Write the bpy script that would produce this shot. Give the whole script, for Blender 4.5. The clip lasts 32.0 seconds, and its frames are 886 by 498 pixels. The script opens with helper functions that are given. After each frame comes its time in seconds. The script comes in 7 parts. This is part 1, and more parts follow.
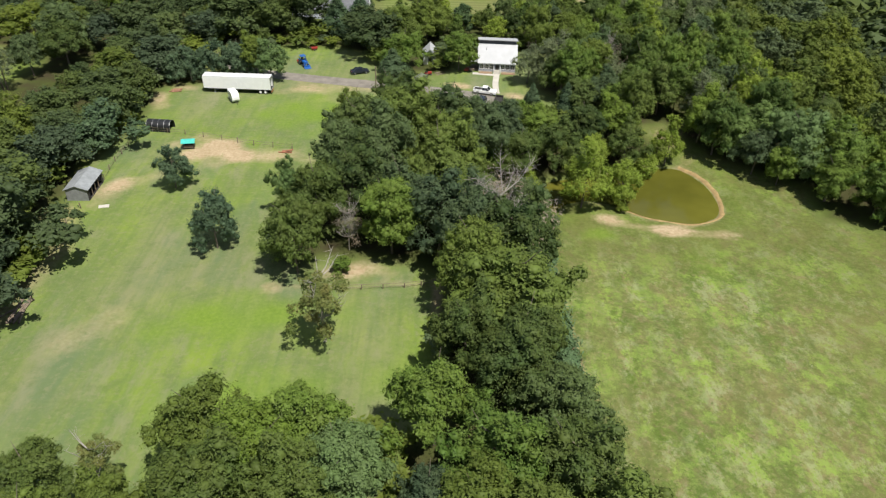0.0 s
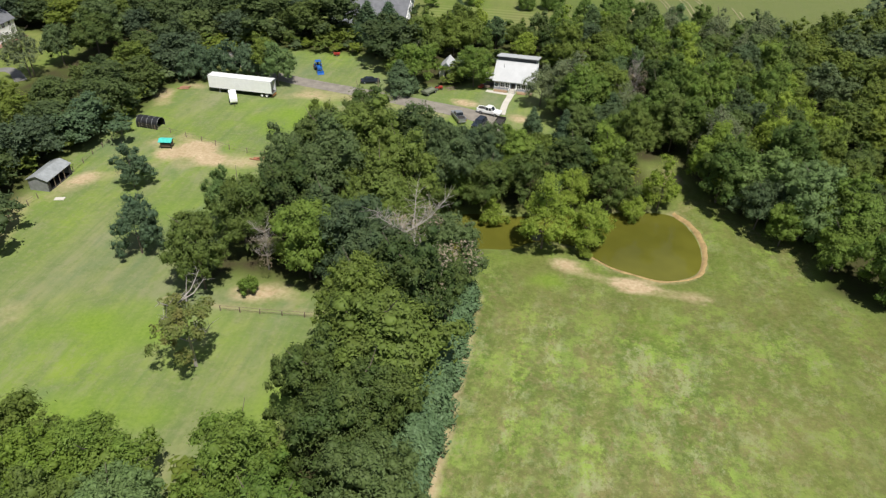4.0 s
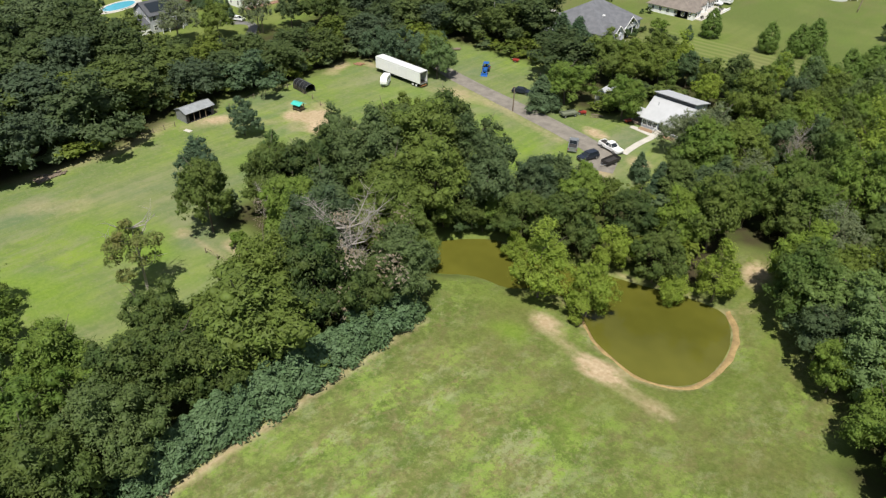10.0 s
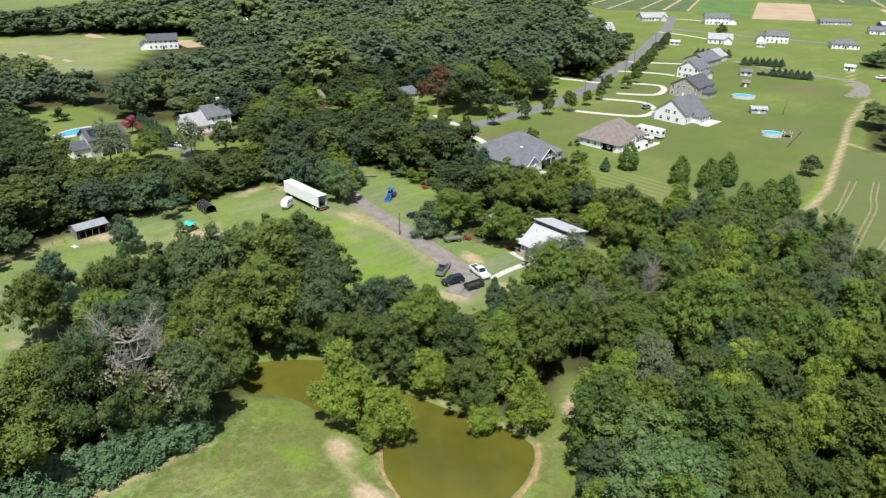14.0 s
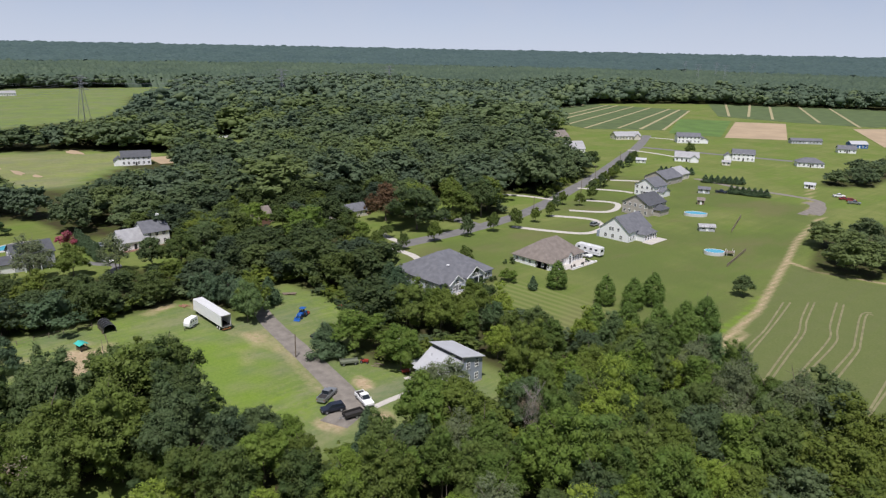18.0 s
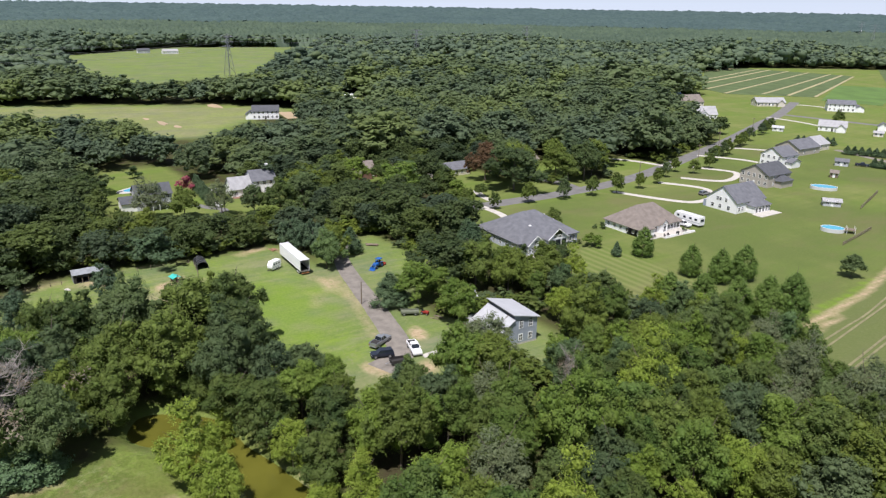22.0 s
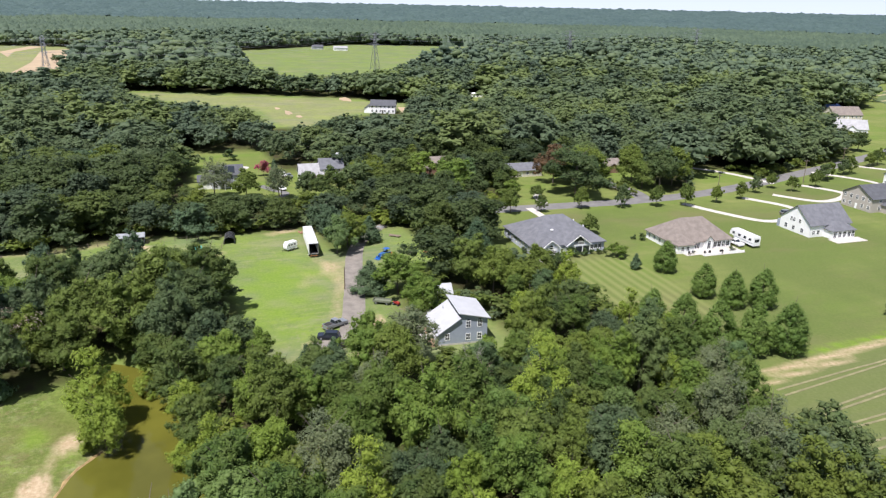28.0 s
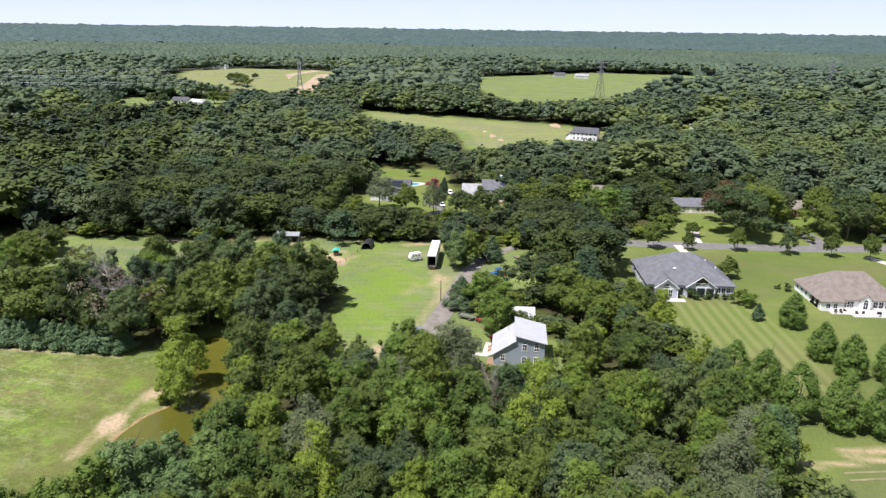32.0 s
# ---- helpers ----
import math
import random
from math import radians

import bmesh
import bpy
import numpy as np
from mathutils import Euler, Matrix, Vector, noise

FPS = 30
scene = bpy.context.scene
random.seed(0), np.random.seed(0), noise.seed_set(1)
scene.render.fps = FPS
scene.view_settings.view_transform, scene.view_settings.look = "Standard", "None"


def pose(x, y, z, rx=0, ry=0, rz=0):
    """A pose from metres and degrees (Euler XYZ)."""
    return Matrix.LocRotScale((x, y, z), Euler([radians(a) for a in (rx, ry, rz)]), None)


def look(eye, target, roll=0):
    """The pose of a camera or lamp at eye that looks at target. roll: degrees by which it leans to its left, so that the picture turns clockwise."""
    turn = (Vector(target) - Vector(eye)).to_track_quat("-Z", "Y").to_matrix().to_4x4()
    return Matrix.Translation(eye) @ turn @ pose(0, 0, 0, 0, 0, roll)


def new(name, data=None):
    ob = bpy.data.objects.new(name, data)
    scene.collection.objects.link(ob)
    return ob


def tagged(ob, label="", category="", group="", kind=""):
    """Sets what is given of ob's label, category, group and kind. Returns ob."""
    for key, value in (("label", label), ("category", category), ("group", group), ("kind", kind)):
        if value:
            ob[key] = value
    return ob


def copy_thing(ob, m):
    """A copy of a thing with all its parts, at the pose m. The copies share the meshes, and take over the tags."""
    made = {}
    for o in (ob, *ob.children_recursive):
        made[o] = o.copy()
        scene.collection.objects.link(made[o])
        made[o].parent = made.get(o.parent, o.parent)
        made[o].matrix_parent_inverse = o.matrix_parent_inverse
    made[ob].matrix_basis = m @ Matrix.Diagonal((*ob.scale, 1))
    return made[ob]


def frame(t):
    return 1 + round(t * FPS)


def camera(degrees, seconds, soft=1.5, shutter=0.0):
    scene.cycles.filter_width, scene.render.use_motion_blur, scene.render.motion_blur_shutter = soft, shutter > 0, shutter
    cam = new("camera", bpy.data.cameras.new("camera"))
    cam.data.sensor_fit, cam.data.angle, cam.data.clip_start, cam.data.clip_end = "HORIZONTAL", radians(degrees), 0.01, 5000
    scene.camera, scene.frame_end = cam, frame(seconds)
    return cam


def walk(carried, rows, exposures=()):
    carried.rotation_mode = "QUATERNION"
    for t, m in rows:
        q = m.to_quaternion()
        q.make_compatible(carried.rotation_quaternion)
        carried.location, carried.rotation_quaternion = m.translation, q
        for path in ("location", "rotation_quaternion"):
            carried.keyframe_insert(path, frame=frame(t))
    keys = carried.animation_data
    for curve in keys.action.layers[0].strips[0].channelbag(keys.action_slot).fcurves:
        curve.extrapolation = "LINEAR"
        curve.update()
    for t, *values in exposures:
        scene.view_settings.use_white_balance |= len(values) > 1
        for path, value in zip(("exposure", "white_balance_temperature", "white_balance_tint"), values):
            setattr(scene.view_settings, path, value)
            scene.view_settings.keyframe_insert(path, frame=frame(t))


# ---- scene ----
cam = camera(64.1, 32.0, 1.3)
METRES, EYE, TILT, LEAN, TURN = 248.0, 68.6, -1.466, 0.25, -1.2
ROWS = [
    (0.0, 0.0, 0.0, 0.0, 1.15, -33.39, -1.74),
    (0.5, 0.0129, 0.0041, 0.0002, 2.05, -33.4, -1.74),
    (1.0, 0.0283, 0.0097, 0.0005, 4.46, -33.42, -1.73),
    (1.5, 0.0425, 0.0154, 0.0009, 6.84, -33.46, -1.74),
    (2.0, 0.059, 0.0226, 0.0013, 8.05, -33.45, -1.72),
    (2.5, 0.0731, 0.0294, 0.0015, 8.72, -33.46, -1.73),
    (3.0, 0.0884, 0.0372, 0.0014, 9.64, -33.45, -1.76),
    (3.5, 0.1038, 0.0453, 0.0012, 10.91, -33.44, -1.76),
    (5.5, 0.1667, 0.0824, 0.0024, 17.97, -33.56, -1.88),
    (6.0, 0.182, 0.0926, 0.003, 20.54, -33.6, -1.91),
    (6.5, 0.1971, 0.103, 0.0039, 22.33, -33.59, -1.92),
    (7.0, 0.2121, 0.1127, 0.0045, 25.74, -33.63, -1.97),
    (7.5, 0.2272, 0.1221, 0.0051, 29.35, -33.68, -2.01),
    (8.0, 0.2423, 0.1312, 0.0058, 32.75, -33.74, -2.06),
    (8.5, 0.2571, 0.1402, 0.0059, 35.8, -33.8, -2.12),
    (9.0, 0.2716, 0.1491, 0.0056, 38.47, -33.85, -2.17),
    (9.5, 0.2861, 0.1585, 0.0051, 41.03, -33.89, -2.22),
    (10.0, 0.3007, 0.1686, 0.0041, 42.94, -33.9, -2.26),
    (10.5, 0.3152, 0.1794, 0.0036, 43.95, -33.93, -2.3),
    (11.0, 0.3295, 0.1904, 0.0031, 44.82, -33.93, -2.37),
    (11.5, 0.3438, 0.2019, 0.003, 45.49, -33.93, -2.43),
    (12.0, 0.3574, 0.2139, 0.0033, 45.61, -33.57, -2.5),
    (12.5, 0.37, 0.2267, 0.0042, 45.75, -31.39, -2.46),
    (13.0, 0.3819, 0.2404, 0.0047, 46.09, -28.06, -2.36),
    (13.5, 0.3929, 0.2547, 0.0049, 46.15, -25.57, -2.27),
    (14.0, 0.403, 0.27, 0.0064, 46.17, -23.91, -2.23),
    (14.5, 0.4125, 0.2852, 0.0078, 46.23, -21.24, -2.19),
    (15.0, 0.4214, 0.3003, 0.009, 46.28, -18.33, -2.07),
    (15.5, 0.4298, 0.3146, 0.0099, 46.29, -15.62, -1.99),
    (17.5, 0.4528, 0.355, 0.0133, 46.52, -14.86, -2.38),
    (18.0, 0.457, 0.3603, 0.0136, 46.99, -15.06, -2.33),
    (18.5, 0.461, 0.3651, 0.0133, 47.05, -15.61, -2.28),
    (19.0, 0.4656, 0.3708, 0.0128, 46.98, -17.44, -2.13),
    (19.5, 0.4697, 0.3761, 0.0126, 46.93, -18.06, -2.13),
    (20.0, 0.4748, 0.3822, 0.0118, 47.27, -18.12, -2.15),
    (20.5, 0.4799, 0.3882, 0.011, 48.97, -18.15, -2.19),
    (21.0, 0.4864, 0.3957, 0.0104, 51.78, -18.21, -2.2),
    (21.5, 0.4923, 0.4028, 0.0095, 54.65, -18.29, -2.25),
    (22.0, 0.4998, 0.4117, 0.0088, 58.49, -18.38, -2.25),
    (22.5, 0.5065, 0.4202, 0.0083, 62.08, -18.47, -2.27),
    (23.0, 0.5143, 0.4304, 0.0077, 66.18, -18.55, -2.29),
    (23.5, 0.5209, 0.4404, 0.0075, 69.44, -18.63, -2.31),
    (24.0, 0.5287, 0.4532, 0.0074, 71.63, -18.67, -2.4),
    (24.5, 0.5351, 0.4651, 0.0075, 72.37, -18.67, -2.47),
    (25.0, 0.5425, 0.4801, 0.0076, 72.67, -18.8, -2.5),
    (25.5, 0.5486, 0.4935, 0.0081, 72.89, -18.92, -2.55),
    (27.5, 0.5734, 0.5584, 0.0107, 73.27, -18.88, -2.63),
    (28.0, 0.58, 0.5766, 0.0117, 73.29, -18.89, -2.66),
    (28.5, 0.586, 0.5929, 0.0124, 73.6, -19.98, -2.57),
    (29.0, 0.5919, 0.6112, 0.0143, 75.05, -21.49, -2.51),
    (29.5, 0.5973, 0.6272, 0.0158, 80.09, -21.77, -2.48),
    (30.0, 0.6033, 0.6471, 0.0169, 86.23, -22.0, -2.39),
    (30.5, 0.6077, 0.6647, 0.0178, 89.66, -21.95, -2.34),
    (31.0, 0.6119, 0.685, 0.0184, 92.13, -20.7, -2.29),
    (31.5, 0.6147, 0.7028, 0.0184, 93.0, -19.23, -2.25),
    (32.0, 0.6172, 0.7229, 0.0183, 93.98, -17.68, -2.23),
]
walk(cam, [(t, pose(0, 0, EYE, TILT, LEAN, TURN) @ pose(METRES * x, METRES * y, METRES * z, 90 + pitch, roll, yaw)) for t, x, y, z, yaw, pitch, roll in ROWS],
     [(0, 0.3, 6500, 10), (9, 0.25, 6500, 10), (12, 0.32, 6450, 10), (13.5, 0.36, 6180, 10), (15, 0.5, 6080, 10), (16.5, 0.15, 6250, 10), (18, -0.06, 6120, 18), (19.5, 0.0, 6110, 18), (21, 0.17, 6110, 18),
      (23, 0.37, 6110, 18), (28, 0.56, 6110, 18), (30.5, 0.65, 6150, 18), (32, 0.56, 6150, 18)])

# ---- light ----
SUN_AZ, SUN_EL = radians(-52), radians(65)      # where the sun stands, from +x anticlockwise
sun = new("sun", bpy.data.lights.new("sun", "SUN"))
sun.data.energy, sun.data.angle, sun.data.color = 5.0, radians(0.53), (1.0, 0.955, 0.88)
sun_way = Vector((math.cos(SUN_AZ) * math.cos(SUN_EL), math.sin(SUN_AZ) * math.cos(SUN_EL), math.sin(SUN_EL)))
sun.matrix_world = look(sun_way * 300, (0, 0, 0))
world = bpy.data.worlds.new("sky")
scene.world = world
world.use_nodes = True
wn = world.node_tree
sky = wn.nodes.new("ShaderNodeTexSky")
sky.sky_type, sky.sun_disc = "NISHITA", False
sky.sun_elevation, sky.sun_rotation = SUN_EL, radians(90) - SUN_AZ
sky.air_density, sky.dust_density, sky.ozone_density = 1.0, 0.05, 2.5
sky.altitude = 2500
tint = wn.nodes.new("ShaderNodeMix")                # the day's cool haze
tint.data_type, tint.blend_type = "RGBA", "MULTIPLY"
tint.inputs[0].default_value, tint.inputs[7].default_value = 1.0, (0.87, 0.98, 1.24, 1)
wn.links.new(sky.outputs[0], tint.inputs[6])
cloud = wn.nodes.new("ShaderNodeTexNoise")          # thin fair-weather cloud
for k, v in (("Scale", 7.0), ("Detail", 6.0), ("Roughness", 0.6), ("Distortion", 0.4)):
    cloud.inputs[k].default_value = v
veil = wn.nodes.new("ShaderNodeMapRange")
for k, v in (("From Min", 0.42), ("From Max", 0.72), ("To Min", 0.3), ("To Max", 0.75)):
    veil.inputs[k].default_value = v
white = wn.nodes.new("ShaderNodeMix")
white.data_type = "RGBA"
white.inputs[7].default_value = (7.6, 8.3, 8.9, 1)
wn.links.new(cloud.outputs[0], veil.inputs[0])
wn.links.new(veil.outputs[0], white.inputs[0])
wn.links.new(tint.outputs[2], white.inputs[6])
low = wn.nodes.new("ShaderNodeMapRange")            # pale haze low over the land
for k, v in (("From Min", 0.0), ("From Max", 0.22), ("To Min", 0.75), ("To Max", 0.0)):
    low.inputs[k].default_value = v
haze = wn.nodes.new("ShaderNodeMix")
haze.data_type = "RGBA"
haze.inputs[7].default_value = (12.6, 14.0, 15.4, 1)
split = wn.nodes.new("ShaderNodeSeparateXYZ")
wn.links.new(wn.nodes.new("ShaderNodeTexCoord").outputs["Generated"], split.inputs[0])
wn.links.new(split.outputs["Z"], low.inputs[0])
wn.links.new(low.outputs[0], haze.inputs[0])
wn.links.new(white.outputs[2], haze.inputs[6])
wn.links.new(haze.outputs[2], wn.nodes["Background"].inputs[0])
wn.nodes["Background"].inputs[1].default_value = 0.052

# ---- materials ----
def nodes_of(name):
    m = bpy.data.materials.new(name)
    m.use_nodes = True
    nt = m.node_tree
    return m, nt, nt.nodes["Principled BSDF"]


def add(nt, kind, **settings):
    n = nt.nodes.new(kind)
    for k, v in settings.items():
        n.inputs[k].default_value = v
    return n


def mixed(nt, fac, a, b, mode="MIX"):
    """A colour mix; each of fac, a and b is a socket or a value."""
    n = nt.nodes.new("ShaderNodeMix")
    n.data_type, n.blend_type = "RGBA", mode
    for i, v in ((0, fac), (6, a), (7, b)):
        if isinstance(v, bpy.types.NodeSocket):
            nt.links.new(v, n.inputs[i])
        else:
            n.inputs[i].default_value = v if i == 0 else (*v, 1)
    return n.outputs[2]


def noise_fac(nt, scale, detail=3, lo=0.35, hi=0.65, space="pos", stretch=None, rough=0.55):
    t = add(nt, "ShaderNodeTexNoise", Scale=scale, Detail=detail, Roughness=rough)
    if space == "pos":
        src = nt.nodes.new("ShaderNodeNewGeometry").outputs["Position"]
    else:
        src = nt.nodes.new("ShaderNodeTexCoord").outputs["Object"]
    if stretch:
        mp = nt.nodes.new("ShaderNodeMapping")
        mp.inputs["Rotation"].default_value = (0, 0, radians(stretch[0]))
        mp.inputs["Scale"].default_value = (stretch[1], stretch[2], 1)
        nt.links.new(src, mp.inputs[0])
        src = mp.outputs[0]
    nt.links.new(src, t.inputs["Vector"])
    r = add(nt, "ShaderNodeMapRange", **{"From Min": lo, "From Max": hi})
    nt.links.new(t.outputs[0], r.inputs[0])
    return r.outputs[0]


def times(nt, a, b, op="MULTIPLY"):
    n = nt.nodes.new("ShaderNodeMath")
    n.operation, n.use_clamp = op, op in ("ADD", "SUBTRACT")
    for i, v in ((0, a), (1, b)):
        if isinstance(v, bpy.types.NodeSocket):
            nt.links.new(v, n.inputs[i])
        else:
            n.inputs[i].default_value = v
    return n.outputs[0]


def bumped(nt, bsdf, fac, strength=0.3, distance=0.05):
    b = add(nt, "ShaderNodeBump", Strength=strength, Distance=distance)
    nt.links.new(fac, b.inputs["Height"])
    nt.links.new(b.outputs[0], bsdf.inputs["Normal"])


def plain(name, col, rough=0.6, metal=0.0, vary=0.25, scale=1.5, bump=0.0):
    """A surface with soiling at two scales."""
    m, nt, p = nodes_of(name)
    dark = tuple(c * (1 - vary) for c in col)
    c = mixed(nt, noise_fac(nt, scale, 4), dark, col)
    c = mixed(nt, times(nt, noise_fac(nt, scale * 9, 2), 0.35), c, tuple(k * (1 - vary) for k in col))
    nt.links.new(c, p.inputs["Base Color"])
    p.inputs["Roughness"].default_value, p.inputs["Metallic"].default_value = rough, metal
    if bump:
        bumped(nt, p, noise_fac(nt, scale * 12, 3), bump, 0.03)
    return m


def foliage(name, base, light, warm, soft=0.4, many=False, vary=0.0):
    """Leaves: colour differs from tree to tree, from clump to clump and from leaf to leaf; light comes through."""
    m, nt, p = nodes_of(name)
    info = nt.nodes.new("ShaderNodeObjectInfo")
    geo = nt.nodes.new("ShaderNodeNewGeometry")
    tone = nt.nodes.new("ShaderNodeAttribute")
    tone.attribute_name = "tone"
    per = tone.outputs["Fac"] if many else info.outputs["Random"]
    c = mixed(nt, per, base, light)
    c = mixed(nt, times(nt, noise_fac(nt, 0.35, 2), 0.5), c, warm)
    if vary:
        # some trees run to blue-grey, some to yellow-green, whatever their lightness
        kin = times(nt, times(nt, per, 13.7), 0.0, "FRACT")
        grey, lime = (add(nt, "ShaderNodeMapRange", **{"From Min": a, "From Max": b, "To Max": vary}) for a, b in ((0.3, 0.15), (0.74, 0.88)))
        for g in (grey, lime):
            nt.links.new(kin, g.inputs[0])
        mean = [(p + q) / 2 for p, q in zip(base, light)]
        c = mixed(nt, grey.outputs[0], c, (mean[0] * 0.92, mean[1] * 0.92, mean[1] * 0.6))
        c = mixed(nt, lime.outputs[0], c, (light[0] * 1.2, light[1] * 1.12, light[2] * 0.8))
    isl = add(nt, "ShaderNodeMapRange", **{"To Min": 0.9 if many else 0.8, "To Max": 1.1 if many else 1.2})
    nt.links.new(geo.outputs["Random Per Island"], isl.inputs[0])
    hsv = add(nt, "ShaderNodeHueSaturation")
    nt.links.new(isl.outputs[0], hsv.inputs["Value"])
    nt.links.new(c, hsv.inputs["Color"])
    nt.links.new(hsv.outputs[0], p.inputs["Base Color"])
    p.inputs["Roughness"].default_value = 0.62
    p.inputs["Specular IOR Level"].default_value = 0.25
    tr = nt.nodes.new("ShaderNodeBsdfTranslucent")
    nt.links.new(hsv.outputs[0], tr.inputs[0])
    mx = add(nt, "ShaderNodeMixShader", Fac=soft)
    nt.links.new(p.outputs[0], mx.inputs[1])
    nt.links.new(tr.outputs[0], mx.inputs[2])
    nt.links.new(mx.outputs[0], nt.nodes["Material Output"].inputs[0])
    return m


LEAF = {
    "oak": foliage("oak_leaves", (0.046, 0.084, 0.026), (0.159, 0.222, 0.043), (0.129, 0.161, 0.036), vary=0.4),
    "tulip": foliage("tulip_leaves", (0.073, 0.131, 0.028), (0.141, 0.212, 0.040), (0.128, 0.167, 0.036), vary=0.4),
    "maple": foliage("maple_leaves", (0.099, 0.175, 0.031), (0.178, 0.264, 0.043), (0.165, 0.216, 0.042), vary=0.4),
    "wild": foliage("wild_leaves", (0.039, 0.067, 0.028), (0.112, 0.160, 0.046), (0.087, 0.113, 0.036), 0.4, True, 0.55),
    # middle woods: paler and bluer than the wild leaves, haze mixed into the colour
    "mid": foliage("mid_wood_leaves_hazed", (0.073, 0.116, 0.060), (0.166, 0.227, 0.086), (0.136, 0.166, 0.071), 0.4, True, 0.55),
    "fresh": foliage("fresh_leaves", (0.078, 0.122, 0.023), (0.156, 0.209, 0.034), (0.146, 0.168, 0.032), 0.4, True, 0.55),
    # woods farther out: more blue haze painted into the leaf colour
    "wood": foliage("far_wood_leaves_hazed", (0.086, 0.134, 0.086), (0.153, 0.210, 0.110), (0.132, 0.173, 0.097), 0.35, True, 0.55),
    "willow": foliage("willow_leaves", (0.195, 0.282, 0.039), (0.257, 0.344, 0.045), (0.246, 0.297, 0.049)),
    "spruce": foliage("spruce_needles", (0.052, 0.094, 0.044), (0.082, 0.13, 0.06), (0.075, 0.112, 0.045), 0.15),
    "cedar": foliage("cedar_sprays", (0.058, 0.100, 0.052), (0.090, 0.142, 0.072), (0.080, 0.120, 0.052), 0.2),
    "hedge": foliage("hedge_leaves", (0.077, 0.133, 0.059), (0.110, 0.176, 0.080), (0.091, 0.148, 0.056), 0.15),
    "pear": foliage("pear_leaves", (0.106, 0.185, 0.038), (0.157, 0.241, 0.049), (0.146, 0.213, 0.047)),
    "thin": foliage("turning_leaves", (0.12, 0.17, 0.045), (0.16, 0.21, 0.055), (0.24, 0.175, 0.06)),
    "grey": foliage("grey_green_leaves", (0.145, 0.185, 0.092), (0.186, 0.226, 0.118), (0.178, 0.205, 0.086)),
    "dead": foliage("withered_leaves", (0.26, 0.228, 0.165), (0.31, 0.272, 0.2), (0.25, 0.17, 0.1)),
    # the two farthest canopies: blue distance haze painted into the leaf colours
    "far_hazed": foliage("far_forest_hazed", (0.047, 0.078, 0.055), (0.113, 0.159, 0.094), (0.086, 0.122, 0.076), 0.2, True),
    "far": foliage("horizon_leaves_hazed", (0.039, 0.070, 0.069), (0.086, 0.132, 0.114), (0.068, 0.105, 0.093), 0.1, True),
    "bush": foliage("bush_leaves", (0.05, 0.09, 0.03), (0.08, 0.13, 0.04), (0.08, 0.11, 0.035)),
    "copper": foliage("copper_leaves", (0.15, 0.09, 0.05), (0.17, 0.105, 0.055), (0.13, 0.09, 0.04)),
    "pink": foliage("pink_blossom", (0.4, 0.06, 0.14), (0.46, 0.09, 0.17), (0.14, 0.15, 0.04)),
}
BARK = plain("bark", (0.16, 0.13, 0.10), 0.9, scale=3, bump=0.6)
PALE_BARK = plain("pale_bark", (0.36, 0.33, 0.29), 0.9, scale=3, bump=0.4)


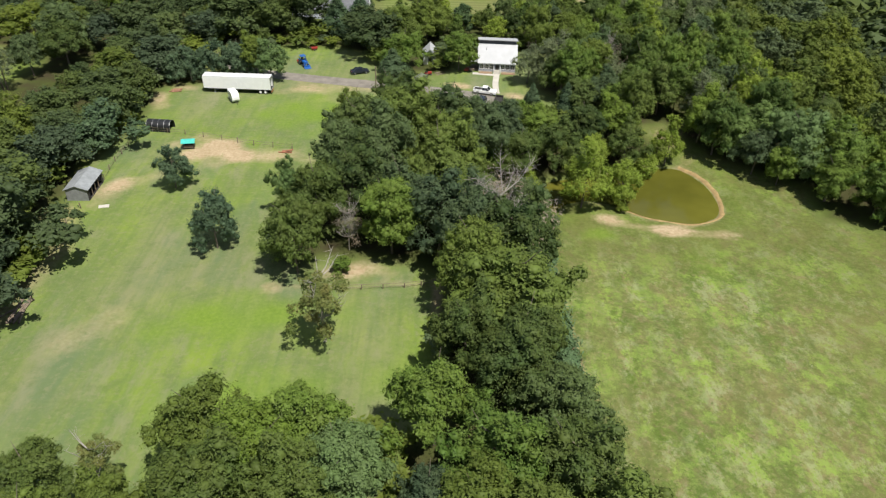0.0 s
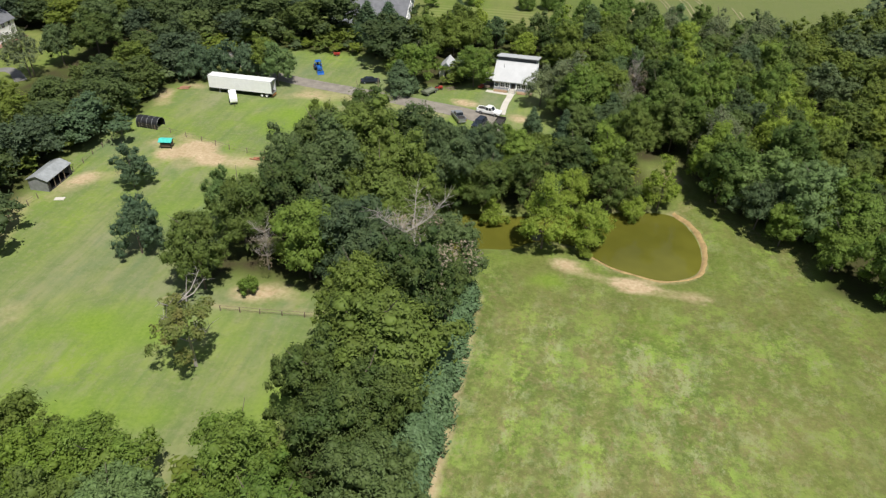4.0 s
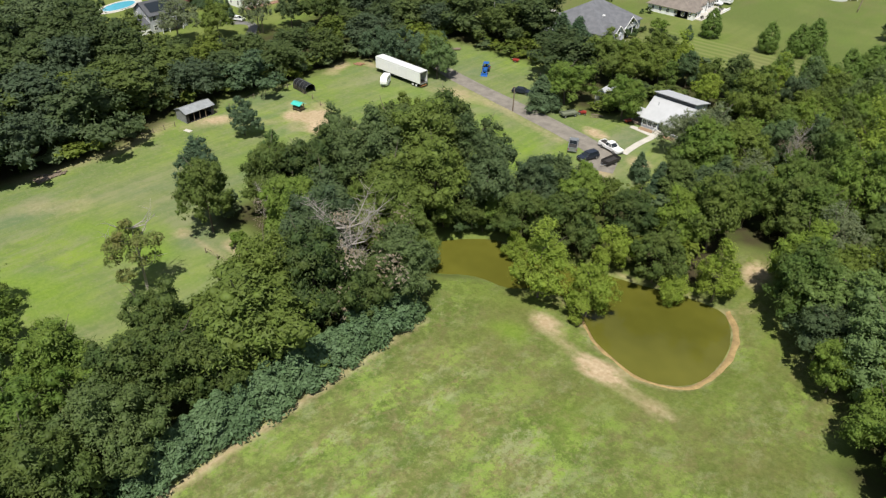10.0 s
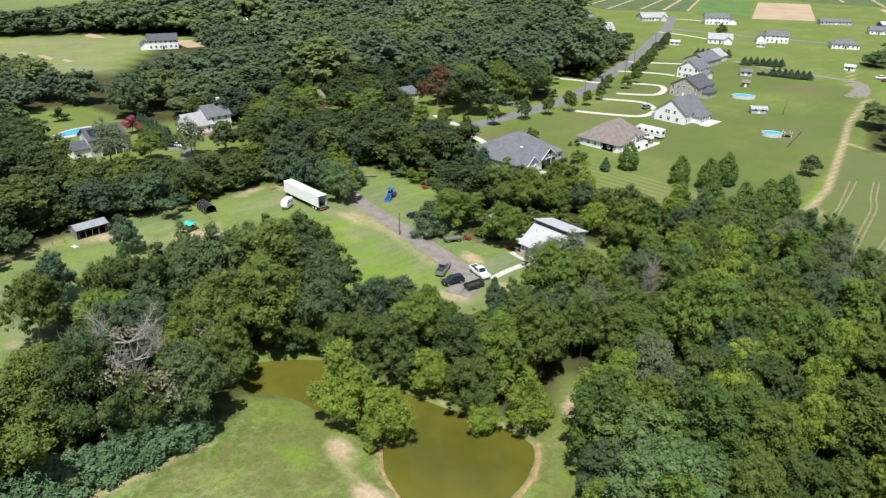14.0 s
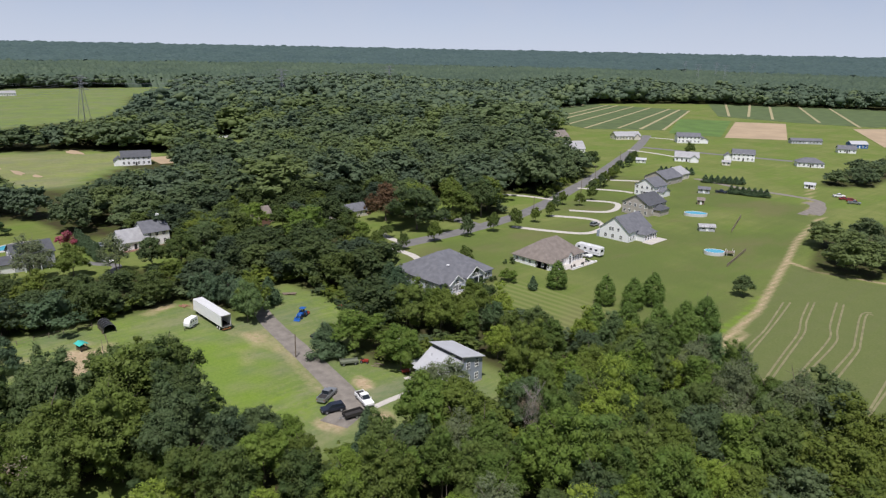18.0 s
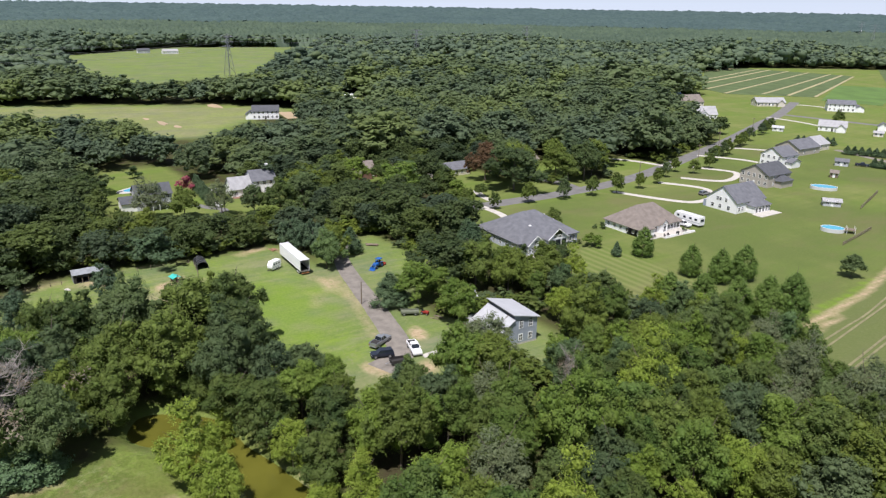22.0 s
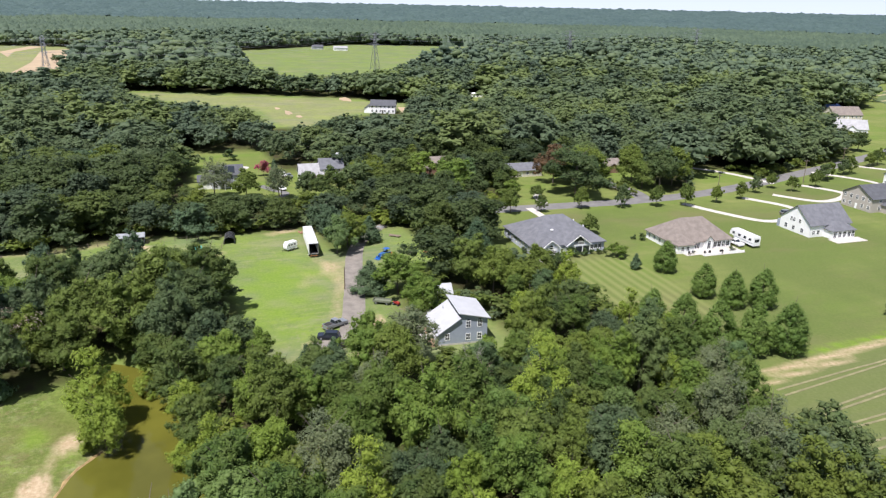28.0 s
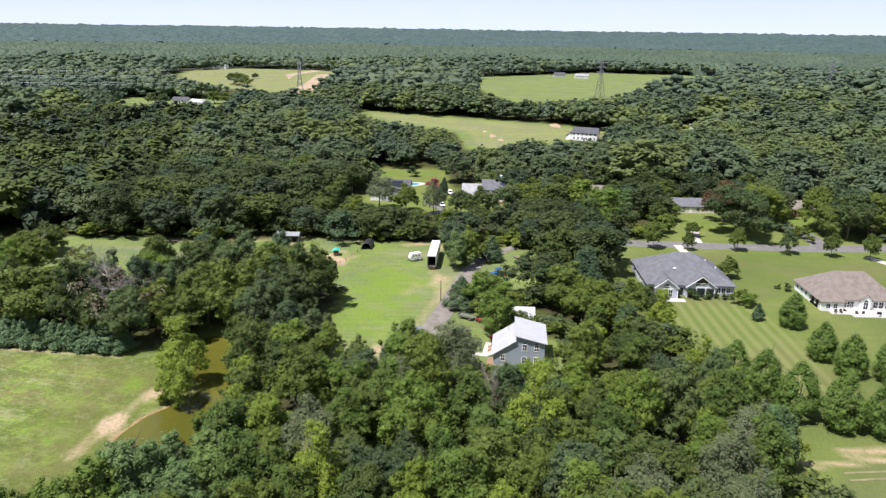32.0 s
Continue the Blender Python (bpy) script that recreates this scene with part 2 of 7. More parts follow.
def ground_material():
    """Grass with soil, sand, crop and woodland floor, whose shares the sheet carries as attributes."""
    m, nt, p = nodes_of("ground_cover")
    def attr(name):
        a = nt.nodes.new("ShaderNodeAttribute")
        a.attribute_name = name
        s = nt.nodes.new("ShaderNodeSeparateColor")
        nt.links.new(a.outputs["Color"], s.inputs[0])
        return s.outputs
    a, b = attr("cover"), attr("use")
    fine = noise_fac(nt, 1.6, 5, 0.3, 0.7)
    mid = noise_fac(nt, 0.22, 4, 0.35, 0.65)
    big = noise_fac(nt, 0.055, 3, 0.38, 0.62)
    # mown lawn
    lawn = mixed(nt, fine, (0.118, 0.150, 0.036), (0.164, 0.200, 0.052))
    lawn = mixed(nt, times(nt, noise_fac(nt, 0.035, 4, 0.42, 0.6), 0.75), lawn, (0.19, 0.21, 0.068))
    lawn = mixed(nt, times(nt, noise_fac(nt, 0.05, 5, 0.47, 0.6, stretch=(30, 1, 0.5)), 0.7), lawn, (0.12, 0.185, 0.03))
    lawn = mixed(nt, times(nt, noise_fac(nt, 0.12, 6, 0.52, 0.66, rough=0.72), 0.6), lawn, (0.20, 0.205, 0.075))
    lawn = mixed(nt, times(nt, noise_fac(nt, 0.5, 3, 0.45, 0.62, stretch=(62, 1, 0.04)), 0.3), lawn, (0.1, 0.132, 0.036))
    lawn = mixed(nt, times(nt, mid, 0.35), lawn, (0.105, 0.145, 0.036))
    # grazed pasture: paler, with yellow-green flushes, straw and faint mowing lines
    pas = mixed(nt, fine, (0.126, 0.165, 0.048), (0.172, 0.214, 0.070))
    pas = mixed(nt, times(nt, noise_fac(nt, 0.05, 4, 0.4, 0.64), 0.8), pas, (0.191, 0.265, 0.035))
    pas = mixed(nt, times(nt, noise_fac(nt, 0.04, 4, 0.5, 0.66, stretch=(40, 1, 0.45)), 0.6), pas, (0.233, 0.218, 0.127))
    pas = mixed(nt, times(nt, mid, 0.35), pas, (0.112, 0.157, 0.061))
    pas = mixed(nt, times(nt, noise_fac(nt, 0.6, 2, 0.42, 0.6, stretch=(-38, 1.1, 0.05)), 0.34), pas, (0.093, 0.145, 0.044))
    pas = mixed(nt, times(nt, noise_fac(nt, 0.07, 5, 0.5, 0.64, stretch=(-38, 1, 0.4), rough=0.62), 0.6), pas, (0.110, 0.155, 0.083))
    pas = mixed(nt, times(nt, noise_fac(nt, 0.16, 6, 0.52, 0.66, stretch=(-38, 1, 0.35), rough=0.68), 0.5), pas, (0.237, 0.227, 0.138))
    pas = mixed(nt, times(nt, noise_fac(nt, 0.9, 4, 0.5, 0.66, rough=0.75), 0.45), pas, (0.215, 0.215, 0.115))
    pas = mixed(nt, times(nt, noise_fac(nt, 0.3, 6, 0.52, 0.64, rough=0.75), 0.45), pas, (0.100, 0.140, 0.046))
    # rough meadow: green with lime, grey-green, straw and brown weeds in uneven patches, and old mowing lines
    mea = mixed(nt, fine, (0.074, 0.104, 0.022), (0.122, 0.160, 0.038))
    mea = mixed(nt, times(nt, noise_fac(nt, 0.05, 4, 0.42, 0.6), 0.6), mea, (0.082, 0.132, 0.022))
    mea = mixed(nt, times(nt, noise_fac(nt, 0.07, 6, 0.46, 0.6, rough=0.7), 0.75), mea, (0.168, 0.148, 0.062))
    mea = mixed(nt, times(nt, noise_fac(nt, 0.13, 7, 0.5, 0.57, stretch=(20, 1, 0.8), rough=0.78), 0.8), mea, (0.220, 0.318, 0.060))
    mea = mixed(nt, times(nt, noise_fac(nt, 0.3, 7, 0.51, 0.6, stretch=(-30, 1, 0.7), rough=0.8), 0.75), mea, (0.262, 0.284, 0.142))
    mea = mixed(nt, times(nt, noise_fac(nt, 0.42, 6, 0.53, 0.62, stretch=(50, 1, 0.7), rough=0.75), 0.6), mea, (0.190, 0.140, 0.080))
    mea = mixed(nt, times(nt, noise_fac(nt, 0.4, 3, 0.45, 0.62, stretch=(3, 1, 0.03)), 0.42), mea, (0.082, 0.120, 0.032))
    mea = mixed(nt, times(nt, noise_fac(nt, 0.14, 4, 0.48, 0.62, stretch=(3, 1, 0.1), rough=0.6), 0.32), mea, (0.170, 0.172, 0.060))
    mea = mixed(nt, times(nt, noise_fac(nt, 1.1, 5, 0.52, 0.68, rough=0.7), 0.6), mea, (0.240, 0.218, 0.104))
    mea = mixed(nt, times(nt, noise_fac(nt, 1.5, 4, 0.55, 0.7, rough=0.7), 0.7), mea, (0.069, 0.094, 0.023))
    mea = mixed(nt, times(nt, noise_fac(nt, 0.7, 6, 0.5, 0.62, rough=0.8), 0.5), mea, (0.205, 0.262, 0.070))
    mea = mixed(nt, times(nt, noise_fac(nt, 0.55, 6, 0.54, 0.64, stretch=(15, 1, 0.6), rough=0.8), 0.55), mea, (0.110, 0.110, 0.040))
    dp = nt.nodes.new("ShaderNodeAttribute")
    dp.attribute_name = "deep"
    lawn = mixed(nt, times(nt, dp.outputs["Fac"], noise_fac(nt, 0.022, 5, 0.3, 0.56)), lawn, mixed(nt, fine, (0.082, 0.112, 0.030), (0.112, 0.142, 0.042)))
    lawn = mixed(nt, times(nt, times(nt, dp.outputs["Fac"], noise_fac(nt, 0.045, 6, 0.5, 0.64, stretch=(60, 1, 0.5), rough=0.65)), 0.7), lawn, (0.145, 0.135, 0.062))
    mea = mixed(nt, times(nt, times(nt, dp.outputs["Fac"], noise_fac(nt, 0.09, 5, 0.15, 0.6)), 0.68), mea, mixed(nt, fine, (0.080, 0.096, 0.022), (0.124, 0.134, 0.038)))
    # crop rows
    crop = mixed(nt, fine, (0.105, 0.128, 0.04), (0.138, 0.16, 0.058))
    crop = mixed(nt, times(nt, noise_fac(nt, 0.5, 3, 0.4, 0.65, stretch=(-22, 1, 0.04)), 0.35), crop, (0.125, 0.135, 0.06))
    crop = mixed(nt, times(nt, mid, 0.3), crop, (0.09, 0.125, 0.035))
    band = nt.nodes.new("ShaderNodeTexWave")
    band.bands_direction, band.wave_profile = "Y", "SIN"
    for k, v in (("Scale", 0.11), ("Distortion", 0.6), ("Detail", 1.0)):
        band.inputs[k].default_value = v
    nt.links.new(nt.nodes.new("ShaderNodeNewGeometry").outputs["Position"], band.inputs[0])
    st = nt.nodes.new("ShaderNodeAttribute")
    st.attribute_name = "stripes"
    lawn = mixed(nt, times(nt, times(nt, band.outputs["Fac"], st.outputs["Fac"]), 0.7), lawn, (0.19, 0.21, 0.075))
    c = mixed(nt, b[0], lawn, pas)
    c = mixed(nt, b[1], c, mea)
    c = mixed(nt, b[2], c, crop)
    # lush growth, bare sand, woodland floor
    c = mixed(nt, a[1], c, mixed(nt, fine, (0.12, 0.2, 0.02), (0.165, 0.25, 0.03)))
    sand = mixed(nt, fine, (0.34, 0.255, 0.15), (0.5, 0.4, 0.27))
    sand = mixed(nt, times(nt, mid, 0.4), sand, (0.26, 0.2, 0.1))
    r = add(nt, "ShaderNodeMapRange", **{"From Min": 0.12, "From Max": 0.75})
    nt.links.new(times(nt, a[0], times(nt, noise_fac(nt, 0.7, 5, 0.25, 0.7), 0.45, "ADD")), r.inputs[0])
    c = mixed(nt, r.outputs[0], c, sand)
    c = mixed(nt, a[2], c, mixed(nt, mid, (0.05, 0.042, 0.022), (0.06, 0.075, 0.02)))
    nt.links.new(c, p.inputs["Base Color"])
    p.inputs["Roughness"].default_value = 0.95
    p.inputs["Specular IOR Level"].default_value = 0.1
    bumped(nt, p, noise_fac(nt, 2.2, 5, 0.2, 0.8), 0.5, 0.12)
    return m


def water_material():
    m, nt, p = nodes_of("pond_water")
    c = mixed(nt, noise_fac(nt, 0.08, 3), (0.078, 0.078, 0.012), (0.116, 0.114, 0.018))
    nt.links.new(c, p.inputs["Base Color"])
    p.inputs["Roughness"].default_value = 0.09
    p.inputs["IOR"].default_value = 1.33
    bumped(nt, p, noise_fac(nt, 1.4, 3), 0.06, 0.02)
    return m


GROUND, WATER = ground_material(), water_material()
ASPHALT = plain("asphalt", (0.19, 0.185, 0.175), 0.9, scale=0.3, vary=0.3, bump=0.2)
GRAVEL = plain("gravel", (0.25, 0.225, 0.19), 0.95, scale=0.5, vary=0.35, bump=0.4)
CONCRETE = plain("concrete", (0.54, 0.51, 0.45), 0.85, scale=0.6, vary=0.2)
WHITE = plain("white_paint", (0.9, 0.9, 0.89), 0.45, vary=0.06)
METAL_ROOF = plain("metal_roof", (0.47, 0.48, 0.49), 0.45, vary=0.12, scale=0.5)
BLUE_SIDING = plain("blue_grey_siding", (0.33, 0.37, 0.44), 0.6, vary=0.12, scale=0.8)
GREY_SIDING = plain("grey_siding", (0.5, 0.52, 0.55), 0.6, vary=0.12, scale=0.8)
LILAC_SIDING = plain("lilac_grey_siding", (0.5, 0.53, 0.63), 0.6, vary=0.08, scale=0.8)
CREAM_SIDING = plain("cream_siding", (0.7, 0.65, 0.55), 0.6, vary=0.12, scale=0.8)
TAUPE_SIDING = plain("taupe_siding", (0.46, 0.42, 0.37), 0.6, vary=0.12, scale=0.8)
SHINGLE = {
    "grey": plain("grey_shingles", (0.165, 0.17, 0.185), 0.9, scale=0.7, vary=0.3, bump=0.5),
    "brown": plain("brown_shingles", (0.24, 0.205, 0.175), 0.9, scale=0.7, vary=0.3, bump=0.5),
    "dark": plain("dark_shingles", (0.10, 0.105, 0.115), 0.9, scale=0.7, vary=0.3, bump=0.5),
    "pale": plain("pale_shingles", (0.4, 0.4, 0.4), 0.9, scale=0.7, vary=0.25, bump=0.5),
}
BRICK = plain("brick_wall", (0.3, 0.17, 0.12), 0.85, scale=2.5, vary=0.35)
SHED_GREY = plain("shed_boards", (0.27, 0.28, 0.285), 0.75, scale=1.2, vary=0.3)
SHED_ROOF = plain("shed_roof", (0.3, 0.32, 0.33), 0.6, scale=1.0, vary=0.3)
DARK = plain("dark_board", (0.035, 0.032, 0.03), 0.85)
BLACK = plain("black_rubber", (0.016, 0.016, 0.017), 0.6)
BLACK_TARP = plain("black_tarpaulin", (0.02, 0.021, 0.023), 0.45)
WOOD = plain("weathered_wood", (0.23, 0.18, 0.13), 0.85, scale=3, vary=0.4)
GALV = plain("galvanised_steel", (0.4, 0.41, 0.42), 0.4, 0.6)
TURQUOISE = plain("turquoise_sheet", (0.06, 0.5, 0.42), 0.5, vary=0.2)
BLUE = plain("blue_paint", (0.02, 0.12, 0.42), 0.4, vary=0.2)
RED = plain("red_paint", (0.35, 0.04, 0.03), 0.5, vary=0.3)
SILVER = plain("silver_paint", (0.33, 0.35, 0.37), 0.3, 0.5, vary=0.1)
NAVY = plain("navy_paint", (0.02, 0.026, 0.04), 0.25, vary=0.1)
POOL = plain("pool_water", (0.1, 0.42, 0.55), 0.08, vary=0.15)
PLASTIC = plain("pale_plastic", (0.66, 0.67, 0.66), 0.5, vary=0.12)


def glass_material():
    m, nt, p = nodes_of("window_glass")
    p.inputs["Base Color"].default_value = (0.02, 0.026, 0.032, 1)
    p.inputs["Roughness"].default_value = 0.06
    p.inputs["IOR"].default_value = 1.5
    return m


GLASS = glass_material()

# ---- helpers for shapes ----
def inside(poly, x, y):
    """Which of the points x, y (arrays) lie in the polygon."""
    x, y = np.asarray(x, float), np.asarray(y, float)
    r = np.zeros(x.shape, bool)
    for (ax, ay), (bx, by) in zip(poly, poly[1:] + poly[:1]):
        if ay != by:
            r ^= ((ay > y) != (by > y)) & (x < (bx - ax) * (y - ay) / (by - ay) + ax)
    return r


def gap_to(line, x, y, closed=False):
    """The distance of the points to a line of corners."""
    x, y = np.asarray(x, float), np.asarray(y, float)
    d = np.full(x.shape, 1e9)
    for (ax, ay), (bx, by) in zip(line, line[1:] + (line[:1] if closed else [])):
        ux, uy = bx - ax, by - ay
        k = np.clip(((x - ax) * ux + (y - ay) * uy) / max(ux * ux + uy * uy, 1e-9), 0, 1)
        d = np.minimum(d, np.hypot(x - ax - k * ux, y - ay - k * uy))
    return d


def signed(poly, x, y):
    d = gap_to(poly, x, y, True)
    return np.where(inside(poly, x, y), -d, d)


def soft(d, w):
    """1 inside (d below 0), 0 outside, over a border of width w."""
    return np.clip(0.5 - d / w, 0, 1)


def curved(line, n=6, closed=False):
    """A smooth line through the corners."""
    pts = [Vector(p) for p in line]
    out, m = [], len(pts)
    for i in range(m if closed else m - 1):
        if closed:
            a, b, c, d = pts[i - 1], pts[i], pts[(i + 1) % m], pts[(i + 2) % m]
        else:
            a, b, c, d = pts[max(i - 1, 0)], pts[i], pts[i + 1], pts[min(i + 2, m - 1)]
        for k in range(n):
            t = k / n
            v = 0.5 * (2 * b + (c - a) * t + (2 * a - 5 * b + 4 * c - d) * t * t + (3 * b - a - 3 * c + d) * t ** 3)
            out.append((v.x, v.y))
    if not closed:
        out.append(tuple(pts[-1]))
    return out


def mesh_of(name, verts, faces, material=None, smooth=False):
    me = bpy.data.meshes.new(name)
    me.from_pydata([tuple(v) for v in verts] if not isinstance(verts, list) else verts, [], faces)
    me.update()
    if smooth:
        me.shade_smooth()
    if material:
        me.materials.append(material)
    return me


def big_mesh(name, verts, faces, material, tone=None, smooth=False):
    """A mesh from arrays of corners and of three- or four-cornered faces."""
    me = bpy.data.meshes.new(name)
    verts, faces = np.asarray(verts, np.float32), np.asarray(faces, np.int32)
    k = faces.shape[1]
    me.vertices.add(len(verts))
    me.vertices.foreach_set("co", verts.ravel())
    me.loops.add(faces.size)
    me.loops.foreach_set("vertex_index", faces.ravel())
    me.polygons.add(len(faces))
    me.polygons.foreach_set("loop_start", np.arange(0, faces.size, k, dtype=np.int32))
    me.update(calc_edges=True)
    if tone is not None:
        me.attributes.new("tone", "FLOAT", "POINT").data.foreach_set("value", np.asarray(tone, np.float32))
    if smooth:
        me.shade_smooth()
    me.materials.append(material)
    return me


# ---- plan: open land ----
POND = curved([(4, 115), (8, 111.5), (12, 111.8), (15, 114.3), (18.5, 116), (23, 116.8), (26.5, 119.6), (31, 121), (34.5, 120), (36.8, 118.4),
               (40.6, 115.8), (44.3, 114.4), (48.5, 113.5), (51.6, 114.2), (54.4, 116), (55.7, 118.6), (56.3, 122.8), (55.9, 127.5), (54.6, 131.4),
               (51.8, 134.9), (46, 134.5), (38, 132), (30, 130), (22, 127.5), (14, 126.8), (8, 122)], 4, True)
WATER_LEVEL = -3.2
FARMSTEAD = [(-62, 26), (-63, 62), (-62, 84), (-62, 97), (-66, 110), (-68, 125), (-66, 140), (-65, 150), (-66, 165), (-58, 167.5),
             (-46, 169), (-42, 172), (-45, 178), (-60, 186), (-61, 194), (-50, 196), (-36, 196.5), (-26, 197), (-17, 188), (-14, 180),
             (0, 178), (6, 183), (8, 196), (26, 197), (31, 191), (31, 184), (25, 178), (25, 170), (33, 161), (31, 155), (24, 150.5), (17, 146.5), (10, 142.5), (4, 140), (-6, 143),
             (-20, 141), (-23, 122), (-28, 108), (-27, 92), (-20, 91.5), (-18, 94.5), (-8, 94), (-3, 93.5), (1, 91), (0, 76), (-1, 60), (-7, 56), (-8, 20)]
MEADOW = [(19.5, 20), (18.6, 60), (18.3, 106), (14, 110), (24, 119), (45, 128), (52.5, 136), (48, 150), (53, 151), (58.5, 138), (67, 131), (75, 126), (73, 113), (83, 108),
          (100, 60), (104, 20)]
STREETSIDE = [(-76, 219), (-30, 216), (-10, 220), (5, 225), (25, 227), (45, 231), (75, 232), (110, 233), (170, 300), (170, 700), (60, 1000),
              (-100, 1190), (-351, 1057), (-441, 915), (-412, 769), (-286, 630), (-250, 575), (-250, 535), (-215, 525), (-165, 490),
              (-118, 430), (-92, 365), (-82, 325), (-78, 300)]
YARDS = [
    [(-78, 243), (-110, 247), (-126, 252), (-124, 276), (-110, 276), (-78, 290)],
    [(-78, 293), (-104, 291), (-124, 295), (-124, 311), (-108, 313), (-80, 306)],
    [(-106, 146), (-105, 163), (-108, 190), (-134, 192), (-150, 165), (-196, 160), (-196, 128), (-150, 132), (-124, 130)],
    [(-124, 217), (-124, 238), (-138, 238), (-138, 217)],
    [(-395, 325), (-395, 350), (-345, 348), (-345, 328)],
    [(-44, 170), (-52, 181), (-63, 190), (-67, 187), (-58, 177)],
    [(-120, 343), (-103, 357), (-84, 362), (-76, 335), (-82, 320), (-104, 337)],
]
WEST_PLOTS = [(-118, 430), (-165, 490), (-250, 535), (-250, 575), (-286, 630), (-200, 640), (-165, 566), (-146, 519), (-113, 436)]
FAR_FIELDS = [
    [(-454, 70), (-427, 140), (-395, 205), (-382, 232), (-360, 262), (-335, 285), (-316, 262), (-300, 236), (-252, 197), (-256, 171), (-282, 169), (-330, 163), (-366, 112), (-417, 84)],
    [(-790, -240), (-700, -160), (-620, -84), (-590, -38), (-590, 5), (-640, 16), (-976, -28), (-1012, -80), (-1031, -220), (-940, -275)],
    [(-910, 176), (-1072, 365), (-1060, 420), (-1027, 600), (-850, 455), (-700, 392), (-580, 323), (-531, 218), (-700, 172)],
    [(-500, -165), (-530, -142), (-506, -100), (-552, -55), (-452, -26), (-390, -40), (-380, -66), (-400, -100), (-440, -130)],
    [(-760, 640), (-700, 700), (-690, 690), (-740, 625)],
    [(-282, -52), (-288, -36), (-225, -8), (-217, -20)],
    [(-222, -58), (-228, -46), (-178, -20), (-172, -31)],
    [(-610, 505), (-600, 532), (-520, 470), (-527, 455)],
]
OPEN = [FARMSTEAD, MEADOW, POND, STREETSIDE] + YARDS + FAR_FIELDS
COPSES = [[(39, 330), (60, 336), (66, 380), (60, 432), (36, 428), (26, 378)], [(-16, 500), (8, 518), (4, 600), (-12, 640), (-26, 570)]]


def open_gap(x, y):
    """How far outside all open land the points lie (below 0: in the open)."""
    x, y = np.asarray(x, float), np.asarray(y, float)
    d = np.full(x.shape, 1e9)
    for p in OPEN:
        d = np.minimum(d, signed(p, x, y))
    for p in COPSES:
        d = np.maximum(d, -signed(p, x, y))
    return d


def height(x, y):
    """The lie of the land: level, with a hollow round the pond."""
    x, y = np.asarray(x, float), np.asarray(y, float)
    z = -2.9 * np.exp(-((x - 46) / 40) ** 2 - ((y - 116) / 32) ** 2)
    near = (np.abs(x - 30) < 45) & (np.abs(y - 121) < 30)
    d = np.full(x.shape, 99.0)
    if near.any():
        d[near] = signed(POND, x[near], y[near])
    level = WATER_LEVEL - 0.06
    z = np.where(d < 6, z + (np.minimum(z, level) - z) * np.clip(1 - d / 6, 0, 1) ** 2, z)
    return np.where(d < 0, level - np.minimum(-d * 0.45, 1.2), z)


def lay(x, y):
    return float(height(np.array([x]), np.array([y]))[0])


# ---- ground ----
def steps(lo, hi, step, far_lo, far_hi, grow=1.16):
    mid = list(np.arange(lo, hi + step / 2, step))
    for sign, end in ((-1, far_lo), (1, far_hi)):
        s, v = step, mid[0] if sign < 0 else mid[-1]
        extra = []
        while sign * (end - v) > 0:
            s = min(s * grow, 12 if abs(v) < 1100 else 400)
            v += sign * s
            extra.append(v)
        mid = extra[::-1] + mid if sign < 0 else mid + extra
    return np.array(mid)


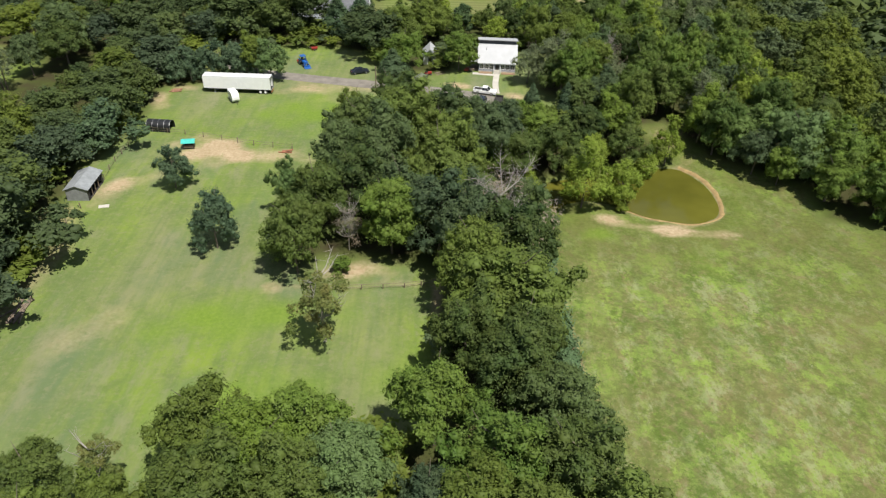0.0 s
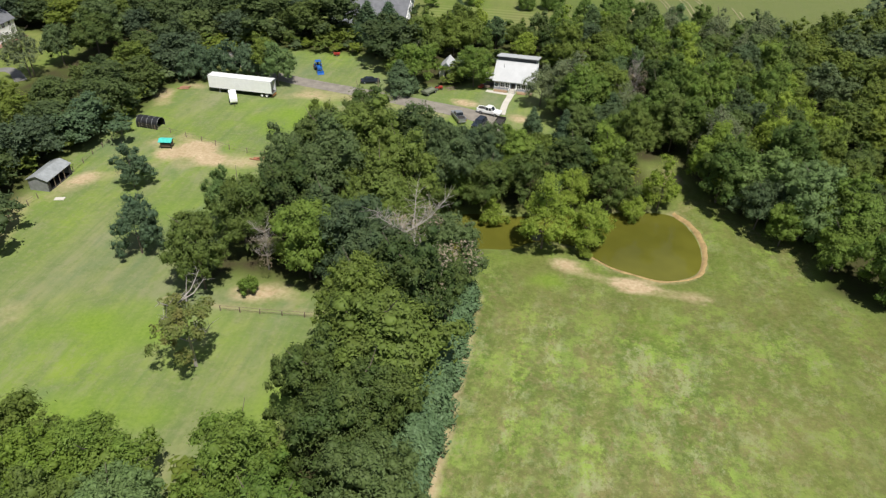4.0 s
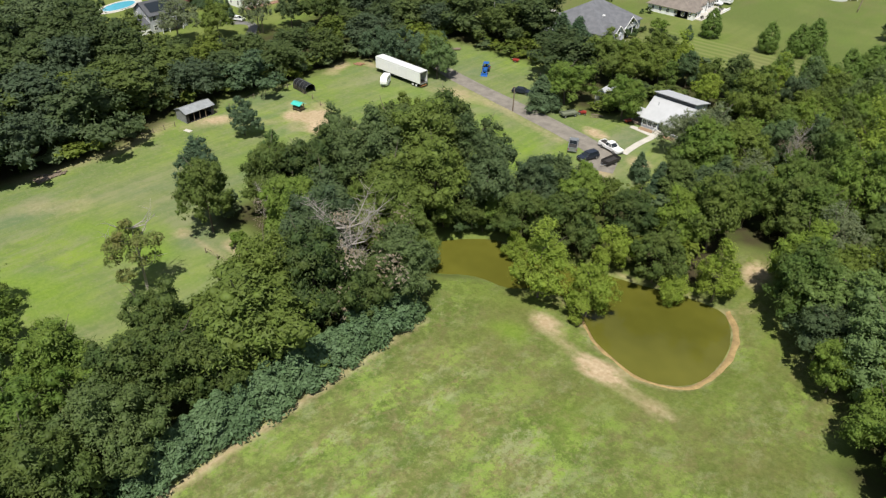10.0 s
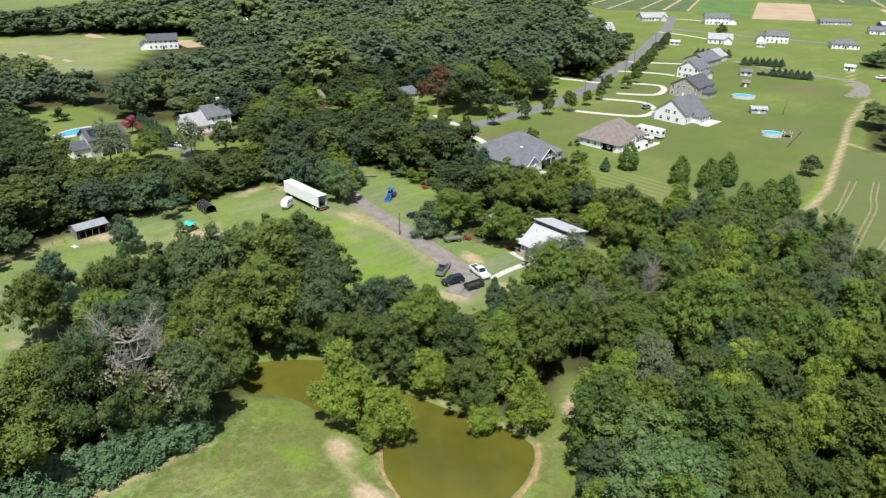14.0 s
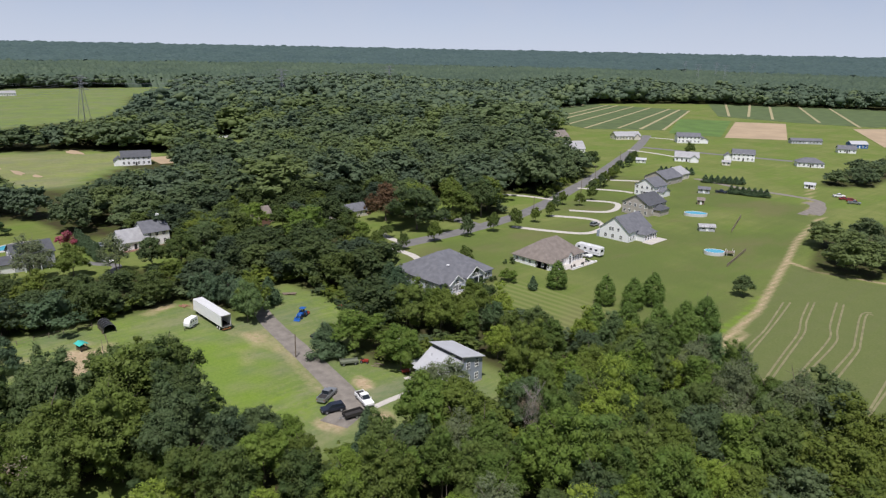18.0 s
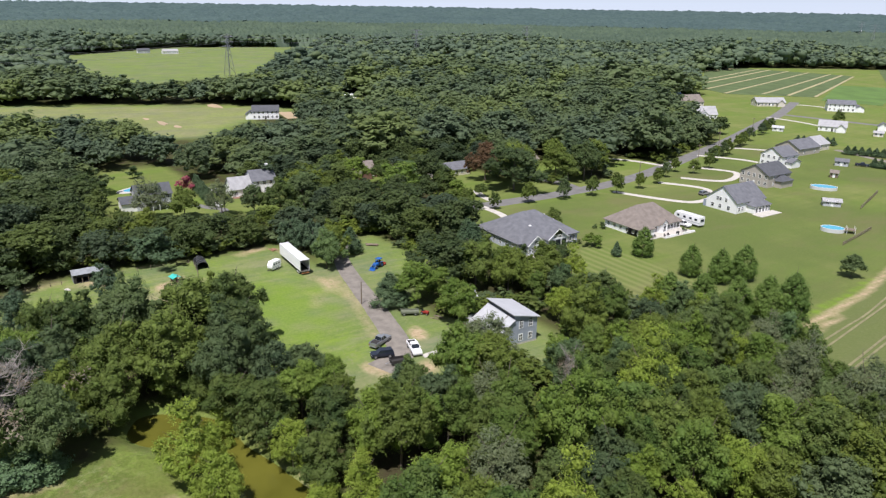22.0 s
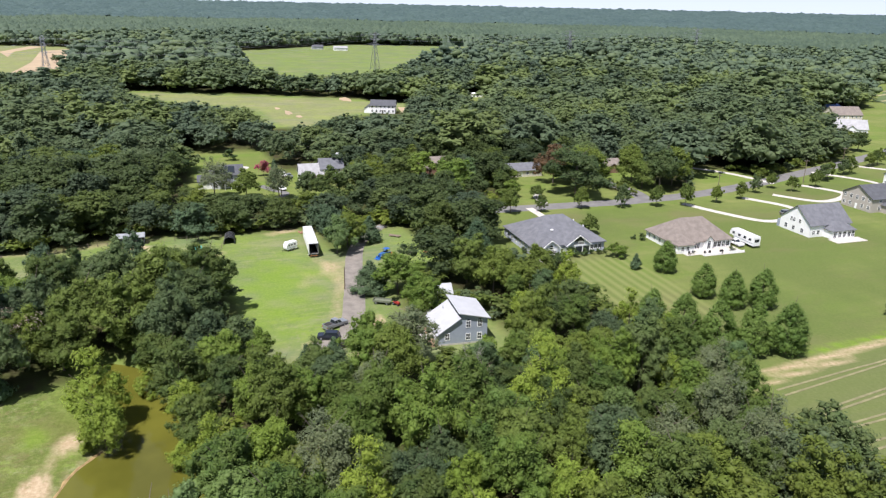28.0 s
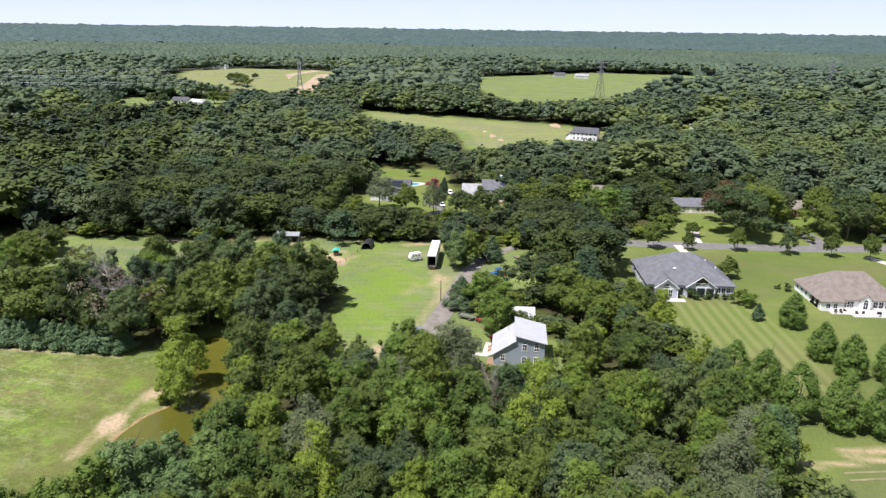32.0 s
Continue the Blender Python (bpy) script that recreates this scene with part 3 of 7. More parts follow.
def build_ground():
    gx, gy = steps(-72, 84, 1.4, -5200, 3000), steps(40, 345, 1.4, -3500, 5200)
    X, Y = np.meshgrid(gx, gy)
    x, y = X.ravel(), Y.ravel()
    z = height(x, y)
    n, m = len(gx), len(gy)
    i = (np.arange(m - 1)[:, None] * n + np.arange(n - 1)[None, :]).ravel()
    me = big_mesh("ground", np.stack([x, y, z], 1), np.stack([i, i + 1, i + n + 1, i + n], 1), GROUND, smooth=True)
    sand, lush, woods = np.zeros(x.shape), np.zeros(x.shape), np.zeros(x.shape)
    def patch(cx, cy, rx, ry, turn, amount, edge=0.8):
        """An uneven spot of soil or growth."""
        a = radians(turn)
        u, v = (x - cx) * math.cos(a) + (y - cy) * math.sin(a), (y - cy) * math.cos(a) - (x - cx) * math.sin(a)
        d = np.hypot(u / rx, v / ry) + 0.3 * np.sin(x * 0.55 + cy) * np.sin(y * 0.6 + cx)
        return amount * np.clip((1 - d) / edge, 0, 1)
    def track(line, w, amount, edge=1.5):
        return amount * soft(gap_to(line, x, y) - w / 2, edge)
    # bare paddock, worn grass, the pond's dam and shore
    sand = np.maximum.reduce([
        sand, patch(-45, 133, 11, 7, -14, 0.95, 0.6), patch(-32, 131, 9, 4, -10, 0.6), patch(-60.5, 116, 6, 4, 70, 0.8), track([(-62, 110), (-58, 118), (-50, 126)], 3, 0.4, 4),
        track([(-64, 76), (-62, 96), (-66, 108)], 4, 0.5, 4), patch(-49, 77, 12, 7, 60, 0.3), patch(-66, 158, 4, 8, 10, 0.7), patch(-63, 166, 5, 3, 0, 0.6),
        track([(33, 112.6), (40.3, 110.7), (45.2, 110), (50, 109), (55, 109)], 2.0, 0.5, 2.4), patch(46, 110, 7.5, 2.5, -11, 1.0, 0.6), patch(34.5, 113, 5, 2.8, -20, 0.8), patch(53.5, 109, 4.5, 2.2, 0, 0.6),
        track([(20.4, 50), (20.4, 66), (20.0, 84), (19.6, 100)], 1.2, 0.75, 1.6), patch(52.5, 146, 2.6, 7, 15, 0.85), patch(55.5, 137, 3, 3, 0, 0.35), patch(6, 171.6, 6, 2.4, -18, 0.9), patch(19, 166, 4, 3, 0, 0.75), patch(14.5, 155.5, 4, 2.2, 0, 0.7),
        patch(16, 157.5, 4, 3, 0, 0.8), track([(-34, 171), (-16, 167), (2, 163)], 2.5, 0.45, 3), patch(-24, 160, 10, 5, -10, 0.25), patch(-30, 167, 14, 4, 5, 0.6), patch(-14, 168.5, 7, 2.5, 0, 0.5),
        track([(0.6, 76), (1, 90)], 1.4, 0.75, 1.4), track([(-24, 87), (-8, 88.5), (1, 89.7)], 1.0, 0.5, 1.6), patch(-12, 92, 7, 3.5, 0, 0.8),
        track([(49, 240), (44, 282), (31, 336), (22, 371), (14, 420), (-4, 455), (-14, 490)], 1.7, 0.9, 2.2), track([(50, 228), (53.5, 233), (51, 246), (49, 262)], 1.4, 0.7, 1.2),
        track([(30.5, 338), (42, 333), (70, 338)], 1.5, 0.9, 1.5), patch(-25, 87.5, 2.5, 2, 0, 0.5)])
    for f in FAR_FIELDS[:2]:
        sand = np.maximum(sand, 0.25 * soft(signed(f, x, y) + 6, 8))
    shore = signed(POND, x, y)
    sand = np.maximum(sand, 0.45 * np.clip(1 - np.abs(shore - 0.8) / 1.3, 0, 1) * np.clip((x - 24) / 10, 0.25, 1))
    lush = np.maximum.reduce([lush, patch(-28, 80, 18, 7, 10, 0.75), patch(-25, 64, 16, 5, 12, 0.7), patch(-4, 68, 8, 10, 0, 0.5), patch(30.5, 107.3, 5, 3, 10, 0.6),
                              *[patch(43.6 - 0.05 * k * k + 0.6 * (k % 2), 255 + 4.2 * k, 1.7, 2.4, 0, 0.9) for k in range(10)],
                              patch(48, 100, 9, 4, 70, 0.3), patch(-20, 152, 30, 16, -10, 0.75), patch(-40, 108, 12, 5, 60, 0.4), 0.2 * np.clip(1 - np.abs(shore - 4.5) / 4, 0, 1)])
    woods = soft(-open_gap(x, y) + 1.5, 4)
    woods[shore < 1] = 0
    cover = np.stack([sand, lush, woods, np.ones(x.shape)], 1)
    pasture = soft(signed([(-80, 20), (-66, 150), (-60, 142), (-30, 135), (-22, 122), (-20, 90), (2, 90), (0, 20)], x, y), 4)
    meadow = soft(signed(MEADOW, x, y), 2)
    crop = soft(signed([(52, 240), (33, 336), (45, 331), (70, 336), (170, 330), (170, 240), (60, 232)], x, y), 3)
    for f in FAR_FIELDS + [FARMSTEAD]:
        pasture = np.maximum(pasture, soft(signed(f, x, y), 8))
    use = np.stack([pasture, meadow, crop, np.ones(x.shape)], 1)
    stripes = soft(signed([(-20, 222), (-20, 250), (2, 252), (28, 250), (32, 228), (10, 224)], x, y), 4)
    gardens = soft(signed([(-62, 225), (-20, 215), (30, 215), (50, 232), (34, 336), (10, 440), (-60, 470), (-110, 440), (-70, 330)], x, y), 12)
    deep = np.maximum(soft(98 - y, 22) * soft(signed(POND, x, y) - 26, 16), soft(62 + 0.1 * (y - 60) - x, 26)) * meadow + 0.8 * gardens
    me.attributes.new("deep", "FLOAT", "POINT").data.foreach_set("value", deep.astype(np.float32))
    me.attributes.new("stripes", "FLOAT", "POINT").data.foreach_set("value", stripes.astype(np.float32))
    for name, v in (("cover", cover), ("use", use)):
        me.attributes.new(name, "FLOAT_COLOR", "POINT").data.foreach_set("color", v.astype(np.float32).ravel())
    tagged(new("ground", me), "grassland with bare sandy patches and dark woodland floor", "ground", kind="structure")


build_ground()
water = mesh_of("pond", [(c[0] + (c[0] - 30) * 0.06, c[1] + (c[1] - 121) * 0.14, WATER_LEVEL) for c in POND], [tuple(range(len(POND)))], WATER)
shore_line = [c for c in curved([(36.3, 118.6), (40.4, 115.5), (44.2, 114.1), (48.5, 113.1), (51.9, 113.7), (54.8, 115.5), (56.2, 118.4), (56.9, 122.8), (56.5, 127.6), (55.1, 131.7), (52.4, 135.2)], 10)]
vs, fs = [], []
for i, (px, py) in enumerate(shore_line):
    a, b = shore_line[max(i - 1, 0)], shore_line[min(i + 1, len(shore_line) - 1)]
    d = Vector((b[0] - a[0], b[1] - a[1])).normalized()
    n = noise.noise((px * 0.5, py * 0.5, 3))
    wide = 0.3 + 0.4 * min(max((i - 40) / 25, 0), 1) + 0.3 * n
    for k, lift in ((-0.45, -0.25), (0.1, 0.1), (wide, 0.16), (wide + 0.3 + 0.2 * n, -0.2)):
        qx, qy = px + d.y * k, py - d.x * k
        vs.append((qx, qy, max(lay(qx, qy), WATER_LEVEL + 0.0) + lift))
    if i:
        fs += [(4 * i - 4 + j, 4 * i + j, 4 * i + j + 1, 4 * i - 3 + j) for j in range(3)]
tagged(new("pond_shore", mesh_of("pond_shore", vs, fs, plain("wet_sand", (0.37, 0.26, 0.11), 0.9, scale=1.2, vary=0.35, bump=0.3), True)), "bare tan sand rim along the pond's edge", "shore", kind="structure")
tagged(new("pond", water), "muddy olive-brown farm pond with a sandy rim", "pond", kind="structure")


def ribbon(name, line, width, material, label, lift=0.05, kind="structure", ends=None):
    """A strip of paving along a line, laid on the ground."""
    pts = curved(line, 8)
    vs, fs = [], []
    for i, (px, py) in enumerate(pts):
        a, b = pts[max(i - 1, 0)], pts[min(i + 1, len(pts) - 1)]
        d = Vector((b[0] - a[0], b[1] - a[1])).normalized()
        w = width if ends is None else ends[0] + (ends[1] - ends[0]) * i / (len(pts) - 1)
        w *= 1 + 0.06 * noise.noise((px * 0.3, py * 0.3, 0))
        z = lay(px, py) + lift
        for s in (-0.5, 0.5):
            vs.append((px - d.y * w * s, py + d.x * w * s, z))
        for s in (-0.55, 0.55):
            vs.append((px - d.y * w * s, py + d.x * w * s, z - 0.2))
    for i in range(len(pts) - 1):
        k = 4 * i
        fs += [(k + 1, k, k + 4, k + 5), (k, k + 2, k + 6, k + 4), (k + 3, k + 1, k + 5, k + 7)]
    return tagged(new(name, mesh_of(name, vs, fs, material)), label, "paving", kind=kind)


ribbon("road_drive", [(-65, 190), (-58, 184), (-50, 179), (-38, 175), (-14, 170.3), (4, 166.5), (12, 163.5), (15, 157)], 4, GRAVEL, "worn grey asphalt farm drive with ragged edges", ends=(3.2, 6.2))
ribbon("pavement_front_walk", [(15.2, 167), (15.2, 173), (16.0, 180.2)], 1.5, CONCRETE, "pale concrete front walk to the house steps", 0.06)
ribbon("pavement_patio_walk", [(9.6, 180.3), (12.4, 179.8), (15.2, 179.4)], 1.3, CONCRETE, "pale concrete walk along the house front", 0.07)
ribbon("road_street", [(-73, 206), (-73, 221), (-72, 262), (-72, 290), (-76, 322), (-86, 358), (-95, 384), (-113, 436), (-146, 519), (-165, 566), (-200, 640)], 7, ASPHALT, "grey asphalt residential street", 0.06)
ribbon("road_side_street", [(-73, 292), (-90, 293), (-120, 284)], 6, ASPHALT, "short asphalt side street", 0.08)
ribbon("road_cross_street", [(-165, 566), (-120, 575), (-60, 588)], 6, ASPHALT, "far asphalt cross street", 0.07)
ribbon("road_farm_lane", [(-70, 470), (-40, 462), (0, 458), (6, 420)], 4, GRAVEL, "gravel lane between the lots", 0.06)
for n, line in enumerate(([(-64, 302), (-50, 308), (-38, 316), (-38, 328)], [(-66, 330), (-50, 338), (-39, 330)], [(-67, 345), (-54, 357), (-62, 375), (-79, 367)],
                          [(-72, 244), (-60, 244), (-52, 241)], [(-116, 344), (-101, 354), (-82, 359)], [(-96, 392), (-80, 402), (-70, 404)], [(-107, 420), (-92, 432), (-84, 438)],
                          [(-75, 252), (-84, 253), (-92, 256)], [(-126, 156), (-118, 160), (-112, 164), (-104, 158)],
                          [(-160, 545), (-140, 545), (-118, 540)], [(-190, 628), (-175, 632), (-160, 628)])):
    ribbon("pavement_drive_%d" % (n + 1), line, 2.7, ASPHALT if n == 8 else CONCRETE, "concrete driveway on the lawn" if n != 8 else "asphalt driveway on the lawn", 0.1)

# ---- trees ----
rng = np.random.default_rng(7)
ICO_V, ICO_F = None, None


def icosa():
    g = (1 + 5 ** 0.5) / 2
    v = [(-1, g, 0), (1, g, 0), (-1, -g, 0), (1, -g, 0), (0, -1, g), (0, 1, g), (0, -1, -g), (0, 1, -g), (g, 0, -1), (g, 0, 1), (-g, 0, -1), (-g, 0, 1)]
    f = [(0, 11, 5), (0, 5, 1), (0, 1, 7), (0, 7, 10), (0, 10, 11), (1, 5, 9), (5, 11, 4), (11, 10, 2), (10, 7, 6), (7, 1, 8), (3, 9, 4), (3, 4, 2), (3, 2, 6),
         (3, 6, 8), (3, 8, 9), (4, 9, 5), (2, 4, 11), (6, 2, 10), (8, 6, 7), (9, 8, 1)]
    return np.array(v) / math.hypot(1, g), np.array(f)


ICO_V, ICO_F = icosa()


def turned(n, r):
    """n random directions, r: a generator."""
    v = r.normal(size=(n, 3))
    return v / np.linalg.norm(v, axis=1)[:, None]


def clump_balls(c, rad, r, squash=0.85, rough=0.22):
    """Rough balls of leaves: centres c, radii rad."""
    k = len(c)
    v = ICO_V[None] * (rad[:, None, None] * (1 + rough * r.normal(size=(k, len(ICO_V), 1))))
    v[..., 2] *= squash
    v = v + c[:, None]
    f = ICO_F[None] + len(ICO_V) * np.arange(k)[:, None, None]
    return v.reshape(-1, 3), f.reshape(-1, 3)


def leaf_cards(at, out, size, r, droop=0.0):
    """Leaf sprays at the points, facing roughly outward."""
    k = len(at)
    nrm = out + (0.22 if size[0] > 0.4 else 0.32 if size[0] > 0.28 else 0.55) * r.normal(size=(k, 3))
    nrm[:, 2] += 0.55
    nrm /= np.linalg.norm(nrm, axis=1)[:, None]
    a = np.cross(nrm, turned(k, r))
    a /= np.linalg.norm(a, axis=1)[:, None]
    b = np.cross(nrm, a)
    far = size[0] > 0.55
    s = (size * (0.7 + (0.5 if far else 0.95) * r.random(k)))[:, None]
    tip = at + a * s
    if droop:
        tip[:, 2] -= droop * s[:, 0]
    wide = ((0.6 if far else 0.28) + 0.26 * r.random(k))[:, None]
    v = np.stack([at - a * s * 0.7 + b * s * wide, at - a * s * 0.7 - b * s * wide, tip], 1)
    return v.reshape(-1, 3), 3 * np.arange(k)[:, None] + np.array([[0, 1, 2]])


def crown_points(kind, r, lobes):
    """Centres and radii of the boughs and then of the smaller clumps on them, of a crown 1 high and about 0.8 wide; and the number of boughs."""
    nb = max(3, lobes // 6)
    ns = lobes - nb
    if kind in ("spruce", "pear"):
        t = (np.arange(lobes) + r.random(lobes)) / lobes
        r.shuffle(t)
        a = r.random(lobes) * 6.283
        if kind == "spruce":
            t = t ** 0.8
            z, ring, rad = 0.1 + 0.86 * t, ((1 - t) * 0.34 + 0.015) * (0.55 + 0.45 * r.random(lobes)), 0.04 + 0.085 * (1 - t)
        else:
            z, ring, rad = 0.12 + 0.82 * t, 0.27 * np.sin(np.pi * np.clip(0.2 + t * 0.8, 0, 1) ** 0.8) ** 0.8, (0.085 + 0.03 * r.random(lobes)) * (1.12 - 0.5 * t)
        return np.stack([np.cos(a) * ring, np.sin(a) * ring, z], 1), rad, lobes
    if kind == "dome":
        nb = max(3, lobes // 2)
        ns = lobes - nb
    wide, tall, mid = {"dome": (0.40, 0.36, 0.54), "willow": (0.37, 0.42, 0.48), "tulip": (0.27, 0.46, 0.53), "cedar": (0.3, 0.46, 0.5), "thin": (0.27, 0.46, 0.55), "dead": (0.4, 0.34, 0.6)}.get(kind, (0.36, 0.40, 0.54))
    # boughs on an even spiral, none right below
    i = np.arange(nb) + 0.5
    z = 1 - 1.6 * i / nb
    a = i * 2.39996 + r.random() * 6.28
    ring = np.sqrt(np.clip(1 - z * z, 0, 1))
    d = np.stack([np.cos(a) * ring, np.sin(a) * ring, z], 1) + 0.14 * r.normal(size=(nb, 3))
    reach = 0.5 + 0.5 * r.random(nb)
    if kind == "dome":
        reach = 0.82 + 0.18 * r.random(nb)
    C = d * reach[:, None] * np.array([wide, wide, tall])
    # some crowns narrow to the top, some lean or spread
    C[:, :2] *= (1 - (r.uniform(0.6, 0.95) if kind == "tulip" else r.uniform(0.0, 0.75)) * np.clip(C[:, 2:] / tall, -0.3, 1)) * r.uniform(0.88, 1.08)
    C = C + np.array([r.normal() * 0.02, r.normal() * 0.02, mid])
    big = (0.1 + 0.1 * r.random(nb)) * (12 / max(nb, 4)) ** 0.42
    if kind == "dome":
        big *= 1.15
    if kind == "dead":
        C[:, :2] *= 1.25
    if kind in ("thin", "dead"):
        big *= 0.62 if kind == "dead" else 0.5
    if not ns:
        return C, big, nb
    k = np.arange(ns) % nb
    e = 0.9 * turned(ns, r) + 0.8 * (d / np.linalg.norm(d, axis=1)[:, None])[k] + np.array([0, 0, 0.35])
    e /= np.linalg.norm(e, axis=1)[:, None]
    c = C[k] + e * (big[k] * (0.8 + 0.6 * r.random(ns)))[:, None]
    return np.concatenate([C, c]), np.concatenate([big, big[k] * (0.26 + 0.3 * r.random(ns))]), nb


def crown_arrays(kind, r, lobes, cards, size, h=12.0, core=0.8, full=False):
    c, rad, nb = crown_points(kind, r, lobes)
    if full:
        k = 1.0 if kind == "dome" else 0.72
        c, rad = np.concatenate([[(0, 0, 0.5), (0.08, 0.05, 0.62), (-0.1, 0.02, 0.56), (0.02, -0.12, 0.5)], c]), np.concatenate([[0.26 * k, 0.2 * k, 0.2 * k, 0.2 * k], rad])
        nb, lobes = nb + 4, lobes + 4
    c, rad = c * h, rad * h
    if not cards:
        return clump_balls(c, rad * 0.95, r, rough=0.26)
    v1, f1 = clump_balls(c, rad * np.where(np.arange(lobes) < nb, core, core + 0.1), r, rough=0.2) if core else (np.zeros((0, 3)), np.zeros((0, 3), int))
    share = rad ** 2
    pick = r.choice(lobes, cards * 3, p=share / share.sum())
    d = turned(len(pick), r)
    d[:, 2] = np.where((d[:, 2] < -0.3) & (r.random(len(pick)) < 0.6), -d[:, 2], d[:, 2])
    at = c[pick] + d * (rad[pick] * (0.7 + 0.45 * r.random(len(pick)) + 0.55 * r.random(len(pick)) ** 4))[:, None]
    # only the skin of the whole crown carries leaves
    deep = np.zeros(len(pick), bool)
    for q in range(lobes):
        deep |= np.linalg.norm(at - c[q], axis=1) < rad[q] * 0.66
    k = np.flatnonzero(~deep)[:cards]
    at, d, pick = at[k], d[k], pick[k]
    away = at - np.array([0, 0, 0.42 * h])
    away /= np.linalg.norm(away, axis=1)[:, None] + 1e-6
    v2, f2 = leaf_cards(at, 0.5 * d + 0.75 * away, np.full(len(k), size), r, 0.45 if kind == "willow" else 0.1)
    return np.concatenate([v1, v2]), np.concatenate([f1, f2 + len(v1)])


def tube(p, q, a, b, n=6):
    p, q = Vector(p), Vector(q)
    w = (q - p).normalized()
    u = w.orthogonal().normalized()
    s = w.cross(u)
    vs = [tuple(e + (u * math.cos(6.2832 * i / n) + s * math.sin(6.2832 * i / n)) * k) for e, k in ((p, a), (q, b)) for i in range(n)]
    return vs, [(i, (i + 1) % n, n + (i + 1) % n, n + i) for i in range(n)]


def trunk_mesh(name, r, h, thick, limbs, reach, material, twigs=0):
    """A tapered, slightly leaning trunk with forking limbs."""
    vs, fs = [], []
    def put(p, q, a, b, n=6):
        v, f = tube(p, q, a, b, n)
        k = len(vs)
        vs.extend(v)
        fs.extend(tuple(i + k for i in g) for g in f)
    at = Vector((0, 0, -0.3))
    spine = [at]
    for i in range(5):
        at = at + Vector((r.normal() * 0.12, r.normal() * 0.12, h * 0.17))
        spine.append(at)
    for i in range(5):
        put(spine[i], spine[i + 1], thick * (1 - 0.16 * i), thick * (1 - 0.16 * (i + 1)), 8)
    for i in range(limbs):
        s = spine[2 + i % 4]
        a = i * 2.4 + r.random()
        e = s + Vector((math.cos(a) * reach * (0.6 + 0.5 * r.random()), math.sin(a) * reach * (0.6 + 0.5 * r.random()), h * (0.12 + 0.16 * r.random())))
        m = s.lerp(e, 0.5) + Vector((0, 0, -0.05 * h))
        put(s, m, thick * 0.42, thick * 0.28)
        put(m, e, thick * 0.28, thick * 0.08)
        for j in range(twigs):
            s2 = m.lerp(e, r.random())
            d = Vector(turned(1, r)[0]) * reach * 0.45
            d.z = abs(d.z)
            put(s2, s2 + d, thick * 0.12, thick * 0.03, 4)
    return mesh_of(name, vs, fs, material)


def make_tree(kind, label, lobes, cards, size, thick=0.22, core=0.72, limbs=6, twigs=0, bark=BARK, category="tree"):
    r = np.random.default_rng(rng.integers(1 << 30))
    v, f = crown_arrays(kind, r, lobes, cards, size, core=core)
    me = big_mesh("crown", v, f, LEAF[kind])
    top = tagged(new("garden_bush" if kind == "bush" else kind + "_tree"), label, "shrub" if kind == "bush" else category)
    t = new("trunk", trunk_mesh("trunk", r, 12.0, thick, limbs, 3.2 if kind not in ("spruce", "pear") else 1.2, bark, twigs))
    c = new("crown", me)
    t.parent = c.parent = top
    return top


STOCK = {}
MADE = {"n": 0}


def stock(kind):
    if kind not in STOCK:
        spec = {
            "oak": (5, "dark green broadleaf tree with a dense rounded crown", 150, 8200, 0.165, {}),
            "maple": (4, "bright green leafy tree with a full crown", 140, 8200, 0.165, {}),
            "tulip": (3, "tall bright green tree with a narrow tapering crown", 150, 8000, 0.165, {}),
            "willow": (2, "yellow-green willow leaning over the pond bank", 120, 8000, 0.16, dict(core=0.55)),
            "spruce": (2, "blue-green conifer with layered drooping boughs", 90, 6000, 0.2, dict(limbs=4)),
            "cedar": (2, "blue-green evergreen with an uneven oval crown on the pasture", 110, 7000, 0.165, dict(limbs=5)),
            "pear": (2, "neat egg-shaped dark green garden tree", 100, 6500, 0.17, dict(limbs=5)),
            "thin": (1, "airy tree with light green leaves turning orange", 120, 4600, 0.17, dict(core=0, limbs=12, twigs=4, bark=PALE_BARK)),
            "grey": (1, "airy grey-green tree with a loose feathery crown", 130, 7000, 0.15, dict(core=0.4, limbs=10, twigs=3)),
            "dead": (1, "dying grey tree with bare pale branches", 64, 1300, 0.16, dict(core=0, limbs=34, twigs=18, bark=PALE_BARK, thick=0.16)),
            "copper": (1, "copper-brown broadleaf tree beside the street", 110, 6000, 0.2, {}),
            "bush": (2, "clipped dark green garden bush beside the house", 24, 900, 0.5, dict(limbs=3)),
            "pink": (1, "small tree in pink blossom", 30, 2000, 0.45, {}),
        }[kind]
        n, label, lobes, cards, size, extra = spec
        STOCK[kind] = [make_tree(kind, label, lobes, cards, size, **extra) for _ in range(n)]
        for s in STOCK[kind]:
            s["spare"] = 1
    return STOCK[kind]


def plant(kind, x, y, h, wide=1.0, label="", group=""):
    """One tree of that height at x, y; wide: its breadth against the usual."""
    first = stock(kind)[int(rng.integers(len(stock(kind))))]
    s = h / 12.0
    m = Matrix.LocRotScale((x, y, lay(x, y)), Euler((0, 0, rng.random() * 6.283)), (s * wide, s * wide, s))
    if first.get("spare"):
        del first["spare"]
        first.matrix_basis = m
        t = first
    else:
        t = copy_thing(first, m)
        t.matrix_basis = m
    MADE["n"] += 1
    PLANTED.append((x, y, h * 0.3 * wide))
    return tagged(t, label, group=group)


PLANTED = [(-66.5, 111, 5.5), (-64.5, 118, 4.5)]
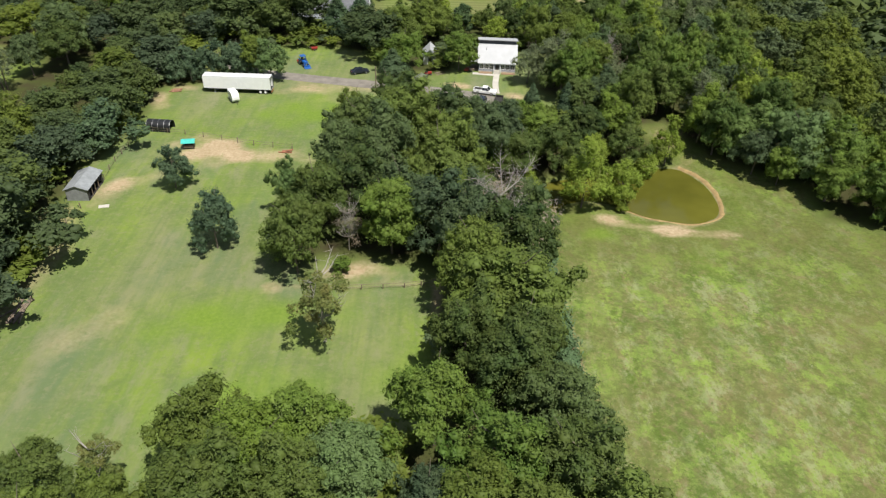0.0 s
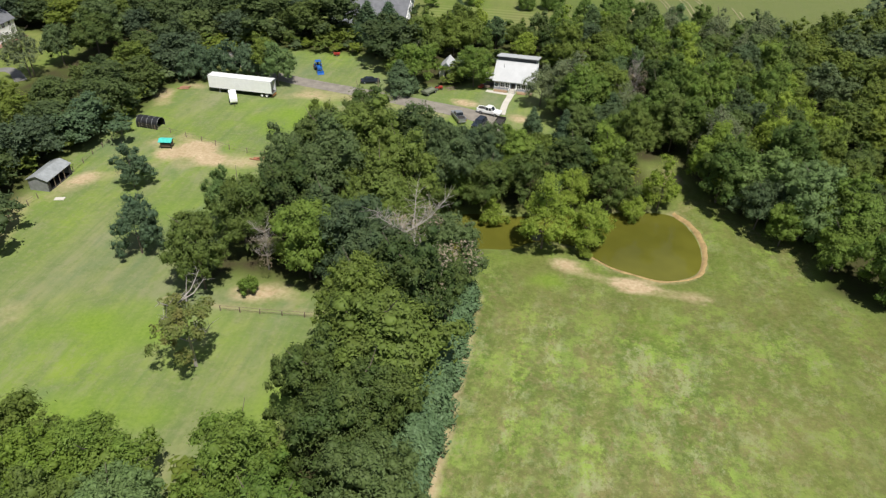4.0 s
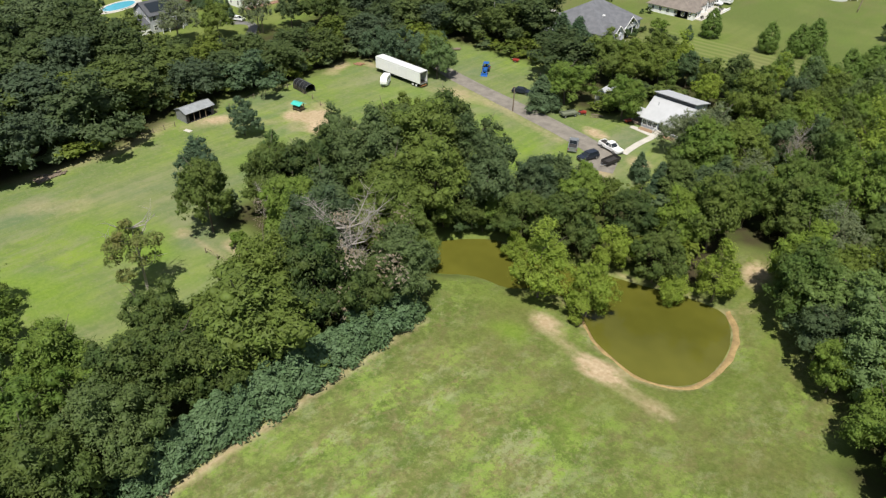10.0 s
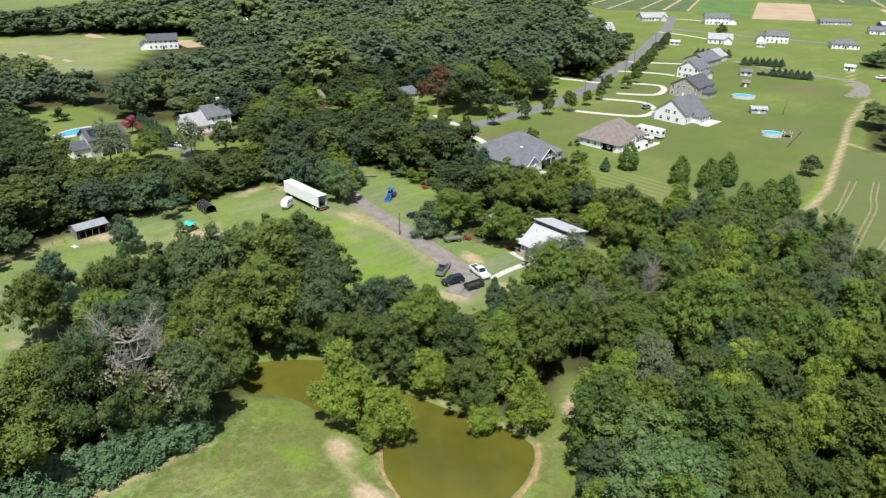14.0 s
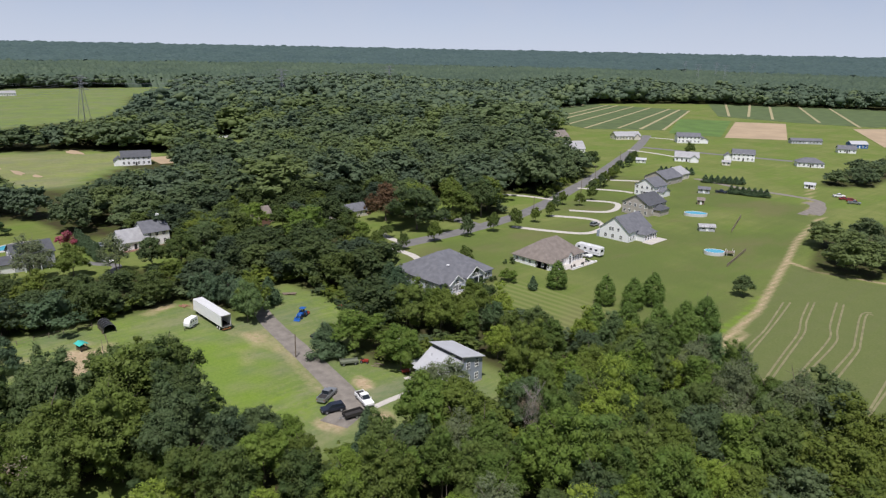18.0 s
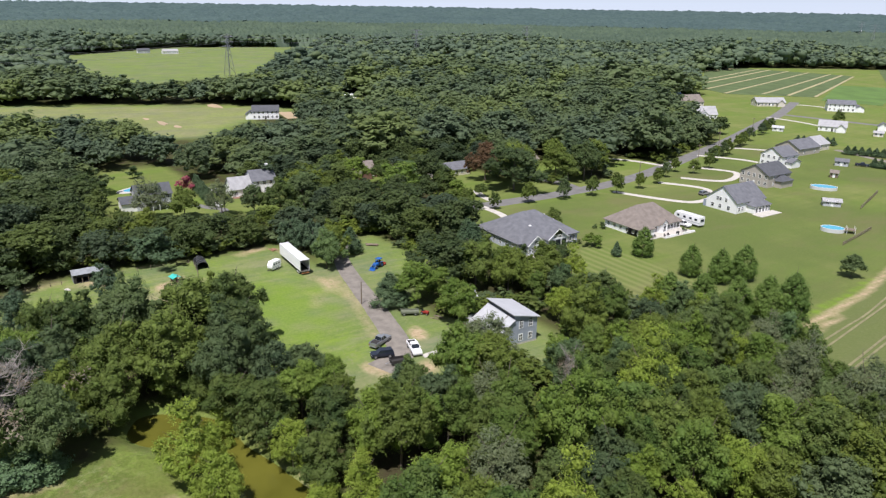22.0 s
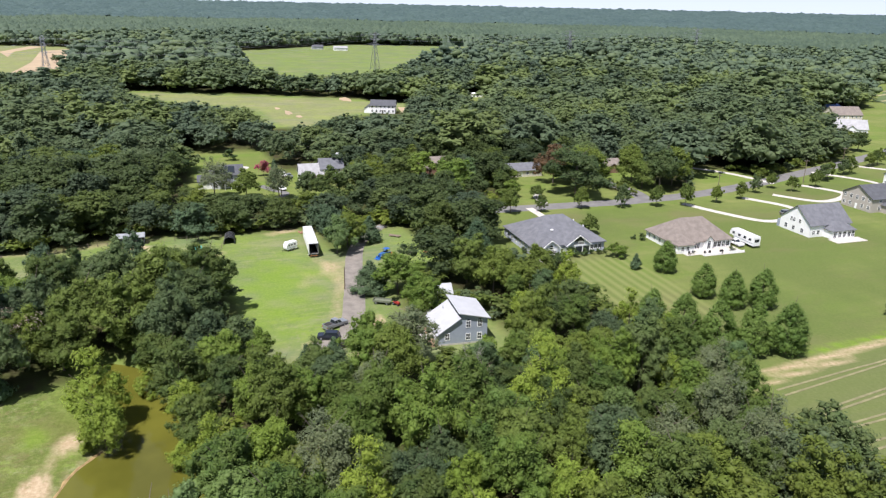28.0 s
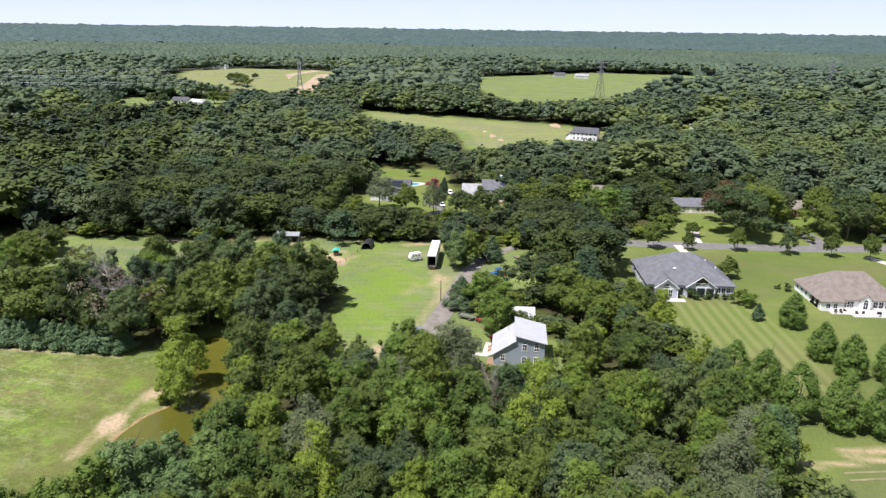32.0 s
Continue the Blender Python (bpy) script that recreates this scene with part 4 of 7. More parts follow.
# trees that stand out, space by space: kind, x, y, height, breadth
for row in (
    ("thin", -15, 75, 13.5, 1.05), ("cedar", -49, 117, 8.5, 0.95), ("cedar", -36, 97.5, 10.5, 0.9),
    ("oak", -26, 54, 12.5, 1.0), ("maple", -19, 50.5, 12, 1.0), ("maple", -13.7, 53, 12, 1.0), ("maple", -9, 48.5, 11.5, 1.0), ("oak", -21.5, 45, 12.5, 1.1), ("oak", -14, 45, 12, 1.0),
    ("oak", -42, 47.5, 9.5, 1.0), ("thin", -36, 49.5, 9, 0.9), ("oak", -33, 43.5, 9, 1.0), ("oak", -40, 42, 9, 1.0), ("oak", -47, 45, 10, 1.0)):
    plant(*row)
for row in (
    ("maple", 0.6, 57, 13, 0.95), ("oak", 10, 60.5, 14, 0.95), ("oak", 14.6, 55, 13.5, 0.95), ("maple", 6.8, 48.5, 13.5, 1.0), ("oak", 15.6, 48, 13.5, 1.05), ("oak", 11, 75.5, 16.5, 1.28), ("oak", 4.6, 67.5, 14.5, 0.78),
    ("oak", 11.5, 66.5, 15, 0.85), ("oak", 6.3, 83, 16.5, 0.78), ("oak", 11.6, 87, 17.5, 0.84), ("oak", 6.0, 90.5, 17.0, 0.82), ("dead", 10.2, 94.5, 17.5, 1.1), ("oak", 15.0, 99.8, 14.5, 0.86), ("oak", 15.5, 92, 13, 0.72),
    ("oak", 5.5, 42, 12.3, 1.01), ("oak", 18.8, 39.5, 14.0, 1.01), ("oak", 11, 41, 12.5, 0.95), ("oak", 0, 46, 9.5, 0.85)):
    plant(*row)
for row in (
    ("oak", -21.5, 91, 14.4, 0.77), ("oak", -20, 103, 14.4, 0.85), ("dead", -14.0, 98, 9, 0.8), ("maple", -14.5, 91.5, 3.0, 1.30), ("maple", -6.8, 97.5, 14.4, 0.89), ("oak", 1, 97, 15.0, 0.94), ("maple", -24.5, 107, 11.2, 0.72),
    ("oak", -14, 107, 15.0, 0.94), ("oak", -5, 103, 14.4, 0.94), ("oak", 1, 112.5, 16.2, 0.94), ("oak", -9, 117, 16.9, 0.94), ("oak", -17, 116, 15.0, 0.85), ("oak", -15, 127, 15.6, 0.94),
    ("oak", -5, 127, 17.5, 1.02), ("oak", -8, 136, 16.2, 0.98), ("oak", 3, 133, 15.6, 0.94), ("oak", -17, 136, 12.5, 0.77), ("oak", 3, 121, 16.2, 0.94), ("oak", 9, 129, 15.0, 0.85), ("maple", -1, 107, 10.0, 0.77)):
    plant(*row)
for row in (
    ("willow", 28.6, 117.5, 11.8, 1.05), ("willow", 36.6, 119.4, 10.5, 0.9), ("willow", 36.4, 116.4, 2.2, 1.3), ("willow", 44.6, 132, 6.5, 1.0), ("willow", 49.5, 136, 9.5, 0.9), ("oak", 40, 134, 10, 1.0), ("willow", 33, 132, 9, 0.9),
    ("oak", 25, 130.5, 11.5, 1.0), ("oak", 17, 128.5, 11, 1.0), ("oak", 32, 139, 11, 1.0), ("maple", 22, 138, 10.5, 1.0), ("oak", 14, 136, 11, 1.0), ("maple", 38.5, 143, 11, 1.0), ("willow", 18.5, 124.5, 6, 1.0)):
    plant(*row)
for row in (
    ("maple", 67, 138, 11.5, 1.25), ("maple", 76, 135.5, 11, 1.2), ("maple", 59.5, 167, 16.5, 0.78), ("maple", 61.0, 179.5, 12, 1.0), ("willow", 77.6, 181.4, 11.5, 0.9), ("grey", 71.7, 200.4, 11.5, 1.0), ("grey", 60.6, 150.8, 13, 0.95), ("tulip", 52.5, 175.5, 13.5, 0.9), ("willow", 80.1, 168, 10.5, 0.9), ("willow", 82.7, 158.6, 11, 0.9), ("maple", 60, 214, 11, 1.1),
    ("grey", 42, 163, 11, 1.0), ("oak", 33, 154, 10, 1.0), ("spruce", 30, 153, 9.5, 0.9), ("maple", 77, 120, 9.5, 1.2), ("oak", 66.5, 131, 10, 0.95), ("maple", 70, 126.5, 9, 0.9)):
    plant(*row)
for row in (
    ("spruce", -11.0, 173.6, 8.5, 1.5), ("maple", -8.6, 180.2, 10.5, 1.3), ("maple", 6.0, 182, 10.5, 1.05), ("spruce", -50, 182, 8, 1.3), ("maple", -41.5, 170.8, 10.5, 0.95), ("oak", -46, 174.5, 10.5, 0.95),
    ("grey", 23.4, 174.2, 9.5, 1.1), ("grey", 30.2, 173.2, 13.2, 1.1), ("dead", 44.6, 179.6, 11, 0.6), ("spruce", 23, 159, 6.5, 1.0), ("spruce", -22, 205, 13, 1.3), ("oak", -11.5, 199, 12, 1.1), ("spruce", -29, 208, 12, 1.2), ("oak", -3, 203, 11, 1.0)):
    plant(*row)
for x, y, h in ((12.6, 252.5, 9), (20, 255, 9.5), (22, 262, 10), (24.5, 229.5, 9.5), (31.6, 232.7, 11), (38, 236.3, 11.5), (41.3, 243, 11.5), (43.2, 250, 11.5), (-5, 253.5, 9)):
    plant("pear", x, y, h, 0.98, group="row of lawn trees")
plant("oak", 35.7, 290, 6.5, 1.1)
plant("spruce", -9, 247, 4.5, 1.1)
plant("maple", -19, 247.5, 3.8, 1.7)
for x, y, h in ((-67.5, 262, 6.5), (-65.3, 277, 6.5), (-63.5, 290, 6.5), (-61.5, 301, 7), (-62.4, 315, 5.5), (-65, 328, 5.5), (-71, 340, 5.5), (-76, 352, 5.5), (-67.5, 235, 7.5), (-66.5, 246, 5)):
    plant("oak", x, y, h * 1.25, 0.74, group="street trees")
for x, y, h in ((-70, 357, 5), (-73.5, 372, 5.5), (-82, 384, 6), (-84, 389, 6), (-88.5, 402, 5.5), (-90, 407, 6), (-99, 428, 5.5), (-101, 433, 6), (-103, 438, 5.5), (-109, 452, 6), (-118, 476, 5.5), (-120.5, 482, 6), (-128, 500, 5.5)):
    plant("oak", x, y, h * 1.3, 0.8, group="street trees")
for row in (("copper", -104, 269, 16, 0.95), ("oak", -85, 269, 18.5, 1.25), ("oak", -93, 309, 16, 1.4), ("maple", -92, 222, 14.5, 1.3), ("maple", -124, 219, 11, 1.3), ("oak", -129, 211, 12.5, 1.2), ("oak", -118, 229, 11, 1.2), ("oak", -103, 250, 8, 1.15), ("oak", -95, 243, 9, 1.1), ("maple", -87, 243.5, 7, 1.1), ("oak", -83, 252, 5.5, 1.2), ("oak", -112, 246, 10, 1.1), ("pink", -142, 158.5, 6, 1.0), ("oak", -97, 279, 17, 1.05), ("oak", -108, 285, 16, 1.1), ("oak", -84, 305, 17, 1.0), ("oak", -90, 315, 16, 1.0), ("oak", -96, 300, 16, 1.0), ("oak", -88, 300, 12, 1.1), ("oak", -40, 250, 6, 1.1),
            ("maple", -8, 560, 6, 1.0), ("oak", -120, 560, 8, 1.1), ("oak", -262, 590, 10, 1.2), ("oak", -131, 456, 10.5, 1.15), ("maple", -105, 232, 11, 1.1), ("oak", -100, 188, 13, 1.3), ("oak", -95, 178, 12, 1.2), ("grey", -103.5, 161, 12, 1.05), ("grey", -111, 139, 13.5, 1.15), ("oak", -137, 124, 13, 1.1), ("oak", -101, 171, 11, 0.9), ("bush", -176, 146, 4, 1.4), ("oak", -108, 150, 10, 1.1)):
    plant(*row)


for x, y, h in ((-64.5, 168.5, 8), (-61.5, 170.5, 9), (-58.5, 171.5, 8.5), (-55, 172.6, 9.5), (-51.5, 173.5, 9), (-48.5, 174.2, 8)):
    plant("cedar", x, y, h, 0.85, "dark evergreen in the row behind the trailer", "row of dark evergreens")
for i in range(9):
    plant("spruce", -146 + 3.3 * i, 163 - 0.2 * i, 6.3 + 0.3 * (i % 3), 0.75, group="row of conical evergreens")


def scatter(poly, gap, keep=0.9, edge=1.0):
    """Points of an uneven grid inside the polygon and outside the open land, clear of the trees planted."""
    xs, ys = [p[0] for p in poly], [p[1] for p in poly]
    gx, gy = np.meshgrid(np.arange(min(xs), max(xs), gap), np.arange(min(ys), max(ys), gap * 0.87))
    gx = gx + (np.arange(gx.shape[0]) % 2)[:, None] * gap / 2
    x, y = gx.ravel() + rng.uniform(-0.32, 0.32, gx.size) * gap, gy.ravel() + rng.uniform(-0.32, 0.32, gx.size) * gap
    ok = inside(poly, x, y) & (rng.random(x.size) < keep)
    x, y = x[ok], y[ok]
    ok = open_gap(x, y) > edge
    for px, py, pr in PLANTED:
        ok &= np.hypot(x - px, y - py) > pr + gap * 0.28
    return x[ok], y[ok]


NEAR_WOODS = [(24, 134), (62, 130), (80, 104), (92, 104), (92, 140), (82, 150), (82, 236), (40, 236), (-12, 224), (-12, 198), (26, 198), (24, 158), (4, 147), (14, 125)]
for x, y in zip(*scatter(NEAR_WOODS, 6.7)):
    if not (x > 18 and y > 225) and (y - 0.2 * x < 190 or rng.random() < 0.8):
        kind = ("oak", "tulip", "maple", "grey", "willow")[int(rng.choice(5, p=(0.42, 0.28, 0.18, 0.06, 0.06)))]
        tall = rng.uniform(8, 11) if y > 200 and x < 45 else rng.uniform(9.5, 15)
        if 24 < x < 48 and 170 < y < 197:
            tall = min(tall, 3 + (x - 24) * 0.45)
        if 12 < x < 33 and 141 < y < 166:
            tall = min(tall, 8)
        plant(kind, float(x), float(y), float(tall), float(rng.uniform(0.78, 1.0)))
for poly in ([(4, 40), (12, 40), (11.5, 100), (5, 92), (4, 62)], [(-20, 101), (4, 93), (14, 108), (10, 124), (20, 146), (-20, 146), (-20, 110)]):
    for x, y in zip(*scatter(poly, 6.2)):
        plant("oak", float(x), float(y), float(rng.uniform(8, 11.5)), float(rng.uniform(0.9, 1.1)))

for row in (("oak", 4.6, 121.6, 6.5, 1.2), ("oak", 8.4, 125.2, 7.5, 1.1), ("maple", 11.8, 127.6, 8, 1.0), ("bush", 6.4, 123.2, 3, 1.4), ("bush", 10.2, 126, 3, 1.3)):
    plant(*row)


# ---- woods that nobody could count ----
def woods_mesh(name, x, y, hs, lobes, cards, size, material, label, core=0.66, wide=1.0, form="oak"):
    V, F, T, n = [], [], [], 0
    forms = [crown_arrays(form, np.random.default_rng(100 + k), lobes, cards, size, core=core, full=True) for k in range(8)]
    for k, (px, py, h) in enumerate(zip(x, y, hs)):
        v, f = forms[k % 8]
        a = rng.random() * 6.283
        s, w = h / 12.0, h / 12.0 * wide * rng.uniform(0.85, 1.3)
        p = np.stack([(v[:, 0] * math.cos(a) - v[:, 1] * math.sin(a)) * w + px, (v[:, 0] * math.sin(a) + v[:, 1] * math.cos(a)) * w + py, v[:, 2] * s], 1)
        V.append(p)
        F.append(f + n)
        stand = math.sin(px / 83 + 2.2 * math.sin(py / 140)) * math.sin(py / 57 + 1.7 * math.sin(px / 190))      # stands of one age and kind
        T.append(np.full(len(v), min(max(0.7 * rng.beta(1.2, 1.7) + 0.08 + 0.42 * stand, 0.0), 1.0)))
        n += len(v)
    if V:
        tagged(new(name, big_mesh(name, np.concatenate(V), np.concatenate(F), material, np.concatenate(T))), label, "woods", kind="stuff")


EYE_AT = (125, 130)


def kept_low(x, y, hs, fields, least=0.55):
    """Heights of woods on the near side of open land: felled or young where they would stand across the view on it."""
    top = np.array(hs, float)
    for k in np.linspace(1.02, 1.42, 17):
        gx, gy = EYE_AT[0] + (x - EYE_AT[0]) * k, EYE_AT[1] + (y - EYE_AT[1]) * k
        hit = np.zeros(x.shape, bool)
        for f in fields:
            hit |= inside(f, gx, gy)
        top = np.where(hit, np.minimum(top, 68 * (1 - 1 / k)), top)
    return np.where(top < hs * least, 0.0, top)


WEST = [(-66, 56), (-62, 84), (-60, 100), (-66, 112), (-66, 172), (-42, 172), (-10, 196), (-17, 206), (-34, 219), (-78, 222), (-78, 300), (-150, 300), (-150, 40), (-80, 40)]
x, y = scatter(WEST, 10.4, 0.96)
hs = np.where(((y > 118) & (x < -60)) | ((abs(y - 112) < 16) & (x > -78)), rng.uniform(9, 13.5, len(x)), rng.uniform(12, 17, len(x)))
hs = kept_low(x, y, hs, YARDS[2:5], 0.3)
x, y, hs = x[hs > 0], y[hs > 0], hs[hs > 0]
kinds = rng.random(len(x))
for lo, hi, leaf, label in ((0, 0.84, "wild", "dark green mixed woodland beside the pasture"), (0.84, 0.985, "fresh", "brighter green trees in the woodland"), (0.985, 1, "spruce", "blue-green conifers in the woodland")):
    k = (kinds >= lo) & (kinds < hi)
    woods_mesh("woodland", x[k], y[k], hs[k], 120, 3000, 0.27, LEAF[leaf], label, wide=1.3)
x, y = scatter([(78, 150), (88, 140), (88, 96), (112, 80), (118, 120), (122, 236), (78, 228)], 7.4, 0.93)
woods_mesh("woodland", x, y, rng.uniform(7.5, 13.5, len(x)), 110, 3400, 0.21, LEAF["fresh"], "green woodland beyond the pond")
x, y = scatter([(-60, 18), (-78, 38), (-150, 42), (-330, 30), (-330, -120), (-120, -60), (-70, -10)], 9.0, 0.95)
woods_mesh("woodland", x, y, rng.uniform(11, 16, len(x)), 40, 200, 1.3, LEAF["wild"], "dark green woodland south of the pasture")
for poly in ([(122, 80), (240, 60), (250, 240), (122, 236)], [(-60, 16), (250, 16), (250, -90), (-120, -90)]):
    x, y = scatter(poly, 9.5, 0.95)
    woods_mesh("woodland", x, y, rng.uniform(10, 15, len(x)), 16, 60, 1.8, LEAF["wild"], "green woodland round the meadow")
# low growth under the wood's edge
x, y = scatter([(-78, 36), (-78, 205), (-40, 224), (86, 236), (92, 100), (60, 120), (18, 104), (11, 40)], 4.4, 0.9, 0.6)
k = (open_gap(x, y) < 8) | inside(NEAR_WOODS, x, y)
x2, y2 = scatter([(-76, 226), (-76, 330), (-100, 420), (-170, 500), (-190, 490), (-120, 400), (-96, 300), (-150, 300), (-150, 226)], 4.6, 0.9, 0.6)
k2 = open_gap(x2, y2) < 6
x, y, k = np.concatenate([x, x2]), np.concatenate([y, y2]), np.concatenate([k, k2])
woods_mesh("undergrowth", x[k], y[k], rng.uniform(2.2, 4.6, int(k.sum())), 12, 150, 1.0, LEAF["fresh"], "bright green bushes along the edge of the woods", wide=1.5)
# outer rings take leaf colours with more painted haze
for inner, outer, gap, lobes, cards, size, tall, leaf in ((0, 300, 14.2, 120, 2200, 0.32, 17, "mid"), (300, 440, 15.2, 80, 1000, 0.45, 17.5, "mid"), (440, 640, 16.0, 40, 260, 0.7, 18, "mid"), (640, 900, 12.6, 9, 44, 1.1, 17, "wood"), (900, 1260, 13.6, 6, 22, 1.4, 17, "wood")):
    zone = [(-2300, -1500), (-2300, 1800), (-900, 2500), (260, 2500), (260, 230), (100, 236), (-78, 224), (-78, 40), (-700, -700)]
    x, y = scatter(zone, gap, 0.9 if inner < 440 else 0.97, 2.0)
    d = np.hypot(x - EYE_AT[0], y - EYE_AT[1])
    ang = np.degrees(np.arctan2(y - EYE_AT[1], x - EYE_AT[0])) % 360
    k = (d >= inner) & (d < outer) & ~inside(WEST, x, y) & ~inside([(-60, 18), (-78, 38), (-150, 42), (-330, 30), (-330, -120), (-120, -60), (-70, -10)], x, y) & (ang > 88) & (ang < 222)
    x, y = x[k], y[k]
    hs = np.clip(rng.normal(tall, 3.6 if inner < 440 else 2.2, len(x)) + 3 * np.sin(x / 47 + 2 * np.sin(y / 90)) * np.sin(y / 61), 8, 25)
    hs = hs * (1 + 0.16 * np.sin(x / 83 + 2.2 * np.sin(y / 140)) * (d[k] > 440))
    hs = kept_low(x, y, hs, FAR_FIELDS)
    hs = kept_low(x, y, hs, YARDS + [WEST_PLOTS, [(-325, 232), (-288, 232), (-282, 264), (-322, 264)]], 0.3)
    x, y, hs = x[hs > 0], y[hs > 0], hs[hs > 0]
    hs = np.where(inside(COPSES[0], x, y) | inside(COPSES[1], x, y), hs * 0.54, hs)
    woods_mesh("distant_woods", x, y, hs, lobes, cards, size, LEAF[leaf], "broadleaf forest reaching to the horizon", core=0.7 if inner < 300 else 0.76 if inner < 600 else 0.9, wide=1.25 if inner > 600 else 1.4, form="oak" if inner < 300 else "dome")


CUTS = FAR_FIELDS[1:] + [STREETSIDE]


def far_canopy(name, near, far, grow, columns, leaf, label):
    """The forest's roof far off: domed crowns side by side, in cells that widen with distance."""
    rs = [near]
    while rs[-1] < far:
        rs.append(rs[-1] + grow * rs[-1])
    az = np.radians(np.linspace(84, 226, columns))
    R, A = np.meshgrid(np.array(rs), az, indexing="ij")
    x, y = (EYE_AT[0] + R * np.cos(A)).ravel(), (EYE_AT[1] + R * np.sin(A)).ravel()
    r = np.random.default_rng(int(near))
    cell = max(13.0, near * 0.0085)
    I, J = np.floor(x / cell).astype(int), np.floor(y / cell).astype(int)
    def dice(i, j, k):
        v = np.sin(i * 127.1 + j * 311.7 + k * 74.7) * 43758.5453
        return v - np.floor(v)
    z, tone = np.full(x.shape, 3.0), np.zeros(x.shape)
    for di in (-1, 0, 1):
        for dj in (-1, 0, 1):
            i, j = I + di, J + dj
            cx, cy = (i + 0.15 + 0.7 * dice(i, j, 1)) * cell, (j + 0.15 + 0.7 * dice(i, j, 2)) * cell
            stand = np.sin(cx / 83 + 2.2 * np.sin(cy / 140)) * np.sin(cy / 57 + 1.7 * np.sin(cx / 190))
            h = 13.5 + 6 * dice(i, j, 3) + 2.5 * stand
            d = np.hypot(x - cx, y - cy) / (cell * (0.5 + 0.16 * dice(i, j, 5)))
            dome = np.where(d < 1, h * (0.3 + 0.7 * np.sqrt(np.clip(1 - d * d, 0, 1))), 2.0)
            up = dome > z
            tone = np.where(up, np.clip(0.42 + 0.5 * (dice(i, j, 4) - 0.5) + 0.22 * stand, 0, 1), tone)
            z = np.maximum(z, dome)
    z = z + np.clip(r.normal(size=z.shape), -2, 2) * (0.8 + 0.0004 * R.ravel())
    D = R.ravel()
    z += 46 * np.clip((D - 2200) / 2700, 0, 1) ** 1.4        # the land climbs slowly to the skyline
    open_land = np.zeros(x.shape, bool)
    for f in CUTS:
        open_land |= inside(f, x, y)
    z[open_land] = -2
    n, m = R.shape[1], R.shape[0]
    i = (np.arange(m - 1)[:, None] * n + np.arange(n - 1)[None, :]).ravel()
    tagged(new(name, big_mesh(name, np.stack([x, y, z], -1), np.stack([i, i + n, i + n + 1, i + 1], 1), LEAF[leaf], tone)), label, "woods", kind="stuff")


# both canopies use leaf colours with the haze painted in, bluer farther out
far_canopy("far_forest", 1230, 2300, 0.0032, 1000, "far_hazed", "closed canopy of a wide forest, haze painted into its leaf colour")
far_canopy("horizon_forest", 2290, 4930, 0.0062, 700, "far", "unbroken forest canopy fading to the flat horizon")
for poly in ([(94, 100), (122, 82), (240, 62), (240, 16), (104, 16)], [(-8, 16), (19, 16), (18.5, 33), (-6, 33)]):
    x, y = scatter(poly, 9.0, 0.95)
    woods_mesh("woodland", x, y, rng.uniform(9, 14, len(x)), 16, 60, 1.6, LEAF["wild"], "green woodland round the meadow")
# silvery hedge along the meadow
r = np.random.default_rng(31)
hedge_meshes = []
for k in range(3):
    v, f = crown_arrays("spruce", r, 60, 3600, 0.2, h=6.2, core=0.75)
    v[:, :2] *= 1.3
    v[:, 2] = v[:, 2] - 0.4
    hedge_meshes.append(big_mesh("leaves", v, f, LEAF["hedge"]))
HEDGE_TRUNK = trunk_mesh("stem", r, 4.0, 0.08, 5, 1.2, BARK)
y = 56.0
while y < 99.5:
    top = tagged(new("hedge_shrub"), "silvery blue-green shrub in the hedge beside the meadow", "shrub", "meadow hedge")
    px = 17.4 + float(rng.uniform(-0.4, 0.4))
    top.matrix_basis = Matrix.LocRotScale((px, y, lay(px, y)), Euler((0, 0, rng.random() * 6.283)), [float(rng.uniform(0.95, 1.2))] * 3)
    for n, me in (("leaves", hedge_meshes[int(rng.integers(3))]), ("stem", HEDGE_TRUNK)):
        o = new(n, me)
        o.parent = top
    y += float(rng.uniform(1.9, 2.5))

# ---- building blocks ----
def part(name, bm, material, parent, label=""):
    me = bpy.data.meshes.new(name)
    bm.to_mesh(me)
    bm.free()
    me.materials.append(material)
    o = new(name, me)
    o.parent = parent
    return tagged(o, label)


def shared(name, me, parent, m, label=""):
    o = new(name, me)
    o.parent = parent
    o.matrix_basis = m
    return tagged(o, label)


def boxes(*lots, bevel=0.0):
    """One mesh of boxes, each x0, x1, y0, y1, z0, z1."""
    bm = bmesh.new()
    for x0, x1, y0, y1, z0, z1 in lots:
        v = [bm.verts.new((x, y, z)) for x in (x0, x1) for y in (y0, y1) for z in (z0, z1)]
        for f in ((0, 1, 3, 2), (4, 6, 7, 5), (0, 4, 5, 1), (2, 3, 7, 6), (0, 2, 6, 4), (1, 5, 7, 3)):
            bm.faces.new([v[i] for i in f])
    if bevel:
        bmesh.ops.bevel(bm, geom=bm.edges[:], offset=bevel, segments=2, affect="EDGES", profile=0.5)
    return bm


def prism(poly, y0, y1, axis="y"):
    """A polygon (u, z) drawn out along y (or along x)."""
    bm = bmesh.new()
    put = (lambda u, w, z: (u, w, z)) if axis == "y" else (lambda u, w, z: (w, u, z))
    a = [bm.verts.new(put(u, y0, z)) for u, z in poly]
    b = [bm.verts.new(put(u, y1, z)) for u, z in poly]
    n = len(poly)
    bm.faces.new(a)
    bm.faces.new(b[::-1])
    for i in range(n):
        bm.faces.new((a[i], b[i], b[(i + 1) % n], a[(i + 1) % n]))
    bmesh.ops.recalc_face_normals(bm, faces=bm.faces[:])
    return bm


